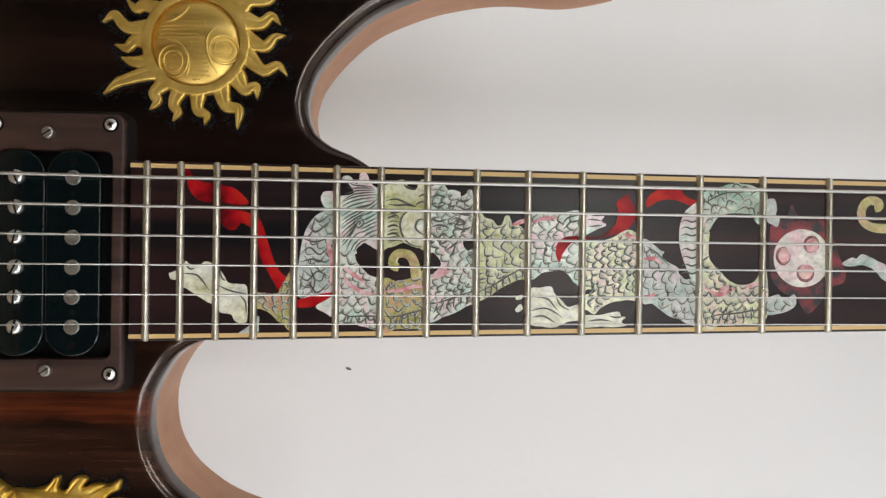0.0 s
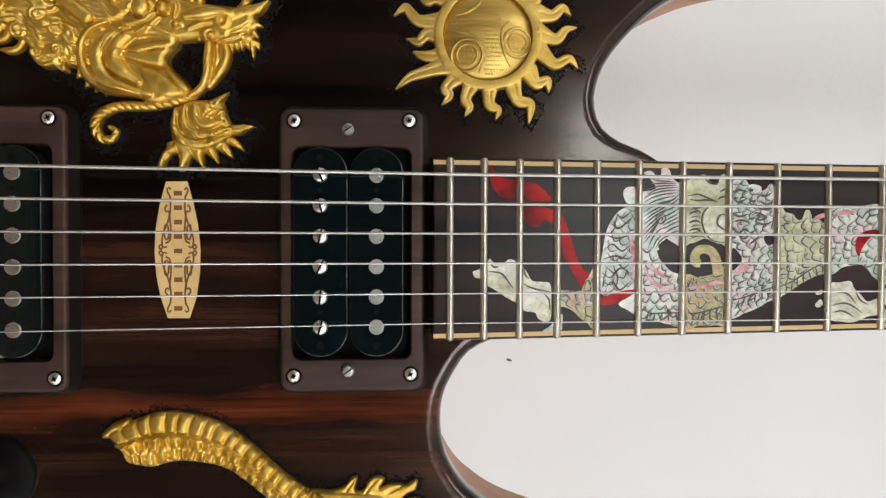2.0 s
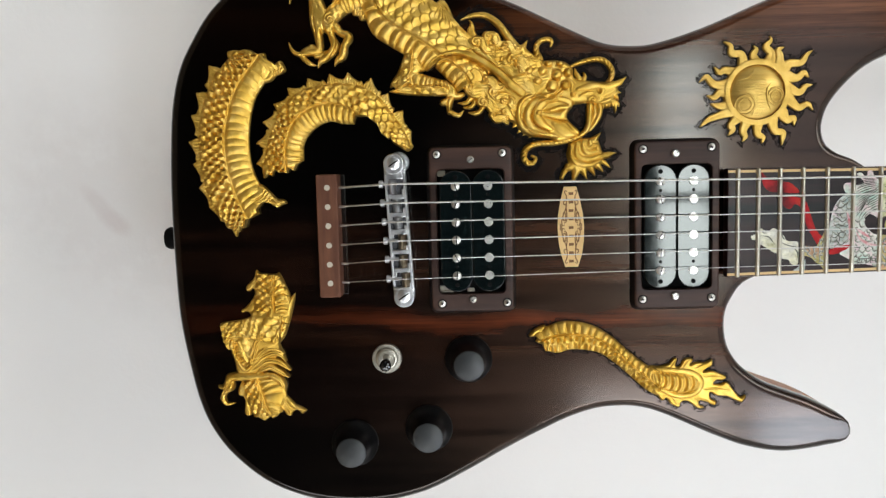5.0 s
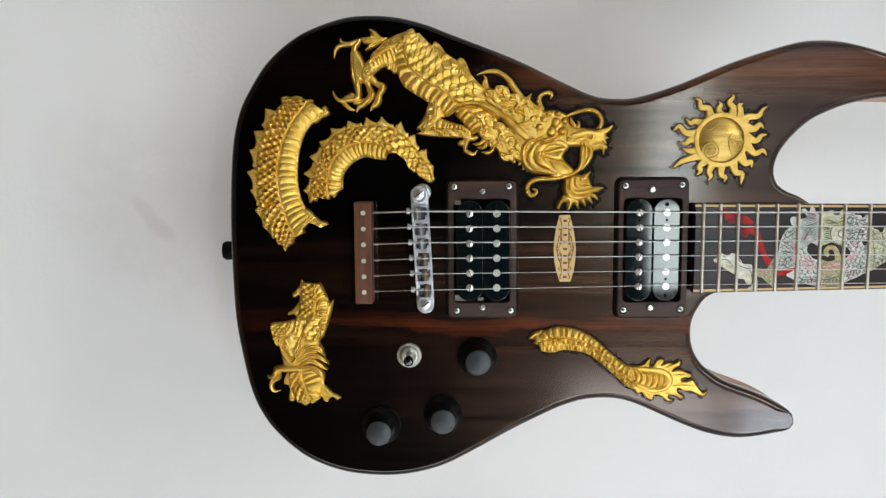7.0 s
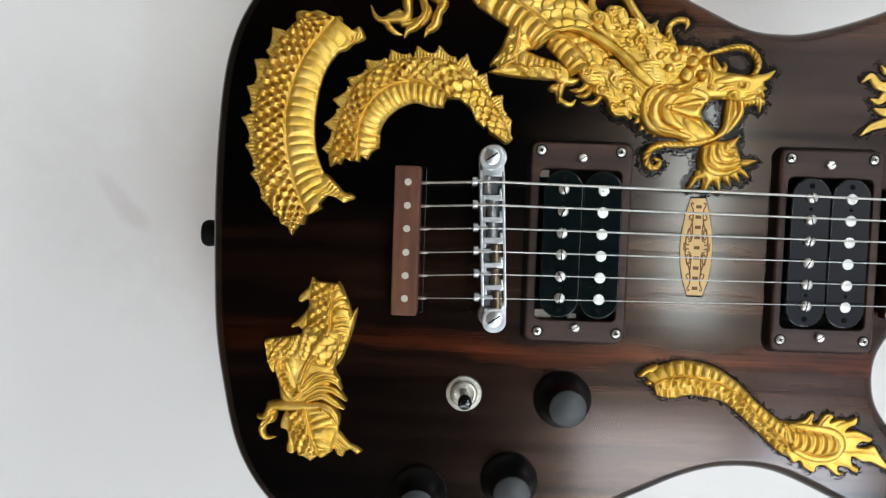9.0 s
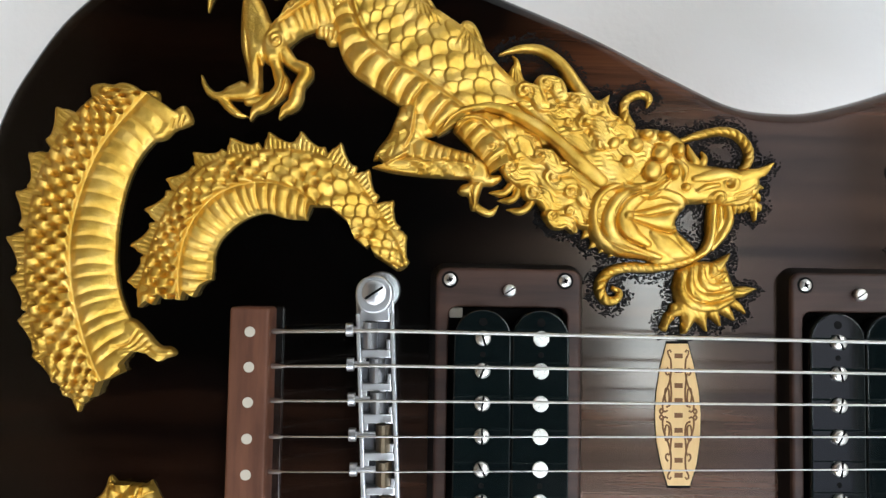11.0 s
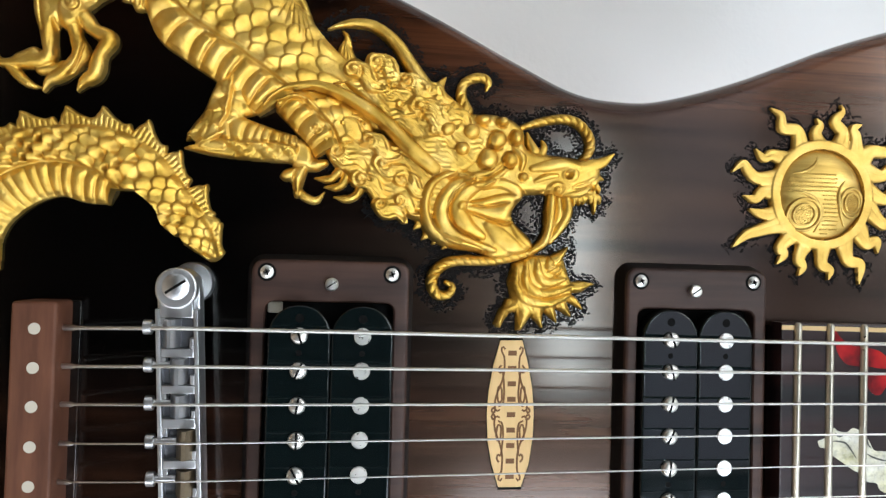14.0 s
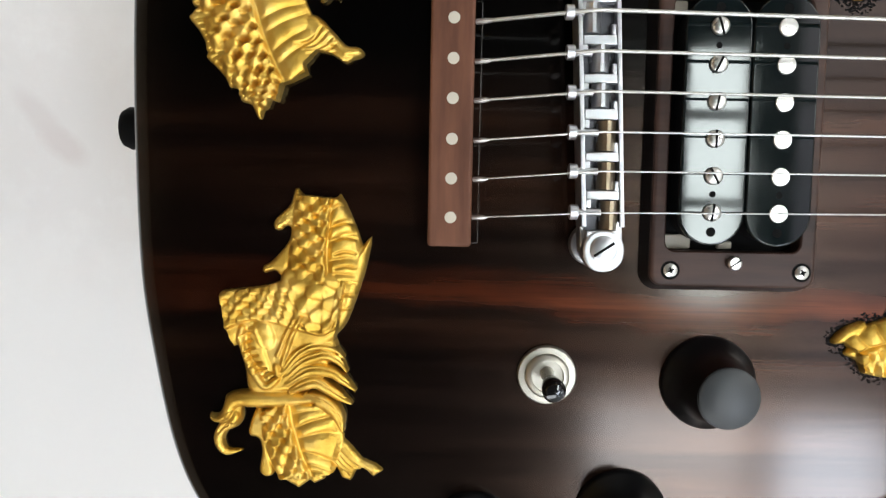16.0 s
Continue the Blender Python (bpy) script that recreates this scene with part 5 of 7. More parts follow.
flame += [(176.2, -90.3), (180.1, -89.2), (183.1, -93.1), (187.2, -97.8), (190.3, -96.5), (188.4, -100.5), (184.8, -99.6), (179.5, -97.1), (174.8, -96.9), (170.5, -94.8), (170.9, -98.4), (174.0, -100.2), (172.8, -102.3), (168.5, -100.0), (164.7, -99.4), (164.7, -101.8), (167.6, -103.3), (163.7, -103.6), (158.1, -99.6), (154.5, -100.2), (153.3, -103.0), (148.6, -100.7), (146.5, -97.6), (143.9, -98.9), (141.5, -95.7), (139.7, -91.4), (133.6, -85.3)]
tail_relief.mass(flame, 2.0, 0.9)
tail_relief.ridge([(138.3, -80.8), (150.0, -81.9), (160.6, -83.7), (164.9, -88.8), (161.3, -94.8), (151.8, -95.9), (141.9, -91.8)], [1.2, 1.5, 1.7, 1.8, 1.6, 1.4, 1.0], 1.2)
tail_relief.mass([(135.9, -81.7), (142.9, -82.9), (152.4, -83.7), (160.6, -84.9), (163.2, -88.7), (159.9, -93.8), (151.8, -94.5), (142.9, -91.4), (137.2, -86.9)], 2.9, 1.8)
for k, x in enumerate((0, 1, 2, 3, 4, 5)):
    top, low = spline([(139.4, -80.6), (146.2, -82.7), (154.4, -83.9), (160.5, -85.5)], 6)[k], spline([(140.3, -90.5), (146.8, -92.6), (154.8, -93.8), (160.0, -93.0)], 6)[k]
    bow = np.array([2.6 - 0.2 * k, 0])
    tail_relief.ridge([top, top * 0.7 + low * 0.3 + bow, top * 0.3 + low * 0.7 + bow, low], [0.5, 1.3, 1.3, 0.5], 1.6)
for a, b in (((148.1, -80.2), (151.0, -76.1)), ((154.3, -80.9), (158.6, -75.8)), ((161.9, -80.7), (169.5, -77.6)), ((166.6, -85.5), (178.0, -85.9)), ((166.5, -92.6), (181.3, -93.1)), ((161.7, -97.9), (172.2, -100.9)), ((146.3, -95.7), (151.7, -101.1))):
    a, b = np.array(a), np.array(b)
    tail_relief.cut([a, (a + b) / 2 + (0.3, 0.6), b], 0.5, 0.5)
carving("carved_dragon_tail", tail_relief, "gilded dragon tail ending in a flame", None, True)

# sun with wavy rays
cx, cy = 194.6, 69.6
sun_relief = Relief(160, 226, 36, 104)
RAYS = [[(187.4, 82.8), (186.0, 89.7), (181.0, 90.6), (180.3, 94.7), (176.9, 96.7)], [(194.9, 84.2), (192.5, 89.2), (193.9, 92.1), (192.7, 94.2)], [(200.6, 84.5), (201.9, 90.0), (199.2, 93.6), (201.8, 96.9), (201.4, 99.0)], [(206.4, 83.9), (206.5, 88.7), (205.8, 91.6), (208.5, 93.1)],
        [(208.5, 81.1), (212.0, 84.4), (218.0, 84.8), (220.9, 88.8), (223.9, 90.9)], [(211.0, 77.4), (216.0, 76.7), (219.4, 79.4), (222.1, 76.9)], [(211.1, 71.3), (217.2, 69.1), (220.5, 72.2), (224.1, 72.9)], [(211.2, 65.9), (216.9, 61.0), (221.7, 62.8), (224.6, 59.6)], [(208.2, 58.2), (210.9, 54.5), (214.4, 55.4), (214.9, 51.6)]]
RAYS += [[(202.7, 55.1), (204.6, 48.9), (208.8, 47.6), (208.4, 41.3)], [(195.4, 53.9), (195.3, 47.5), (198.2, 45.5), (197.6, 42.5)], [(189.7, 54.6), (187.4, 49.1), (188.7, 46.3), (187.3, 43.6)], [(185.3, 56.9), (181.0, 52.6), (182.0, 50.0), (179.7, 47.1)], [(181.2, 60.1), (172.9, 57.3), (169.0, 55.8), (164.6, 52.1)],
        [(180.3, 63.6), (175.8, 62.8), (172.8, 63.2), (170.2, 64.2)], [(179.6, 69.7), (174.6, 69.9), (171.9, 67.5), (168.2, 68.4)], [(180.1, 74.3), (172.6, 74.2), (169.8, 76.1), (167.6, 78.6), (164.1, 76.0)], [(183.4, 80.1), (177.6, 81.8), (174.6, 80.7), (171.8, 83.4)]]
for ray in RAYS:
    sun_relief.ridge(ray, [3.3, 2.6, 2.1, 1.85, 1.6, 1.05, 0.3], 0.8, 1.2, 40, 1.4)
    sun_relief.cut([np.array(q) + (0.25, 0.35) for q in ray], 0.4, 0.12, 30)
sun_relief.dome((cx, cy), 17.9, 17.9, 0.9, 0, 1.3)
spot, x, y = sun_relief.window(np.array([[cx, cy]]), 20)
far = np.hypot(x - cx, y - cy)
sun_relief.h[spot] = np.where(far < 14.6, 0, np.where((far < 17.6) & (far > 14.6), np.maximum(sun_relief.h[spot], 2.15 - 0.05 * (far - 16.2) ** 2 + 0.02 * np.sin(70 * np.arctan2(y - cy, x - cx))), sun_relief.h[spot]))
sun = carving("carved_sun", sun_relief, "pale gilded sun with wavy rays", None, True)
sun.data.materials[0] = PALE_GOLD
def ball(x, y):
    return 44.6 + 4.4 * math.sqrt(max(0, 1 - (x * x + y * y) / 222))


disc = Geo()
disc.lathe(cx, cy, [(14.9 * math.cos(t), 44.6 + 4.4 * math.sin(t)) for t in np.linspace(0.02, 1.54, 18)], 72)
for x, y, r in ((-7.0, -6.6, 5.0), (9.6, -2.4, 4.6)):
    for q, wide in ((1.0, 0.55), (0.66, 0.45)):
        loop = [(x + r * q * math.cos(a), y + r * q * math.sin(a)) for a in np.linspace(0, 2 * math.pi, 40)]
        disc.tube([(cx + u, cy + v, ball(u, v) + 0.1) for u, v in loop if u * u + v * v < 215], [wide], 8)
    for k in range(40):
        u, v = x + 0.56 * r * math.sqrt((k + 0.5) / 40) * math.cos(2.4 * k), y + 0.56 * r * math.sqrt((k + 0.5) / 40) * math.sin(2.4 * k)
        disc.dome(cx + u, cy + v, 0.3, 0.3, ball(u, v) - 0.05, 0.4, 0, 6, 2)
for line in ([(6.6, 4.4), (4.6, 2.0), (4.2, -1.5), (5.4, -6.5), (7.4, -10.2)], [(-10.8, 6.4), (-6.8, 7.2), (-3.6, 9.4), (-2.2, 12.0)], [(-3.0, -12.2), (-1.6, -8.0), (-2.4, -4.0), (-5.6, -0.6), (-10.6, 0.8)]):
    disc.tube([(cx + u, cy + v, ball(u, v) + 0.05) for u, v in spline(line, 24)], [0.25, 0.6, 0.6, 0.25], 8)
for k in range(330):
    u, v = -12 + 0.95 * (k % 22) + 0.5 * (k // 22 % 2), -12.5 + 1.35 * (k // 22)
    if u * u + v * v < 160 and ((v > 0.8 and u < 4.0 and v - 0.5 * u < 11) or (v <= 0.8 and -1.2 < u < 4.0 - 0.1 * v)):
        disc.dome(cx + u, cy + v, 0.34, 0.34, ball(u, v) - 0.05, 0.45, 0, 6, 2)
part("disc", disc, BRONZE, sun, "bronze gilt dome with rings and punched dots", 60)

# the great dragon: trunk with its spine fin
dragon = Relief(-26, 58, 82, 148)
dragon.ribbon([(-0.6, 138.6), (8.1, 130.3), (17.5, 125.0), (27.7, 117.8), (36.7, 107.7), (47.6, 97.8)], [(-11.5, 136.3), (-10.1, 124.9), (-5.8, 115.6), (2.1, 109.1), (11.6, 103.6), (27.5, 92.6)], [(-17.5, 125.1), (-15.3, 115.4), (-11.1, 105.9), (-3.1, 100.0), (5.7, 94.4), (17.3, 85.6)],
              4.8, 5.0, 4.6, 5, 1.5, 1.5, 0.5, -1, 0.16)
for tooth in ([(-1.9, 133.2), (0.7, 134.6), (5.5, 128.8), (9.2, 133.9), (14.8, 128.7), (18.4, 119.2), (11.0, 119.3), (1.8, 126.6)], [(17.3, 120.0), (21.4, 120.0), (25.1, 123.2), (28.8, 121.4), (32.6, 112.6), (35.5, 103.8), (27.7, 108.2), (20.3, 113.7)], [(39.4, 106.7), (41.0, 109.9), (40.3, 112.3), (42.7, 110.7), (43.9, 106.0), (46.7, 101.8), (50.2, 100.2), (45.1, 98.2), (39.8, 102.4)]):
    dragon.mass(tooth, 1.7, 1.3)
for a, b, n in (([(5.1, 125.7), (8.9, 132.2)], [(18.4, 119.1), (11.1, 131.5)], 6), ([(20.7, 114.7), (25.1, 121.3)], [(33.3, 105.1), (28.1, 119.8)], 6), ([(40.1, 104.7), (41.0, 109.9)], [(46.3, 100.6), (42.4, 109.3)], 5)):
    dragon.hair(a, b, n, 0.35, 0.5, 0.1)
dragon.mass([(-10.4, 137.4), (-8.1, 141.0), (-4.4, 141.7), (-3.0, 138.1), (-4.5, 133.0), (-8.9, 132.0)], 4.4, 2.0)
dragon.mass([(-22.0, 119.8), (-19.5, 121.7), (-15.2, 121.3), (-12.5, 117.0), (-13.3, 114.4), (-17.6, 113.4), (-19.3, 115.7), (-21.9, 116.4)], 3.0, 2.2)
dragon.hair([(-20.6, 119.0), (-20.5, 116.4)], [(-14.1, 118.4), (-14.9, 114.0)], 4, 0.5, 0.8, 0.0)
trunk = carving("carved_dragon", dragon, "gilded carved dragon with horned whiskered head")

# hind leg
leg = Relief(-66, 8, 84, 150)
leg.ribbon([(-5.2, 140.3), (-14.1, 138.2), (-22.2, 133.9), (-30.5, 126.6)], [(-10.3, 130.6), (-18.4, 129.9), (-25.9, 125.6), (-33.3, 119.8)], [(-8.2, 123.5), (-16.4, 119.9), (-25.3, 117.0), (-30.6, 112.7)], 4.4, 3.6, 2.7, 3, 1.2, 1.2, 0.5, -1, 0.1)
leg.mass([(-37.3, 117.2), (-33.5, 122.3), (-27.6, 121.5), (-25.4, 117.1), (-29.1, 115.0), (-30.7, 111.3), (-32.2, 107.7), (-36.7, 107.0), (-38.9, 112.1)], 4.8, 2.6)
leg.curl((-33.9, 113.8), 2.6, 1, 1.2, 0.8)
leg.mass([(-37.9, 136.3), (-33.4, 137.0), (-31.9, 139.2), (-33.7, 142.1), (-28.9, 140.6), (-25.3, 137.0), (-20.8, 136.2), (-24.6, 132.6), (-32.0, 129.0), (-35.8, 128.3), (-33.5, 131.9), (-36.5, 132.7)], 3.0, 1.8)
leg.hair([(-33.3, 138.3), (-30.4, 136.1)], [(-33.4, 129.6), (-22.2, 135.3)], 5, 0.45, 0.7, 0.2)
leg.mass([(-44.7, 128.0), (-45.5, 121.0), (-45.2, 112.3), (-43.6, 106.4), (-41.7, 98.7), (-38.7, 98.4), (-38.6, 105.6), (-36.0, 110.9), (-32.7, 112.7), (-36.4, 121.3), (-39.9, 128.1)], 3.8, 2.8)
leg.ridge([(-41.1, 112.1), (-43.2, 123.1), (-42.3, 130.3), (-40.0, 133.2)], [2.4, 2.0, 1.9, 1.6], 2.6, 1.4, 24)
leg.ridge([(-38.9, 134.7), (-44.5, 132.5), (-51.2, 131.5), (-54.6, 129.0), (-55.8, 123.5)], [1.4, 1.8, 1.4, 1.2, 0.2], 2.4, 1.0, 30)
leg.ridge([(-47.5, 131.8), (-51.2, 134.0), (-51.5, 136.2)], [1.6, 1.2, 0.2], 1.8, 0.6)
leg.ridge([(-40.7, 109.0), (-40.2, 103.9), (-41.0, 98.3), (-47.4, 97.1), (-52.7, 96.6), (-55.8, 99.3), (-57.1, 102.9)], [2.0, 1.7, 2.2, 2.0, 1.4, 1.0, 0.2], 2.4, 1.4, 44)
leg.mass([(-44.5, 101.7), (-47.1, 100.6), (-49.8, 99.1), (-52.0, 96.3), (-49.8, 95.0), (-45.7, 96.5), (-41.0, 96.6), (-41.4, 99.5)], 2.8, 1.8)
leg.ridge([(-50.7, 96.0), (-48.2, 93.0), (-45.5, 91.0), (-42.6, 90.2)], [1.6, 1.4, 1.1, 0.25], 1.8, 0.8, 24)
leg.ridge([(-34.7, 110.1), (-33.5, 104.9), (-32.0, 99.6), (-36.9, 94.3), (-40.2, 92.2), (-41.7, 89.1)], [2.2, 1.7, 2.5, 2.1, 1.7, 0.25], 2.8, 1.6, 40)
leg.ridge([(-31.6, 110.3), (-28.8, 107.3), (-24.7, 104.7), (-26.9, 100.1), (-28.1, 94.9), (-31.1, 92.4), (-32.7, 89.8)], [2.4, 1.8, 2.5, 1.9, 2.3, 1.8, 0.25], 2.8, 1.6, 44)
leg.ridge([(-42.6, 95.2), (-38.9, 95.7), (-36.3, 97.1)], [1.4, 1.6, 1.2], 1.8, 1.0)
leg.cut([(-39.3, 109.8), (-38.4, 103.8), (-38.6, 99.0)], 0.6, 1.4)
leg.cut([(-32.5, 110.0), (-31.0, 104.0), (-32.2, 97.8), (-35.4, 92.9)], 0.5, 1.2)
leg.cut([(-43.5, 117.4), (-42.6, 110.5), (-41.8, 105.4)], 0.6, 0.7)
carving("hind_leg", leg, "", trunk)

# fore leg
leg = Relief(-12, 58, 54, 108)
leg.mass([(7.2, 99.1), (16.1, 96.9), (18.3, 88.4), (16.4, 85.8), (9.7, 83.8), (4.8, 80.3), (-2.8, 77.1), (-1.6, 81.2), (1.6, 85.8), (4.1, 92.2)], 3.2, 2.4)
leg.ribbon([(7.3, 98.3), (4.1, 91.3), (1.9, 85.1), (-2.2, 79.5)], [(10.5, 96.4), (9.6, 90.4), (9.1, 85.8), (7.4, 81.7)], [(17.2, 95.0), (16.3, 90.7), (15.7, 88.1), (12.3, 84.2)], 3.4, 4.2, 3.2, 2, 1.4, 0.5, 0.6, 1, 0.3)
leg.hair([(10.0, 93.6), (14.8, 87.8), (16.5, 85.9)], [(16.3, 94.7), (17.4, 91.3), (18.5, 87.1)], 4, 0.5, 0.9, 0.6)
leg.ribbon([(-3.1, 75.1), (3.3, 73.6), (11.7, 72.8), (20.1, 72.4), (27.6, 72.1)], [(7.6, 77.8), (13.4, 77.3), (18.4, 77.5), (23.5, 77.3), (28.9, 76.4)], [(6.8, 84.0), (12.3, 84.6), (17.4, 83.0), (23.3, 81.2), (28.1, 80.0)], 3.8, 3.7, 2.6, 3, 1.4, 1.1, 0.55, 1, 0.1)
leg.ribbon([(-2.6, 79.2), (0.5, 82.7), (5.5, 85.6)], [(1.6, 75.5), (4.6, 77.3), (7.9, 79.4)], [(6.6, 73.7), (8.3, 75.8), (9.2, 78.2)], 3.4, 4.2, 5, 2, 1.5, 0.3, 0.5, 1, 0.1)
leg.mass([(26.7, 79.3), (31.5, 78.2), (33.6, 74.4), (32.7, 70.7), (29.6, 70.6), (26.9, 71.9)], 4.0, 2.2)
leg.mass([(23.6, 68.1), (24.9, 70.2), (28.3, 71.3), (32.0, 72.1), (31.1, 68.3), (30.1, 64.9), (29.2, 62.1), (27.8, 62.7), (27.0, 66.5), (25.3, 66.8)], 3.6, 2.0)
leg.ridge([(29.1, 63.9), (31.5, 62.2), (34.3, 61.6), (36.6, 64.1)], [1.2, 1.3, 1.1, 0.2], 1.6, 0.6, 24)
leg.ridge([(32.0, 71.8), (34.4, 71.9), (36.4, 72.6)], [1.8, 1.8, 1.2], 2.4, 1.0)
for line in ([(33.8, 68.1), (37.9, 68.0), (39.9, 69.6), (41.2, 71.4)], [(36.6, 65.6), (40.6, 65.9), (42.3, 67.7), (43.1, 69.7)], [(39.4, 62.8), (43.5, 62.4), (45.8, 63.6), (47.1, 65.7)]):
    leg.ridge(line, [0.3, 1.2, 1.3, 1.5], 1.8, 0.6, 24)
leg.cut([(28.3, 70.5), (27.7, 67.2), (28.5, 63.8)], 0.45, 0.9)
carving("fore_leg", leg, "", trunk)

# neck under the great horn
neck = Relief(14, 72, 62, 108)
neck.mass([(20.4, 93.6), (26.2, 97.3), (36.4, 100.2), (45.0, 99.7), (50.2, 95.6), (55.6, 87.1), (50.5, 82.6), (40.1, 88.3), (24.7, 90.3)], 3.0, 2.0)
neck.ribbon([(23.1, 91.5), (31.5, 93.2), (40.0, 90.8), (48.6, 85.3), (50.4, 80.5)], [(22.6, 88.6), (28.5, 90.5), (33.3, 87.3), (38.1, 83.0), (40.6, 78.0)], [(22.1, 87.3), (25.3, 84.0), (28.7, 80.4), (31.9, 77.0), (33.6, 74.0)], 5.2, 4.6, 4.4, 3, 1.3, 1.3, 0.55, -1, 0.14)
carving("neck", neck, "", trunk)

# mane
mane = Relief(28, 100, 44, 112)
mane.mass([(31.7, 84.4), (33.5, 78.1), (39.5, 74.9), (41.5, 70.5), (45.7, 66.2), (50.8, 64.3), (51.9, 60.9), (58.1, 58.7), (63.3, 56.8), (68.1, 55.6), (74.8, 67.8), (67.8, 74.4), (59.1, 78.9), (50.4, 82.4), (41.8, 87.3), (35.0, 87.9)], 4.6, 2.6)
mane.mass([(40.6, 100.7), (44.1, 104.2), (48.3, 102.7), (50.3, 105.2), (53.4, 103.9), (54.5, 100.5), (58.7, 99.4), (62.5, 98.0), (68.2, 94.8), (73.5, 90.8), (79.6, 88.3), (81.5, 80.0), (72.9, 74.6), (64.3, 78.1), (55.5, 84.3), (46.8, 90.9), (40.8, 95.8)], 4.4, 2.4)
mane.mass([(59.1, 80.2), (67.6, 83.9), (77.9, 87.7), (86.6, 84.5), (81.6, 73.1), (73.0, 69.4), (66.1, 72.6)], 5.2, 3.0)
LOCKS = [((58.5, 62.3), 1.7, 1), ((52.8, 61.1), 1.9, -1), ((58.7, 68.4), 2.0, 1), ((46.9, 68.0), 2.4, 1), ((52.9, 73.0), 2.3, -1), ((48.7, 79.3), 2.2, 1), ((39.8, 76.0), 2.4, -1), ((41.5, 83.8), 2.0, 1), ((33.8, 82.2), 1.9, 1),
         ((68.2, 83.3), 2.2, 1), ((70.6, 90.3), 2.2, -1), ((63.4, 90.0), 2.8, 1), ((57.9, 90.8), 1.8, -1), ((65.7, 95.4), 1.9, 1), ((59.5, 97.4), 2.1, 1), ((52.7, 95.6), 2.5, -1), ((50.4, 102.4), 2.3, 1), ((44.0, 99.6), 2.3, 1)]
for k, ((x, y), r, hand) in enumerate(LOCKS):
    way, side = np.array([0.88, -0.48]), np.array([0.48, 0.88])
    at, reach = np.array([x, y]), 4.6 * r
    body_line = [at - way * r * 0.3, at + way * reach * 0.3 + side * hand * r * 0.5, at + way * reach * 0.65 - side * hand * r * 0.35, at + way * reach + side * hand * r * 0.3]
    mane.ridge(body_line, [r * 1.1, r * 1.25, r * 1.05, r * 0.5], 1.7, 3.9 + 0.5 * (k % 3), 30)
    for q in (-0.75, -0.38, 0.0, 0.38, 0.75):
        mane.cut([p + side * r * q * (1.1 - 0.25 * j) for j, p in enumerate(body_line)], 0.34, 0.75, 26)
    mane.curl((x, y), r, hand, 2.0 + 1.3 * k, 1.0)
for tip, root in (((63.2, 54.2), (65.5, 57.7)), ((65.7, 51.1), (68.0, 55.0)), ((68.8, 49.8), (70.8, 53.3)), ((71.9, 48.5), (73.6, 52.0)), ((75.1, 48.6), (77.1, 51.1))):
    mane.ridge([root, (np.array(root) + tip) / 2 + (0.5, 0), tip], [2.2, 1.4, 0.2], 1.4, 1.2)
mane.comb(-0.5, 1.25, 0.4)
carving("mane", mane, "", trunk, True)

# horns
horn = Relief(14, 76, 66, 104)
horn.ridge([(18.7, 88.0), (21.3, 91.1), (26.5, 93.6), (33.5, 94.6), (42.9, 91.5), (53.1, 85.2), (61.7, 77.3), (68.1, 72.1)], [0.3, 1.2, 1.6, 1.8, 1.9, 2.1, 2.5, 2.2], 2.2, 5.0, 60)
horn.cut([(20.3, 89.1), (24.9, 92.2), (33.5, 93.2), (42.6, 89.9), (52.1, 83.8), (60.4, 76.3)], 0.7, 1.0, 50)
carving("horn", horn, "", trunk)
horn = Relief(30, 92, 80, 122)
horn.ridge([(36.4, 112.2), (39.8, 113.6), (44.5, 114.5), (50.0, 113.8), (56.3, 109.3), (61.6, 101.9), (66.9, 95.2), (75.9, 89.3)], [0.3, 1.2, 1.6, 1.9, 2.1, 2.4, 2.9, 2.0], 3.0, 1.6, 60)
horn.cut([(40.3, 112.4), (49.7, 111.8), (54.9, 107.5), (60.5, 99.5), (65.4, 94.2)], 0.6, 0.8, 50)
horn.ridge([(67.5, 93.5), (69.5, 97.0), (71.7, 100.2)], [2.4, 1.8, 0.2], 2.4, 1.0)
horn.rope([(78.3, 90.4), (76.5, 94.5), (77.1, 98.4), (79.9, 100.4), (83.0, 100.7), (84.8, 99.3), (84.1, 96.9)], [1.9, 1.7, 1.5, 1.4, 1.4, 1.3, 0.4], 2.4, 0.6, 2.6, 44)
carving("horn", horn, "", trunk, True)

# head: cheek folds, brow bosses, eye and snout
head = Relief(58, 130, 40, 96)
head.mass([(64.5, 65.7), (68.7, 70.7), (76.4, 73.0), (86.9, 71.6), (95.6, 68.4), (95.7, 64.6), (92.3, 58.8), (99.4, 50.9), (96.3, 47.4), (87.3, 45.4), (82.9, 47.7), (73.4, 48.9), (67.3, 52.1), (64.3, 58.0)], 4.0, 2.6)
head.mass([(68.4, 84.4), (72.7, 87.5), (80.5, 89.5), (90.1, 89.0), (95.7, 85.3), (96.5, 80.2), (100.7, 78.6), (111.3, 77.5), (118.7, 76.4), (120.2, 72.2), (117.7, 69.0), (118.8, 65.9), (111.4, 65.0), (102.6, 66.0), (93.9, 65.7), (85.2, 68.1), (76.5, 71.2), (70.3, 76.2)], 4.4, 2.8)
head.ridge([(73.7, 71.4), (67.7, 67.8), (65.1, 61.2), (67.3, 54.1), (73.6, 49.9), (82.9, 48.0)], [1.4, 2.2, 2.6, 2.7, 2.5, 1.2], 2.4, None, 50)
head.ridge([(80.1, 69.8), (73.9, 66.6), (70.6, 60.3), (72.8, 53.9), (79.7, 50.4), (87.0, 48.5)], [1.0, 2.0, 2.4, 2.4, 1.8, 0.8], 1.9, None, 50)
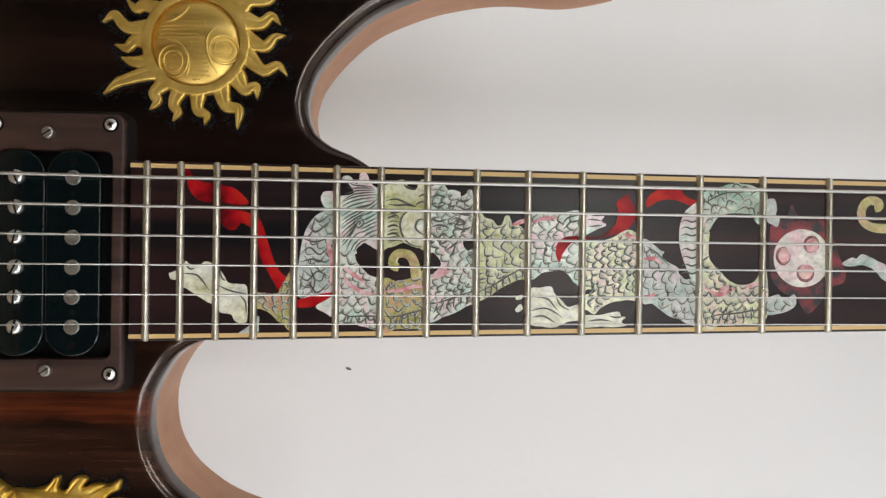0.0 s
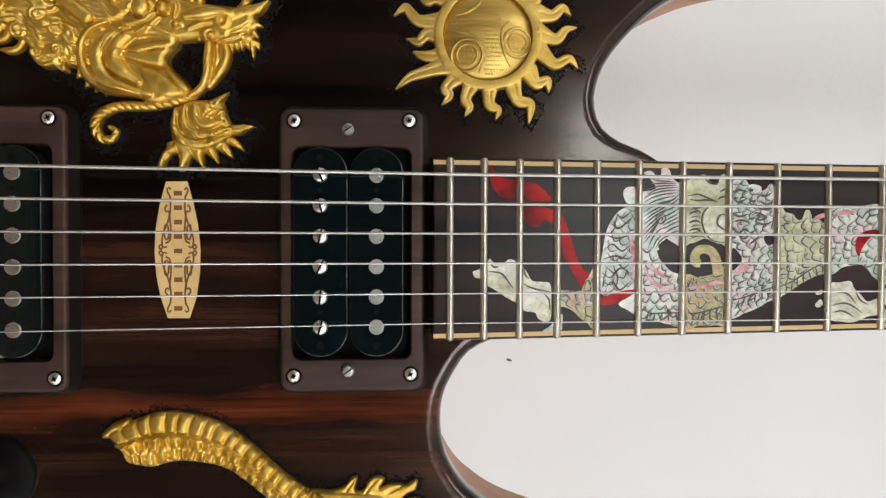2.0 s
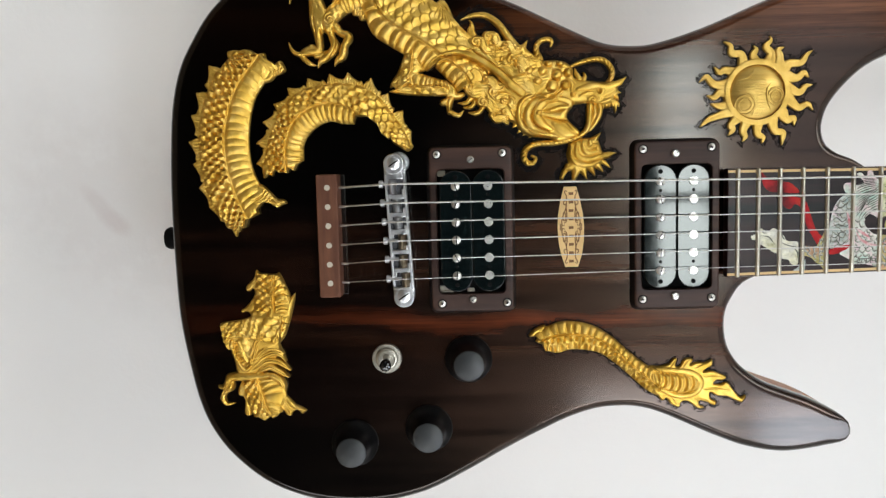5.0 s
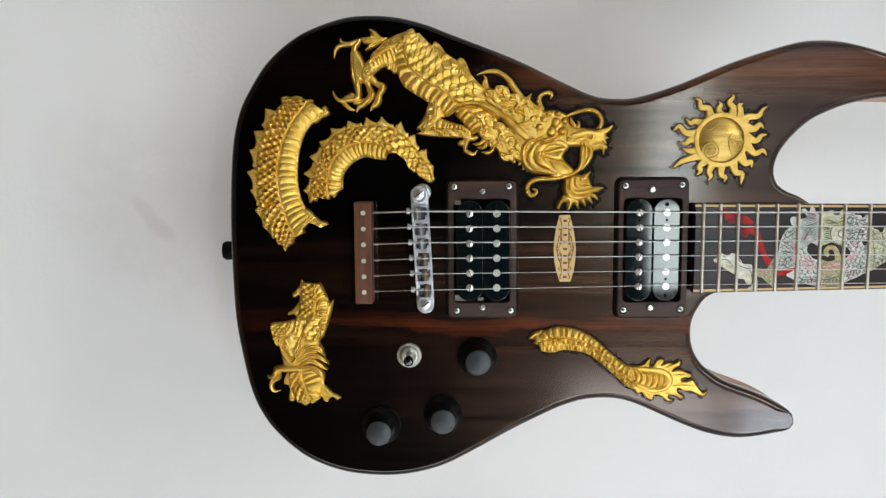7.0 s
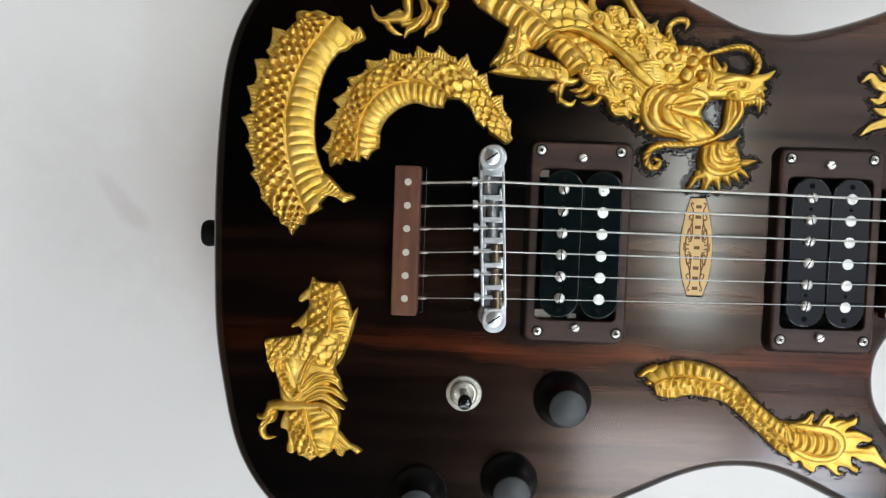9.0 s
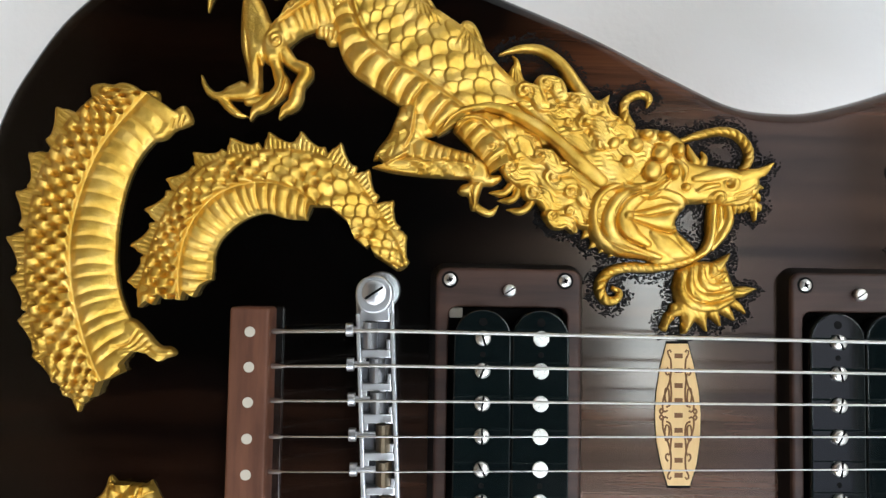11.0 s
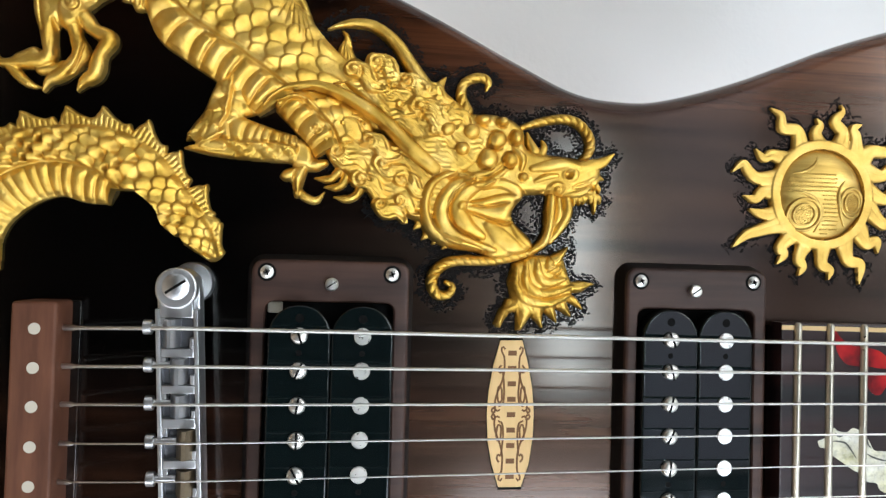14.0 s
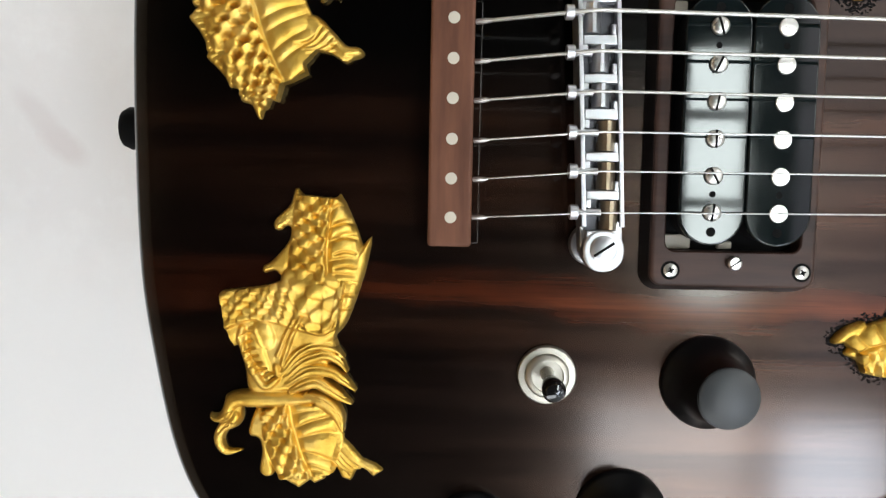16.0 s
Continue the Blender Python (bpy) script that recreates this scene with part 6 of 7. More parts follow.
head.ridge([(85.6, 69.3), (79.1, 66.7), (75.4, 61.5), (77.9, 56.1), (83.5, 52.5)], [1.0, 2.4, 2.9, 2.6, 1.0], 1.9, None, 44)
head.cut([(75.9, 70.7), (69.8, 67.5), (67.7, 60.9), (70.1, 54.2), (76.6, 50.6)], 0.7, 1.5, 44)
head.cut([(82.9, 69.2), (76.4, 66.7), (73.2, 60.8), (75.5, 54.8), (82.6, 51.1)], 0.6, 1.2, 44)
head.ridge([(76.9, 61.3), (82.1, 60.4), (86.9, 59.8), (92.1, 60.2)], [1.3, 1.7, 2.3, 3.3], 1.7, None, 40)
head.ridge([(77.3, 62.1), (83.1, 62.6), (88.2, 63.8), (92.4, 64.3), (96.2, 63.0)], [0.4, 0.9, 1.3, 1.2, 0.5], 1.2, None, 40)
head.cut([(76.6, 60.4), (82.3, 58.7), (86.6, 57.3), (91.1, 56.4), (93.5, 58.8)], 0.5, 1.1, 40)
head.cut([(77.3, 62.1), (83.1, 61.4), (88.3, 62.1), (91.7, 63.1)], 0.4, 0.8, 40)
head.ridge([(84.9, 55.9), (88.8, 52.6), (93.3, 49.6), (96.4, 48.3)], [1.2, 2.6, 2.4, 0.8], 0.9)
head.ridge([(92.5, 57.4), (96.0, 53.4), (99.1, 49.8)], [1.4, 2.4, 1.0], 0.9)
head.ridge([(83.5, 67.0), (87.9, 68.5), (92.4, 67.2), (96.6, 64.6), (101.7, 65.5)], [0.7, 1.5, 1.5, 1.4, 0.8], 1.5, None, 40)
head.ridge([(77.6, 68.8), (82.8, 67.6), (86.5, 69.8), (90.3, 73.0)], [0.5, 1.0, 1.1, 0.5], 1.1)
head.ridge([(75.6, 71.5), (81.0, 70.6), (86.1, 72.5), (89.5, 75.0)], [0.5, 0.9, 1.0, 0.4], 1.0)
for at, rx, ry in (((71.9, 84.0), 2.6, 2.4), ((79.1, 83.5), 2.9, 2.6), ((87.0, 81.4), 3.1, 2.7), ((84.4, 75.8), 3.2, 3.4), ((76.5, 78.3), 2.5, 2.4), ((82.8, 87.4), 2.3, 2.0), ((88.7, 87.3), 2.0, 1.7), ((91.2, 75.7), 2.1, 2.3), ((92.9, 82.3), 1.9, 2.2)):
    head.dome(at, rx * 1.2, ry * 1.2, 0.5).dome(at, rx * 0.92, ry * 0.92, 2.1, 0.4)
    a = np.linspace(1.0, 5.4, 9)
    head.cut(np.stack([at[0] + rx * 1.0 * np.cos(a), at[1] + ry * 1.0 * np.sin(a)], 1), 0.5, 1.4, 30)
head.ridge([(92.2, 79.5), (95.0, 76.2), (94.7, 72.8)], [0.5, 1.3, 0.5], 1.2)
head.dome((95.3, 70.7), 2.2, 2.0, 0.9).dome((95.3, 70.7), 1.1, 1.1, 0.9)
a = np.linspace(0, 2 * math.pi, 14)
eye = (95.3, 70.7)
head.cut(np.stack([eye[0] + 1.7 * np.cos(a), eye[1] + 1.5 * np.sin(a)], 1), 0.4, 0.8, 40)
head.ridge([(98.1, 73.3), (102.6, 74.2), (107.8, 75.4), (112.4, 74.5)], [1.0, 1.8, 1.9, 1.0], 1.4)
head.ridge([(99.2, 69.6), (102.7, 71.1), (105.8, 71.5)], [0.6, 1.0, 0.6], 0.9)
head.ridge([(112.0, 73.9), (116.2, 75.1), (120.1, 76.2), (123.9, 79.1)], [2.2, 2.0, 1.6, 0.3], 1.6, 3.4, 30)
head.dome((110.0, 72.0), 2.6, 2.3, 0.9).pit((109.4, 72.0), 1.5, 1.8)
head.dome((105.8, 67.1), 3.4, 2.6, 0.9).curl((106.2, 67.4), 2.3, -1, 0.6, 0.7)
head.ridge([(102.0, 65.7), (107.6, 64.8), (112.8, 66.3), (117.0, 68.9)], [0.8, 1.4, 1.3, 0.6], 1.2)
head.hair([(110.7, 68.7), (114.5, 70.2), (118.0, 72.4)], [(110.4, 65.6), (114.9, 66.7), (118.1, 67.5)], 4, 0.45, 0.7, 0.2)
for x, y, u, v in ((1150, 348, 1154, 366), (1160, 350, 1164, 364), (1170, 350, 1172, 362), (1180, 346, 1184, 360), (1188, 340, 1193, 378), (1194, 328, 1202, 340)):
    f = (114.9, 65.5)
    a, b = (f[0] + (x - 1170) / 5.95, f[1] - (y - 350) / 5.95), (f[0] + (u - 1170) / 5.95, f[1] - (v - 350) / 5.95)
    head.ridge([a, ((a[0] + b[0]) / 2 + 0.2, (a[1] + b[1]) / 2), b], [1.0, 0.8, 0.15], 1.6, 1.6)
for line in ([(99.2, 79.4), (97.8, 82.1), (97.0, 84.9)], [(101.4, 78.1), (102.4, 80.5), (101.7, 82.6)], [(118.1, 70.5), (119.8, 71.6), (121.6, 71.3)], [(118.5, 65.7), (119.9, 65.4), (120.6, 64.0)]):
    head.ridge(line, [1.6, 1.1, 0.2], 1.6, 1.4)
carving("head", head, "", trunk, True)

# jaw strands
jaw = Relief(90, 116, 40, 68)
jaw.ridge([(104.8, 65.2), (104.5, 60.3), (104.2, 55.8), (102.5, 51.3), (98.7, 48.5)], [1.4, 1.6, 1.4, 1.5, 1.0], 2.4, 1.6, 40)
jaw.ridge([(109.7, 65.3), (110.1, 61.2), (108.4, 57.0), (104.9, 51.7)], [1.5, 1.8, 1.6, 0.8], 2.2, 1.2, 40)
jaw.ridge([(107.2, 64.9), (107.3, 60.1), (105.9, 55.2)], [1.0, 1.3, 0.6], 2.0, 1.0, 30)
carving("jaw", jaw, "", trunk, True)

# beard
beard = Relief(84, 126, 20, 58)
beard.mass([(93.3, 44.6), (98.7, 47.4), (105.1, 47.6), (111.1, 50.5), (109.4, 46.7), (110.5, 42.9), (111.9, 39.5), (119.3, 39.3), (115.1, 36.4), (112.0, 36.0), (115.5, 31.3), (110.6, 33.6), (112.0, 28.8), (107.1, 31.5), (107.5, 27.0), (103.3, 30.4), (103.0, 25.2), (99.5, 28.9), (96.7, 24.6), (95.0, 24.6), (94.9, 30.2), (92.2, 29.5), (90.1, 25.0), (88.0, 26.3), (89.7, 30.8), (93.1, 33.9), (92.0, 39.4)], 3.4, 2.2, False)
for line in ([(94.2, 44.2), (94.3, 37.4), (98.2, 33.7), (104.8, 33.2), (111.8, 36.0)], [(97.3, 45.7), (97.4, 39.2), (101.0, 36.2), (106.5, 36.6), (111.8, 38.5)], [(100.5, 46.4), (101.2, 41.3), (104.1, 39.3), (109.6, 40.5)], [(104.3, 46.9), (105.0, 43.5), (108.9, 43.9)]):
    beard.ridge(line, [0.6, 1.3, 1.4, 1.3, 0.4], 1.3, None, 40)
for a, b in (((92.7, 32.9), (88.9, 25.6)), ((95.5, 31.9), (95.8, 25.1)), ((99.6, 31.3), (103.0, 25.5)), ((103.8, 32.1), (107.5, 27.3)), ((107.3, 33.6), (112.0, 29.1)), ((110.0, 35.3), (115.5, 31.4)), ((111.4, 38.1), (119.1, 39.1))):
    a, b = np.array(a), np.array(b)
    beard.ridge([a, (a + b) / 2 + (0.5, 0.3), b], [1.4, 1.1, 0.2], 1.4, 1.4)
beard.hair([(102.7, 42.7), (106.1, 44.5), (109.6, 48.0)], [(106.2, 40.7), (108.2, 42.5), (109.6, 44.6)], 3, 0.4, 0.7, 0.2)
beard.comb(-0.9, 1.3, 0.3)
carving("beard", beard, "", trunk, True)

# twisted whiskers
whisker = Relief(64, 116, 28, 58)
whisker.rope([(103.0, 51.0), (98.7, 48.5), (92.6, 46.6), (85.7, 45.4), (77.0, 45.2), (72.2, 43.7), (69.5, 40.9), (69.1, 37.5), (71.0, 34.8), (74.1, 34.9), (75.4, 37.3), (73.3, 38.6)], [0.9, 1.5, 1.6, 1.6, 1.6, 1.6, 1.6, 1.7, 1.8, 1.6, 1.2, 0.7], 2.4, 0.9, 2.4, 90)
carving("whisker", whisker, "", trunk, True)
whisker = Relief(90, 124, 70, 96)
whisker.rope([(95.1, 86.1), (100.4, 88.0), (107.8, 89.5), (113.1, 88.3), (116.7, 84.1), (116.6, 79.5), (113.9, 76.3)], [0.8, 1.3, 1.4, 1.5, 1.5, 1.5, 1.0], 2.4, 0.8, 2.5, 60)
carving("whisker", whisker, "", trunk, True)

# punched black ground round the carving
GRID = 0.5


def cells(marks):
    taken = np.zeros((900, 700), bool)
    taken[((marks[:, 0] + 140) / GRID).astype(int), ((marks[:, 1] + 170) / GRID).astype(int)] = True
    return taken


def grown(a, n):
    for _ in range(n):
        b = a.copy()
        b[1:] |= a[:-1]
        b[:-1] |= a[1:]
        b[:, 1:] |= a[:, :-1]
        b[:, :-1] |= a[:, 1:]
        a = b
    return a


# a thin rim round tail and sun, a broad one round the head
tail_cells, other_cells = cells(carvings[0]), cells(np.concatenate(carvings[2:]))
sun_cells = cells(carvings[1])
near, wide = grown(tail_cells | sun_cells, 1) | grown(other_cells, 4), grown(tail_cells, 4) | grown(sun_cells, 5) | grown(other_cells, 7)
dots = []
rng = np.random.RandomState(5)
spots = np.argwhere(wide)
for a, b in spots[rng.permutation(len(spots))]:
    close = near[a, b]
    if rng.rand() > (0.97 if close else 0.5):
        continue
    x, y = (a + rng.rand()) * GRID - 140, (b + rng.rand()) * GRID - 170
    if noise.noise(Vector((x * 0.25, y * 0.25, 0))) < (-0.6 if close else -0.1):
        continue
    dots.append((x, y, rng.uniform(0.24, 0.48), rng.uniform(0, 6.3)))
g = Geo()
hexa = np.arange(6) * math.pi / 3
verts, faces = [], []
for k, (x, y, r, a) in enumerate(dots):
    ring = np.stack([x + r * np.cos(hexa + a), y + r * 0.8 * np.sin(hexa + a), np.full(6, 45.02)], 1)
    verts.append(np.concatenate([ring, [[x, y, 45.16]]]))
    faces += [[7 * k + j, 7 * k + (j + 1) % 6, 7 * k + 6] for j in range(6)]
g.add(np.concatenate(verts), faces)
tagged(part("stippled_ground", g, STIPPLE, guitar, "black punched stipple round the carving", 0), kind="stuff")


# ---- pearl inlay of the fretboard ----
def stroke(g, pts, w, z):
    """A thin flat line."""
    d = np.gradient(pts, axis=0)
    n = np.stack([-d[:, 1], d[:, 0]], 1) / (np.linalg.norm(d, axis=1)[:, None] + 1e-9)
    w = w * np.sin(np.linspace(0.25, math.pi - 0.25, len(pts)))[:, None]
    g.sheet(np.stack([flat(pts + n * w, z), flat(pts - n * w, z)], 1))


def engrave(p, z, way, size):
    """Scale arcs cut into a pearl piece, with grey shading beside them."""
    g, soft, rng = Geo(), Geo(), np.random.RandomState(int(abs(p[0, 0] * 10)))
    c, s = math.cos(radians(way)), math.sin(radians(way))
    mid, far = p.mean(0), np.abs(p - p.mean(0)).max() + 4
    turn = np.array([[c, s], [-s, c]])
    t = np.linspace(-1.1, 1.1, 8)
    for a in range(int(-far / size), int(far / size) + 1):
        for b in range(int(-far / size / 0.8), int(far / size / 0.8) + 1):
            at = np.array([a * size + 0.5 * size * (b % 2), b * size * 0.8]) + rng.uniform(-0.16, 0.16, 2) * size
            q = 0.5 * math.sin(at[0] * 0.3 + at[1] * 0.2) + rng.uniform(-0.3, 0.3)
            bend = np.array([[math.cos(q), math.sin(q)], [-math.sin(q), math.cos(q)]])
            skew = rng.uniform(-0.3, 0.3)
            arc = (at + np.stack([size * (0.62 * (1 - np.abs(t / 1.1) ** 1.4) + skew * t / 1.1), 0.6 * size * t / 1.1], 1) @ bend) @ turn + mid
            ok = inside(p, arc)
            if ok.sum() > 4:
                stroke(soft, arc[ok] + (0.25, 0.2), rng.uniform(0.4, 0.65), z - 0.008)
                stroke(g, arc[ok], rng.uniform(0.1, 0.3), z)
            for w in rng.uniform(-0.25, 0.25, 2):
                tick = (at + np.stack([np.linspace(0.0, 0.5, 4) * size, w * size + 0.08 * size * t[:4]], 1) @ bend) @ turn + mid
                if inside(p, tick).all() and rng.rand() < 0.5:
                    stroke(soft if w > 0 else g, tick, rng.uniform(0.14, 0.3), z - (0.008 if w > 0 else 0))
    if soft.n:
        tagged(part("engraving", soft, SHADED, board, "grey shading cut into the pearl", 0), kind="stuff")
    if g.n:
        tagged(part("engraving", g, ENGRAVED, board, "dark engraved lines in the pearl", 0), kind="stuff")


laid = []


def piece_of(name, p, mat, label, lift, way, size):
    laid.append(name)
    lift += 0.003 * len(laid)
    area = 0.5 * np.sum(p[:, 0] * np.roll(p[:, 1], -1) - p[:, 1] * np.roll(p[:, 0], -1))
    if area < 0:
        p = p[::-1]
    ob = part(name, Geo().prism(p, 54.2, 54.46 + lift), mat, board, label, 30)
    if size:
        engrave(p, 54.46 + lift + 0.02, way, size)
    return ob


def inlay(name, outline, mat, label, lift=0.0, way=200, size=0):
    return piece_of(name, spline(outline, max(24, len(outline) * 6), True), mat, label, lift, way, size)


red = "red inlaid ribbon"
inlay("ribbon_inlay", [(194.2, 27.0), (196.1, 24.7), (199.2, 22.5), (202.6, 21.9), (206.0, 21.4), (209.7, 20.5), (212.6, 18.1), (214.3, 15.5), (209.8, 15.2), (206.0, 15.7), (202.3, 15.8), (198.5, 16.4), (196.1, 18.6), (194.7, 21.6)], RED, red)
inlay("ribbon_inlay", [(204.5, 13.2), (209.1, 13.5), (212.8, 13.1), (215.7, 11.9), (218.0, 10.4), (219.3, 7.5), (220.5, 3.7), (221.7, -0.1), (223.2, -4.0), (225.2, -7.0), (227.0, -8.7), (225.7, -11.0), (224.3, -12.5), (222.5, -9.7), (220.2, -5.7), (218.3, -2.1), (217.5, 2.5), (217.1, 6.3), (214.6, 8.0), (212.1, 9.3), (210.3, 7.2), (208.4, 6.9), (206.5, 8.1), (205.3, 10.4)], RED, red)
inlay("ribbon_inlay", [(229.5, -16.3), (233.6, -14.6), (237.4, -13.6), (241.8, -13.1), (239.7, -15.5), (236.7, -17.3), (233.7, -18.0), (230.8, -18.0)], RED, red, 0.02)
inlay("ribbon_inlay", [(315.1, 1.7), (315.8, 4.0), (318.5, 6.0), (323.1, 6.4), (328.5, 6.1), (332.3, 8.0), (335.0, 10.4), (336.0, 14.2), (335.3, 17.6), (337.6, 19.6), (339.1, 20.7), (339.9, 18.8), (341.5, 16.2), (341.9, 12.7), (340.0, 9.7), (337.0, 7.7), (331.6, 6.1), (326.2, 5.3), (321.6, 4.5), (319.3, 2.9), (317.4, 0.2), (316.4, -2.4), (315.3, -0.5)], RED, red, 0.13)
inlay("ribbon_inlay", [(345.5, 18.5), (346.9, 20.5), (349.2, 22.0), (353.1, 22.7), (357.0, 22.3), (358.2, 20.6), (361.0, 19.1), (364.0, 18.7), (364.0, 16.5), (360.2, 17.0), (357.1, 18.3), (353.2, 19.0), (349.3, 18.2), (345.8, 16.2)], RED, red)
inlay("red_stain_inlay", [(388.0, 10.0), (390.6, 13.0), (393.8, 13.9), (395.3, 17.9), (397.1, 14.7), (400.2, 12.5), (405.0, 14.2), (407.4, 11.1), (409.1, 8.0), (411.2, 2.5), (414.2, -5.3), (413.3, -8.4), (409.3, -10.0), (407.9, -13.2), (405.3, -15.6), (401.5, -18.9), (398.9, -16.4), (397.2, -13.3), (394.0, -12.5), (390.8, -10.2), (388.1, -4.8)], RED_STAIN, "dark red mottled stain round the pearl disc")
pearl_label = "engraved mother-of-pearl inlay"
# paw by the last frets
inlay("pearl_inlay", [(189.1, -7.3), (190.2, -6.9), (193.1, -5.4), (194.4, -3.2), (195.7, -4.2), (198.7, -4.6), (200.6, -3.4), (202.5, -3.8), (205.1, -5.7), (206.7, -7.9), (208.2, -10.2), (211.6, -10.6), (214.0, -11.3), (214.4, -17.0), (214.2, -22.4), (212.5, -23.5), (210.2, -22.4), (209.1, -20.5), (205.7, -19.8), (203.8, -17.5), (201.5, -16.5), (198.9, -14.9), (196.6, -13.4), (194.3, -12.0), (192.5, -11.5), (192.1, -9.6), (189.8, -9.2)], PEARL_PALE, pearl_label)
inlay("pearl_inlay", [(217.3, -13.2), (220.7, -13.5), (223.7, -13.9), (224.6, -12.2), (226.3, -9.3), (228.2, -7.3), (228.4, -24.7), (225.8, -23.5), (223.8, -22.3), (221.5, -20.0), (219.3, -18.9), (217.4, -18.5), (215.9, -18.6), (215.8, -13.0)], PEARL_OLIVE, pearl_label, 0.0, 150, 3.0)
inlay("pearl_inlay", [(214.4, -24.5), (216.6, -21.6), (218.1, -21.0), (218.0, -23.9), (217.5, -26.3), (213.7, -26.5), (211.6, -26.4)], PEARL_GREY, pearl_label)
# coil of the body beside the mane
inlay("pearl_inlay", [(242.8, 14.1), (238.6, 13.5), (235.6, 11.5), (233.4, 8.4), (231.9, 4.6), (231.0, -0.8), (230.4, -5.4), (230.3, -10.8), (231.0, -14.8), (234.4, -14.4), (238.2, -13.4), (241.8, -12.7), (243.1, -9.1)], PEARL_GREY, pearl_label, 0.0, 262, 3.6)
inlay("pearl_inlay", [(238.6, 15.0), (237.6, 17.7), (238.4, 19.6), (240.5, 20.0), (242.8, 19.3), (242.8, 14.1), (240.2, 14.4)], PEARL, pearl_label, 0.01)
inlay("pearl_inlay", [(236.3, -17.8), (239.7, -15.5), (243.4, -13.7), (243.5, -19.5), (241.5, -21.0), (239.6, -19.9)], PEARL, pearl_label, 0.01)
inlay("pearl_inlay", [(243.0, 0.2), (248.2, 0.1), (249.4, -2.8), (251.2, -5.0), (253.5, -7.2), (256.1, -8.1), (258.0, -8.4), (258.2, -24.1), (253.7, -24.5), (249.2, -23.5), (246.6, -22.6), (243.2, -21.5)], PEARL, pearl_label, 0.01, 240, 3.2)
# mane
inlay("pearl_inlay", [(244.3, 24.3), (245.1, 25.0), (246.8, 25.1), (248.1, 23.8), (249.0, 22.3), (250.0, 23.9), (250.1, 25.7), (251.3, 26.2), (252.5, 25.8), (253.9, 22.8), (255.9, 21.3), (257.7, 21.0), (257.9, 2.2), (253.4, 2.5), (251.9, 3.3), (249.2, 1.1), (249.6, -0.2), (247.1, -0.5), (245.4, 0.2), (243.0, 1.3), (242.8, 16.6), (246.9, 18.9), (248.4, 19.7), (246.3, 22.7)], PEARL, pearl_label, 0.015)
# brow and snout
inlay("pearl_inlay", [(257.7, 19.9), (259.5, 22.7), (261.4, 23.4), (264.4, 24.2), (265.5, 22.8), (266.8, 21.1), (268.8, 21.5), (269.7, 23.8), (271.5, 24.3), (272.7, 21.6), (272.9, 2.2), (269.9, 1.7), (267.7, 2.2), (264.6, 3.4), (261.6, 2.2), (259.6, 1.8), (257.9, 2.4)], PEARL_GREEN, pearl_label)
inlay("pearl_inlay", [(270.5, 13.9), (266.9, 14.0), (264.7, 12.4), (263.7, 9.4), (264.6, 5.7), (267.3, 3.0), (270.8, 2.3), (271.7, 5.8), (269.6, 7.2), (268.6, 8.7), (269.5, 10.7), (271.6, 11.2)], PEARL_PALE, pearl_label, 0.03)
inlay("pearl_inlay", [(269.1, 8.7), (269.8, 10.3), (271.3, 10.6), (271.9, 8.8), (271.0, 7.4), (269.7, 7.5)], PEARL, pearl_label, 0.03)
# jaw and the coil under it
inlay("pearl_inlay", [(272.7, 20.8), (273.6, 22.1), (275.7, 23.1), (278.0, 22.5), (279.1, 20.9), (280.6, 21.1), (283.2, 20.3), (283.2, 19.0), (284.8, 19.5), (285.9, 20.7), (287.2, 20.5), (287.8, 13.5), (287.6, 5.8), (284.8, 5.0), (284.3, 2.9), (285.9, 1.0), (287.8, 0.5), (288.5, -14.4), (285.2, -17.5), (281.1, -19.8), (277.7, -21.0), (275.5, -22.2), (273.2, -21.6), (273.1, -8.5), (274.9, -6.6), (277.0, -3.8), (276.4, -1.7), (274.5, 0.4), (272.9, 1.6)], PEARL, pearl_label, 0.01, 190, 3.0)
part("pearl_inlay", Geo().tube(flat(spline([(263.2, -4.7), (261.7, -4.3), (261.3, -2.5), (262.4, -0.5), (264.7, 0.0), (266.9, -0.9), (268.3, -3.5), (269.1, -7.8)], 34), 54.5), [1.3, 1.6, 1.5, 1.4, 1.5, 1.6, 1.7, 1.8], 10, 0.1), PEARL_OLIVE, board, pearl_label)
inlay("pearl_inlay", [(258.0, -9.1), (262.5, -9.2), (267.0, -8.2), (269.6, -6.9), (273.0, -5.5), (273.2, -24.2), (268.7, -24.8), (262.7, -24.9), (258.2, -25.4)], PEARL_OLIVE, pearl_label, 0.0, 265, 3.4)
# neck of the coil
inlay("pearl_inlay", [(288.7, 12.3), (291.7, 11.9), (294.0, 11.3), (295.6, 9.5), (297.1, 9.9), (298.2, 12.8), (299.7, 12.5), (300.1, 9.9), (302.4, 9.9), (304.4, 8.4), (306.3, 9.2), (306.4, -6.0), (301.9, -8.7), (297.3, -11.0), (292.8, -14.1), (289.8, -15.6), (289.0, -15.2)], PEARL_GREEN, pearl_label, 0.0, 215, 3.4)
inlay("pearl_inlay", [(306.1, 12.1), (310.7, 13.5), (314.5, 13.4), (316.8, 13.9), (321.4, 14.9), (323.0, 14.5), (324.5, 13.6), (324.8, -8.8), (321.7, -9.3), (319.5, -6.6), (317.4, -5.1), (314.0, -5.4), (310.9, -5.9), (306.3, -7.2)], PEARL, pearl_label, 0.0, 200, 3.4)
inlay("pearl_inlay", [(324.4, 13.0), (328.8, 13.0), (331.3, 13.0), (330.3, 11.4), (332.1, 10.1), (329.2, 8.8), (326.1, 7.2), (324.5, 6.9)], PEARL, pearl_label, 0.02)
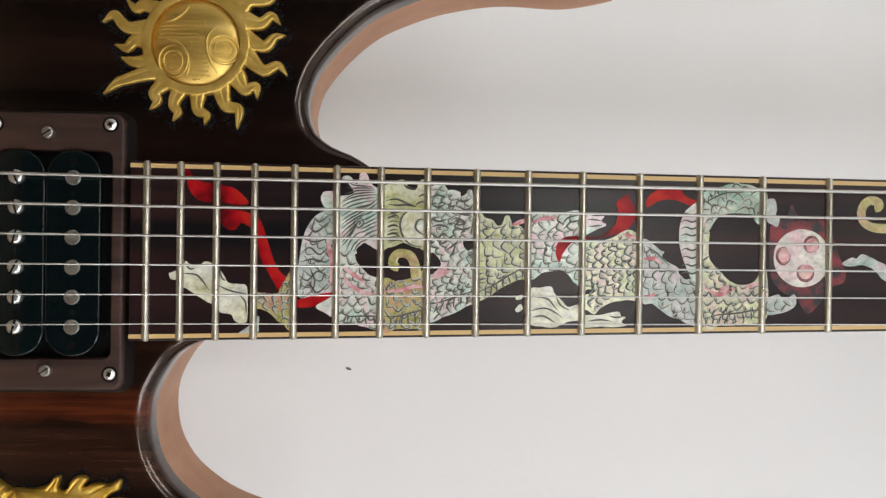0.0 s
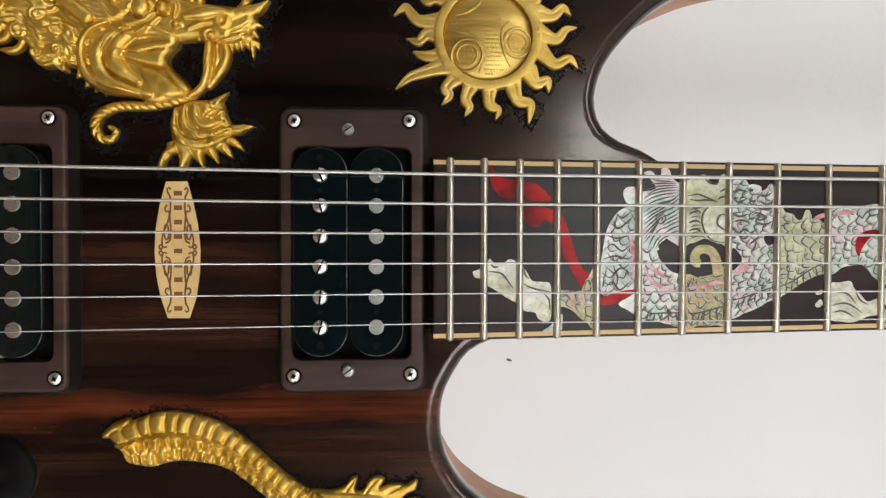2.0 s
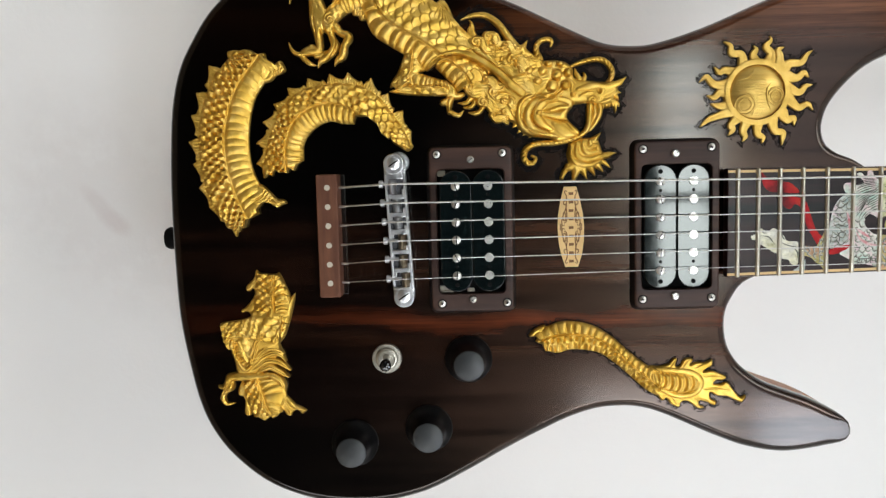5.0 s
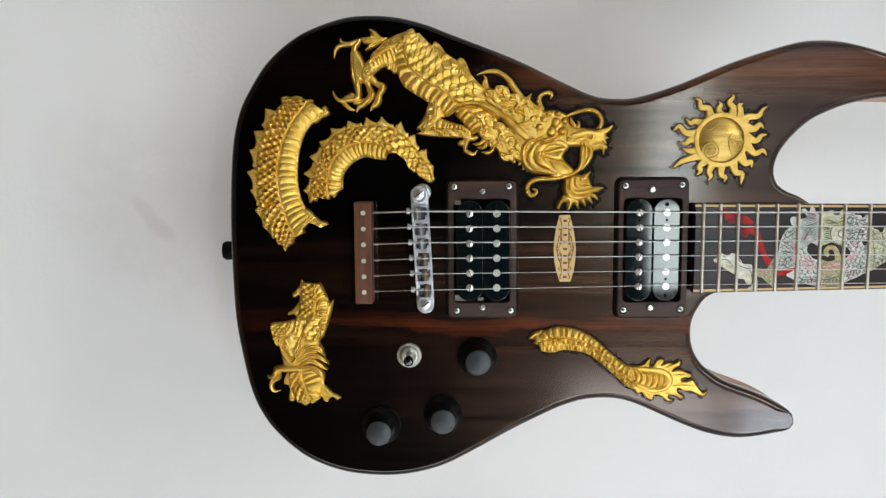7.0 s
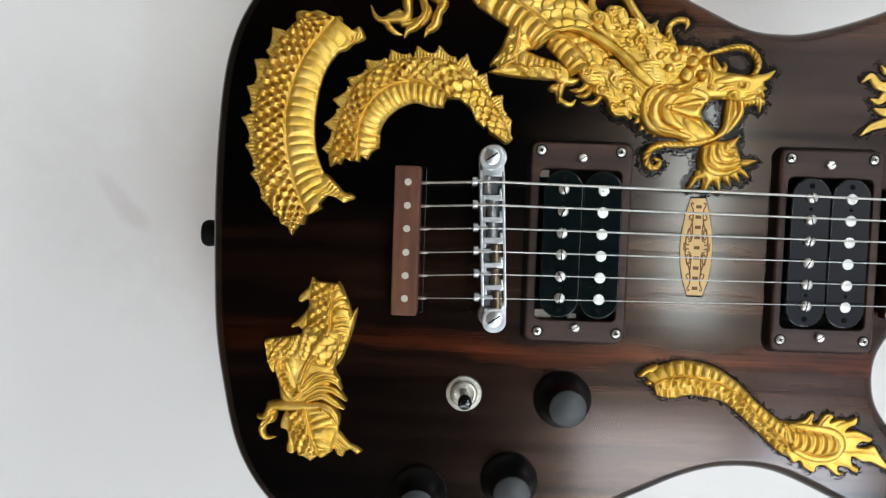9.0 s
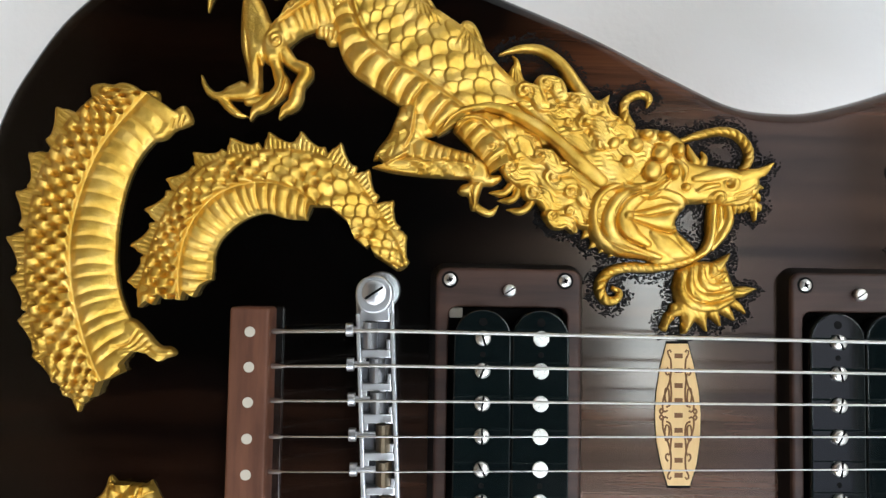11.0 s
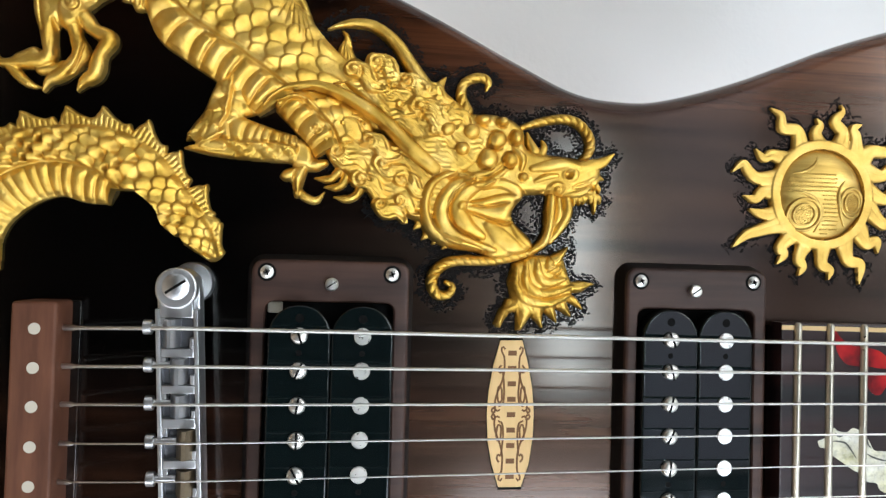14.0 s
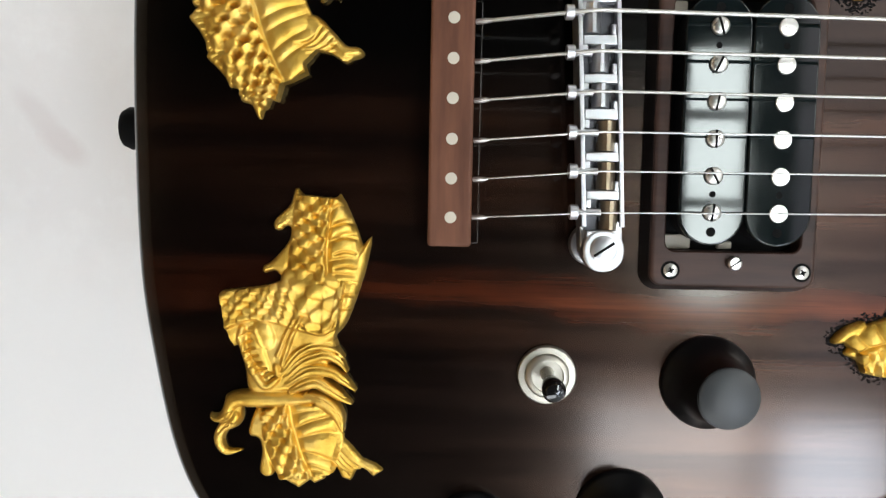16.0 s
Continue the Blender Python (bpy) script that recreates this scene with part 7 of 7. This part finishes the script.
inlay("pearl_inlay", [(324.5, 3.2), (330.0, 4.6), (334.7, 6.2), (337.7, 8.1), (340.1, 8.6), (342.4, 7.4), (343.8, 6.3), (344.0, -12.9), (338.8, -14.8), (334.1, -15.6), (330.3, -17.6), (328.4, -19.6), (326.4, -18.6), (324.7, -17.2), (324.7, -13.4), (327.3, -12.8), (329.0, -11.5), (326.0, -11.3), (324.6, -10.8)], PEARL_LIME, pearl_label, 0.01, 205, 2.8)
# hind paw
inlay("pearl_inlay", [(306.4, -12.0), (310.2, -10.9), (313.7, -10.5), (314.8, -12.7), (317.2, -15.0), (319.5, -17.2), (322.6, -16.3), (324.7, -16.4), (324.8, -21.0), (319.5, -22.2), (315.0, -24.0), (311.1, -23.8), (306.5, -22.3)], PEARL_PALE, pearl_label)
for claw in ([(302.0, -14.0), (304.1, -13.3), (304.0, -14.6), (302.3, -15.0)], [(301.8, -18.2), (303.5, -16.4), (304.3, -18.0), (302.7, -19.1)]):
    inlay("pearl_inlay", claw, PEARL_PALE, pearl_label)
inlay("pearl_inlay", [(324.8, -20.2), (330.3, -19.8), (333.4, -19.1), (336.5, -18.7), (337.4, -20.2), (339.0, -20.5), (337.4, -22.0), (339.1, -23.3), (334.2, -23.9), (330.3, -23.7), (324.8, -23.8)], PEARL_PALE, pearl_label)
# rear coil
inlay("pearl_inlay", [(344.0, 4.7), (348.7, 3.3), (350.4, 1.8), (351.9, 1.4), (350.9, 0.1), (352.6, -1.7), (356.5, -3.9), (356.7, -5.6), (358.9, -7.7), (361.3, -7.6), (365.2, -10.0), (365.3, -22.9), (360.6, -22.8), (356.7, -21.0), (353.6, -20.1), (350.4, -17.8), (347.7, -15.9), (344.2, -14.4)], PEARL_GREY, pearl_label, 0.0, 230, 3.6)
inlay("pearl_inlay", [(359.8, 16.1), (364.9, 16.7), (365.2, -8.5), (361.3, -7.6), (359.7, -4.7), (358.1, -0.8), (356.8, 4.5), (356.9, 9.9), (358.1, 13.7)], PEARL, pearl_label, 0.02)
inlay("pearl_inlay", [(364.6, 20.6), (369.4, 22.6), (372.9, 24.2), (376.9, 24.6), (380.9, 24.2), (384.1, 22.9), (386.6, 21.6), (386.7, 13.5), (384.6, 11.0), (382.6, 12.2), (381.8, 14.2), (378.6, 14.6), (373.8, 14.5), (370.6, 13.6), (368.7, 11.7), (367.0, 8.8), (364.8, 7.4)], PEARL_TEAL, pearl_label, 0.0, 100, 3.6)
inlay("pearl_inlay", [(386.7, 18.9), (389.3, 19.5), (390.2, 16.3), (389.8, 14.0), (391.2, 13.1), (390.3, 10.3), (388.6, 11.1), (386.7, 12.5)], PEARL_GREY, pearl_label)
inlay("pearl_inlay", [(364.7, 9.7), (367.0, 8.4), (366.8, 3.6), (367.0, -0.3), (368.8, -3.0), (371.2, -5.4), (374.0, -8.0), (377.2, -9.4), (380.4, -9.2), (383.0, -7.9), (384.8, -4.7), (386.9, -5.6), (387.1, -20.1), (382.2, -22.4), (376.6, -23.0), (371.0, -23.0), (365.1, -22.2)], PEARL_LIME, pearl_label, 0.01, 240, 3.0)
inlay("pearl_inlay", [(387.0, -14.3), (390.8, -12.5), (391.8, -13.3), (394.0, -13.8), (396.6, -12.4), (397.0, -16.0), (394.1, -18.1), (390.9, -19.0), (387.1, -19.1)], PEARL_GREY, pearl_label, 0.03, 200, 3.6)
part("moon_inlay", Geo().disc(399.0, -0.2, 9.8, 54.2, 54.56, 0, 48), PEARL_MOON, board, "round pale pearl disc with three pink ringed spots")
for x, y, a, b, q in ((392.5, 0.5, 2.3, 2.8, 0.1), (402.2, 4.4, 2.5, 2.7, -0.3), (400.2, -5.1, 2.8, 2.8, 0.3)):
    ring = [(x + a * math.cos(t) + q * math.sin(t), y + b * math.sin(t)) for t in np.linspace(0, 2 * math.pi, 25)[:-1]]
    part("ringed_spot", Geo().prism(np.array(ring), 54.3, 54.62), PEARL_ROSE, board, "pink stained spot in the pearl", 30)
    for k in (0, 1):
        g = Geo()
        stroke(g, np.array([(x + (a + 0.1 - 0.5 * k) * math.cos(t), y + (b + 0.1 - 0.5 * k) * math.sin(t)) for t in np.linspace(0.6 + k + q * 4, 6.1 - k + q * 4, 26)]), 0.26 - 0.06 * k, 54.64)
        part("spot_ring", g, ROSE_LINE, board, "", 0)
part("pearl_inlay", Geo().tube(flat(spline([(424.2, 16.6), (425.8, 17.3), (425.3, 19.0), (422.7, 19.6), (420.5, 18.2), (419.5, 15.2), (420.5, 12.2), (423.6, 10.5), (428.3, 10.1)], 36), 54.5), [1.0, 1.6, 1.5, 1.5, 1.5, 1.4, 1.4, 1.6, 1.6], 10, 0.1), PEARL_OLIVE, board, pearl_label)
inlay("pearl_inlay", [(413.1, -1.6), (416.4, 0.2), (417.9, -0.2), (419.7, 1.3), (422.1, 0.7), (425.4, -0.9), (428.8, -2.8), (430.7, -8.3), (427.0, -6.9), (424.6, -4.2), (422.1, -2.9), (419.7, -2.3), (416.5, -2.8), (414.0, -2.6)], PEARL_GREY, pearl_label)


def cut(lines, half, mat, label, z=54.66):
    """Engraved lines drawn over the pearl."""
    g = Geo()
    for line in lines:
        stroke(g, spline(line, 8 * len(line)), half, z)
    tagged(part("engraving", g, mat, board, label, 0), kind="stuff")


def fan(a, b, n):
    """Lines that pass from one curve into another."""
    a, b = spline(a, 16), spline(b, 16)
    return [a + (b - a) * (k + 0.12 * math.sin(5 * k)) / (n - 1) for k in range(n)]


def belly(line, drop, n):
    """A line along the belly and the plates under it."""
    a, d = spline(line, n), np.array(drop)
    return [line] + [[a[k] + d * q + np.array([0.35 * math.sin(3 * q + k), 0]) for q in (0.05, 0.5, 0.95)] for k in range(n)]


dark_cut, pink_cut = "dark engraved lines in the pearl", "pink stained line in the pearl"
# hair of the mane
cut(fan([(244.3, 16.2), (247.3, 17.8), (251.0, 18.7), (255.8, 19.1)], [(244.6, 2.0), (247.0, 5.1), (248.7, 7.9), (249.4, 9.2)], 11) + fan([(246.6, 23.1), (248.3, 22.1), (250.9, 21.9), (254.4, 21.6)], [(244.7, 17.0), (248.0, 19.0), (251.0, 19.6), (255.7, 20.0)], 4), 0.26, ENGRAVED, dark_cut)
cut(fan([(249.5, 14.3), (252.1, 15.1), (254.0, 16.0), (255.9, 17.7)], [(251.2, 3.6), (253.0, 4.8), (254.1, 5.5), (256.2, 6.0)], 9) + [[(249.4, 11.3), (251.1, 10.9), (251.4, 9.3), (250.2, 8.2), (248.9, 8.8), (248.5, 10.3), (249.4, 11.3)], [(249.7, 10.3), (250.5, 9.8), (250.0, 9.1)], [(246.0, 0.6), (247.4, 3.8), (249.6, 6.2), (251.9, 7.2)], [(247.3, 0.1), (248.6, 2.8), (250.8, 5.0)], [(248.4, 0.4), (249.7, 2.5), (251.6, 4.2)]], 0.26, ENGRAVED, dark_cut)
# brow, eye and snout
cut([[(258.9, 17.2), (262.2, 17.7), (265.4, 16.5), (268.7, 15.2)], [(259.4, 16.1), (262.2, 15.7), (265.2, 15.9), (268.4, 15.4)], [(259.0, 14.2), (261.5, 13.3), (263.8, 13.8), (266.2, 14.4)], [(264.4, 22.8), (265.9, 21.5), (268.6, 20.8)], [(265.5, 22.2), (267.6, 21.1), (269.1, 21.7)], [(270.7, 14.0), (266.9, 14.1), (264.5, 12.5), (263.5, 9.4), (264.5, 5.5), (267.2, 2.8), (270.8, 2.1)], [(271.6, 11.3), (269.4, 10.9), (268.5, 8.7), (269.6, 7.1), (271.7, 5.8)], [(259.3, 11.5), (262.0, 12.4), (263.2, 11.5)], [(259.2, 8.6), (261.6, 9.2), (263.2, 8.4)], [(259.2, 6.0), (261.7, 6.5), (263.7, 5.2)], [(259.5, 4.0), (262.4, 4.7), (264.6, 3.6)], [(268.6, 15.8), (269.5, 16.6), (271.3, 17.1)], [(269.4, 18.5), (270.8, 19.3), (272.0, 19.0)]], 0.34, ENGRAVED, dark_cut)
cut(fan([(259.4, 12.4), (260.8, 13.0), (262.3, 12.6)], [(259.5, 3.2), (261.6, 4.0), (263.7, 4.2)], 8), 0.2, ENGRAVED, dark_cut)
cut([[(280.2, 11.0), (282.0, 11.8), (284.8, 10.3), (282.7, 9.5), (280.7, 10.2)], [(281.3, 10.7), (282.3, 11.0), (282.8, 10.3)], [(279.1, 16.3), (280.2, 15.5), (281.5, 16.1)], [(273.5, 18.6), (275.8, 19.2), (278.8, 18.5)], [(273.5, 16.3), (275.8, 15.3), (278.2, 16.3)], [(273.9, 13.5), (276.6, 14.1), (279.6, 13.4)], [(273.6, 11.2), (276.3, 10.6), (278.9, 11.4)], [(273.8, 8.8), (276.6, 9.4), (279.7, 8.4)], [(274.1, 6.5), (275.9, 5.1), (277.4, 6.4), (279.7, 5.4)]], 0.36, ENGRAVED, dark_cut)
cut([[(275.2, 4.6), (277.4, 3.4), (279.7, 5.0), (281.9, 6.6)], [(279.0, 1.3), (280.9, 2.7), (282.7, 4.4)], [(279.8, -0.9), (281.1, 0.6), (281.4, 2.5)], [(281.6, 8.9), (284.2, 8.0), (287.1, 9.0)], [(281.8, 18.0), (284.1, 17.2), (286.7, 18.3)], [(282.7, 15.7), (284.9, 14.5), (287.1, 15.5)], [(281.9, 13.4), (284.1, 13.0), (287.2, 13.5)]], 0.36, ENGRAVED, dark_cut)
# bellies
cut(belly([(273.7, -16.8), (277.7, -15.7), (282.2, -14.2), (288.2, -12.0)], (-0.9, -3.6), 8) + belly([(258.5, -20.8), (262.7, -20.7), (267.2, -19.6), (272.9, -18.0)], (-0.3, -4.6), 8), 0.3, ENGRAVED, dark_cut)
cut(belly([(289.4, -12.5), (294.3, -10.3), (299.6, -6.9), (305.8, -3.8)], (0.3, -3.4), 9) + belly([(243.5, -19.1), (247.0, -20.8), (251.4, -20.7), (257.9, -20.7)], (-0.2, -3.2), 7), 0.28, ENGRAVED, dark_cut)
cut(belly([(365.8, -20.5), (371.0, -19.4), (376.5, -18.9), (386.7, -17.1)], (-0.1, -3.3), 9) + belly([(365.0, 17.8), (369.4, 20.2), (373.1, 21.5), (378.5, 21.6)], (-0.3, 2.2), 6), 0.28, ENGRAVED, dark_cut)
cut([[(357.3, 13.7), (358.8, 14.4), (361.0, 13.8), (363.4, 14.6), (364.6, 14.1)], [(357.3, 11.4), (358.9, 12.1), (361.1, 11.5), (363.4, 12.3), (364.7, 11.8)], [(357.3, 9.1), (358.9, 9.8), (361.1, 9.2), (363.4, 10.0), (364.7, 9.5)], [(357.4, 6.8), (358.9, 7.5), (361.1, 6.9), (363.4, 7.7), (364.7, 7.2)], [(357.4, 4.4), (358.9, 5.1), (361.1, 4.5), (363.5, 5.3), (364.7, 4.8)], [(357.4, 1.9), (359.0, 2.6), (361.2, 2.0), (363.5, 2.8), (364.8, 2.3)], [(357.4, -0.7), (359.0, 0.0), (361.2, -0.6), (363.5, 0.2), (364.8, -0.3)], [(357.5, -3.3), (359.0, -2.6), (361.2, -3.2), (363.5, -2.4), (364.8, -2.9)], [(357.5, -5.9), (359.0, -5.2), (361.2, -5.8), (363.6, -5.0), (364.8, -5.5)]], 0.3, ENGRAVED, dark_cut)
# folds of the paws
cut([[(193.5, -7.3), (195.9, -7.4), (198.2, -7.9), (200.0, -9.8), (202.0, -12.7)], [(205.0, -11.0), (207.3, -12.2), (210.1, -13.1), (213.9, -13.7)], [(205.4, -5.8), (205.9, -8.3), (207.2, -9.6)], [(194.6, -4.6), (195.8, -5.8), (197.4, -5.7)], [(211.6, -14.0), (213.6, -16.3), (214.0, -20.1)], [(307.2, -18.5), (311.1, -17.7), (314.1, -18.5), (317.7, -20.9)], [(307.6, -20.7), (311.1, -20.3), (314.9, -22.3)], [(308.7, -14.0), (312.6, -14.7), (315.7, -18.2)], [(315.2, -13.5), (316.8, -16.5), (319.7, -18.3)], [(326.1, -21.9), (330.3, -21.4), (334.2, -21.9)], [(333.4, -20.2), (335.7, -20.6), (338.0, -20.2)]], 0.3, ENGRAVED, dark_cut)
cut([[(231.5, -0.2), (234.2, 1.5), (237.3, -0.7), (240.1, 1.6)], [(231.1, -3.3), (235.0, -2.3), (239.0, -3.2), (240.7, -2.2)], [(232.2, 4.4), (235.7, 3.4), (239.7, 4.4)], [(233.5, 8.3), (236.4, 6.8), (240.4, 10.1)], [(230.7, -7.7), (233.6, -9.2), (236.6, -6.3), (240.4, -7.8)], [(231.9, -12.3), (234.3, -10.7), (236.7, -13.2), (240.4, -10.1)], [(235.6, 11.4), (237.2, 9.9), (240.2, 12.1)], [(234.4, -5.4), (235.9, -9.2), (235.4, -12.4)]], 0.3, ENGRAVED, dark_cut)
cut([[(316.9, 9.7), (319.0, 12.3), (322.5, 13.2)], [(317.7, 8.6), (319.9, 10.8), (323.5, 11.7)], [(325.7, 11.9), (328.4, 11.8), (330.4, 11.5)], [(326.1, 9.5), (328.4, 9.8), (330.9, 10.1)], [(345.5, 3.3), (348.7, 1.3), (351.2, -0.9), (353.4, -3.2)]], 0.28, ENGRAVED, dark_cut)
# pink stained lines
cut([[(239.5, 5.1), (240.8, 0.1), (241.4, -5.3), (240.9, -10.7)], [(244.7, -6.4), (247.0, -10.1), (251.3, -12.8), (257.0, -14.1)], [(244.5, -4.3), (247.5, -6.5), (252.0, -9.5)], [(258.7, -12.6), (264.1, -12.1), (268.6, -10.8), (272.5, -11.3)], [(273.9, -7.8), (276.8, -5.6), (279.9, -4.0)], [(274.6, -8.5), (277.6, -6.7), (280.6, -5.5)], [(300.5, 9.8), (303.9, 11.0), (305.9, 11.9)]], 0.75, PINK, pink_cut, 54.63)
cut([[(307.2, 10.6), (310.7, 11.9), (315.6, 12.2)], [(344.8, -1.0), (348.7, -1.0), (351.1, -3.2)], [(345.1, -13.2), (347.3, -13.7), (348.8, -12.4)], [(337.7, 7.3), (340.9, 6.2), (343.5, 5.7)], [(365.7, -10.4), (370.5, -12.7), (376.5, -10.3)], [(379.6, -10.5), (382.2, -9.3), (385.2, -8.7)], [(370.3, -11.5), (372.5, -10.5), (374.9, -11.1)]], 0.75, PINK, pink_cut, 54.63)

# a dark speck on the wall
speck = new("wall_mark", Geo().tube(flat(spline([(230.5, -70.6), (233.9, -71.6)], 20), -155.85), [0.5, 0.9, 0.3], 6, 0.02).mesh("wall_mark", 30))
speck.matrix_world = guitar.matrix_world.copy()
speck.data.materials.append(material("dark_speck", (0.12, 0.11, 0.1), 0.7))
tagged(speck, "small dark speck on the white wall", kind="structure")
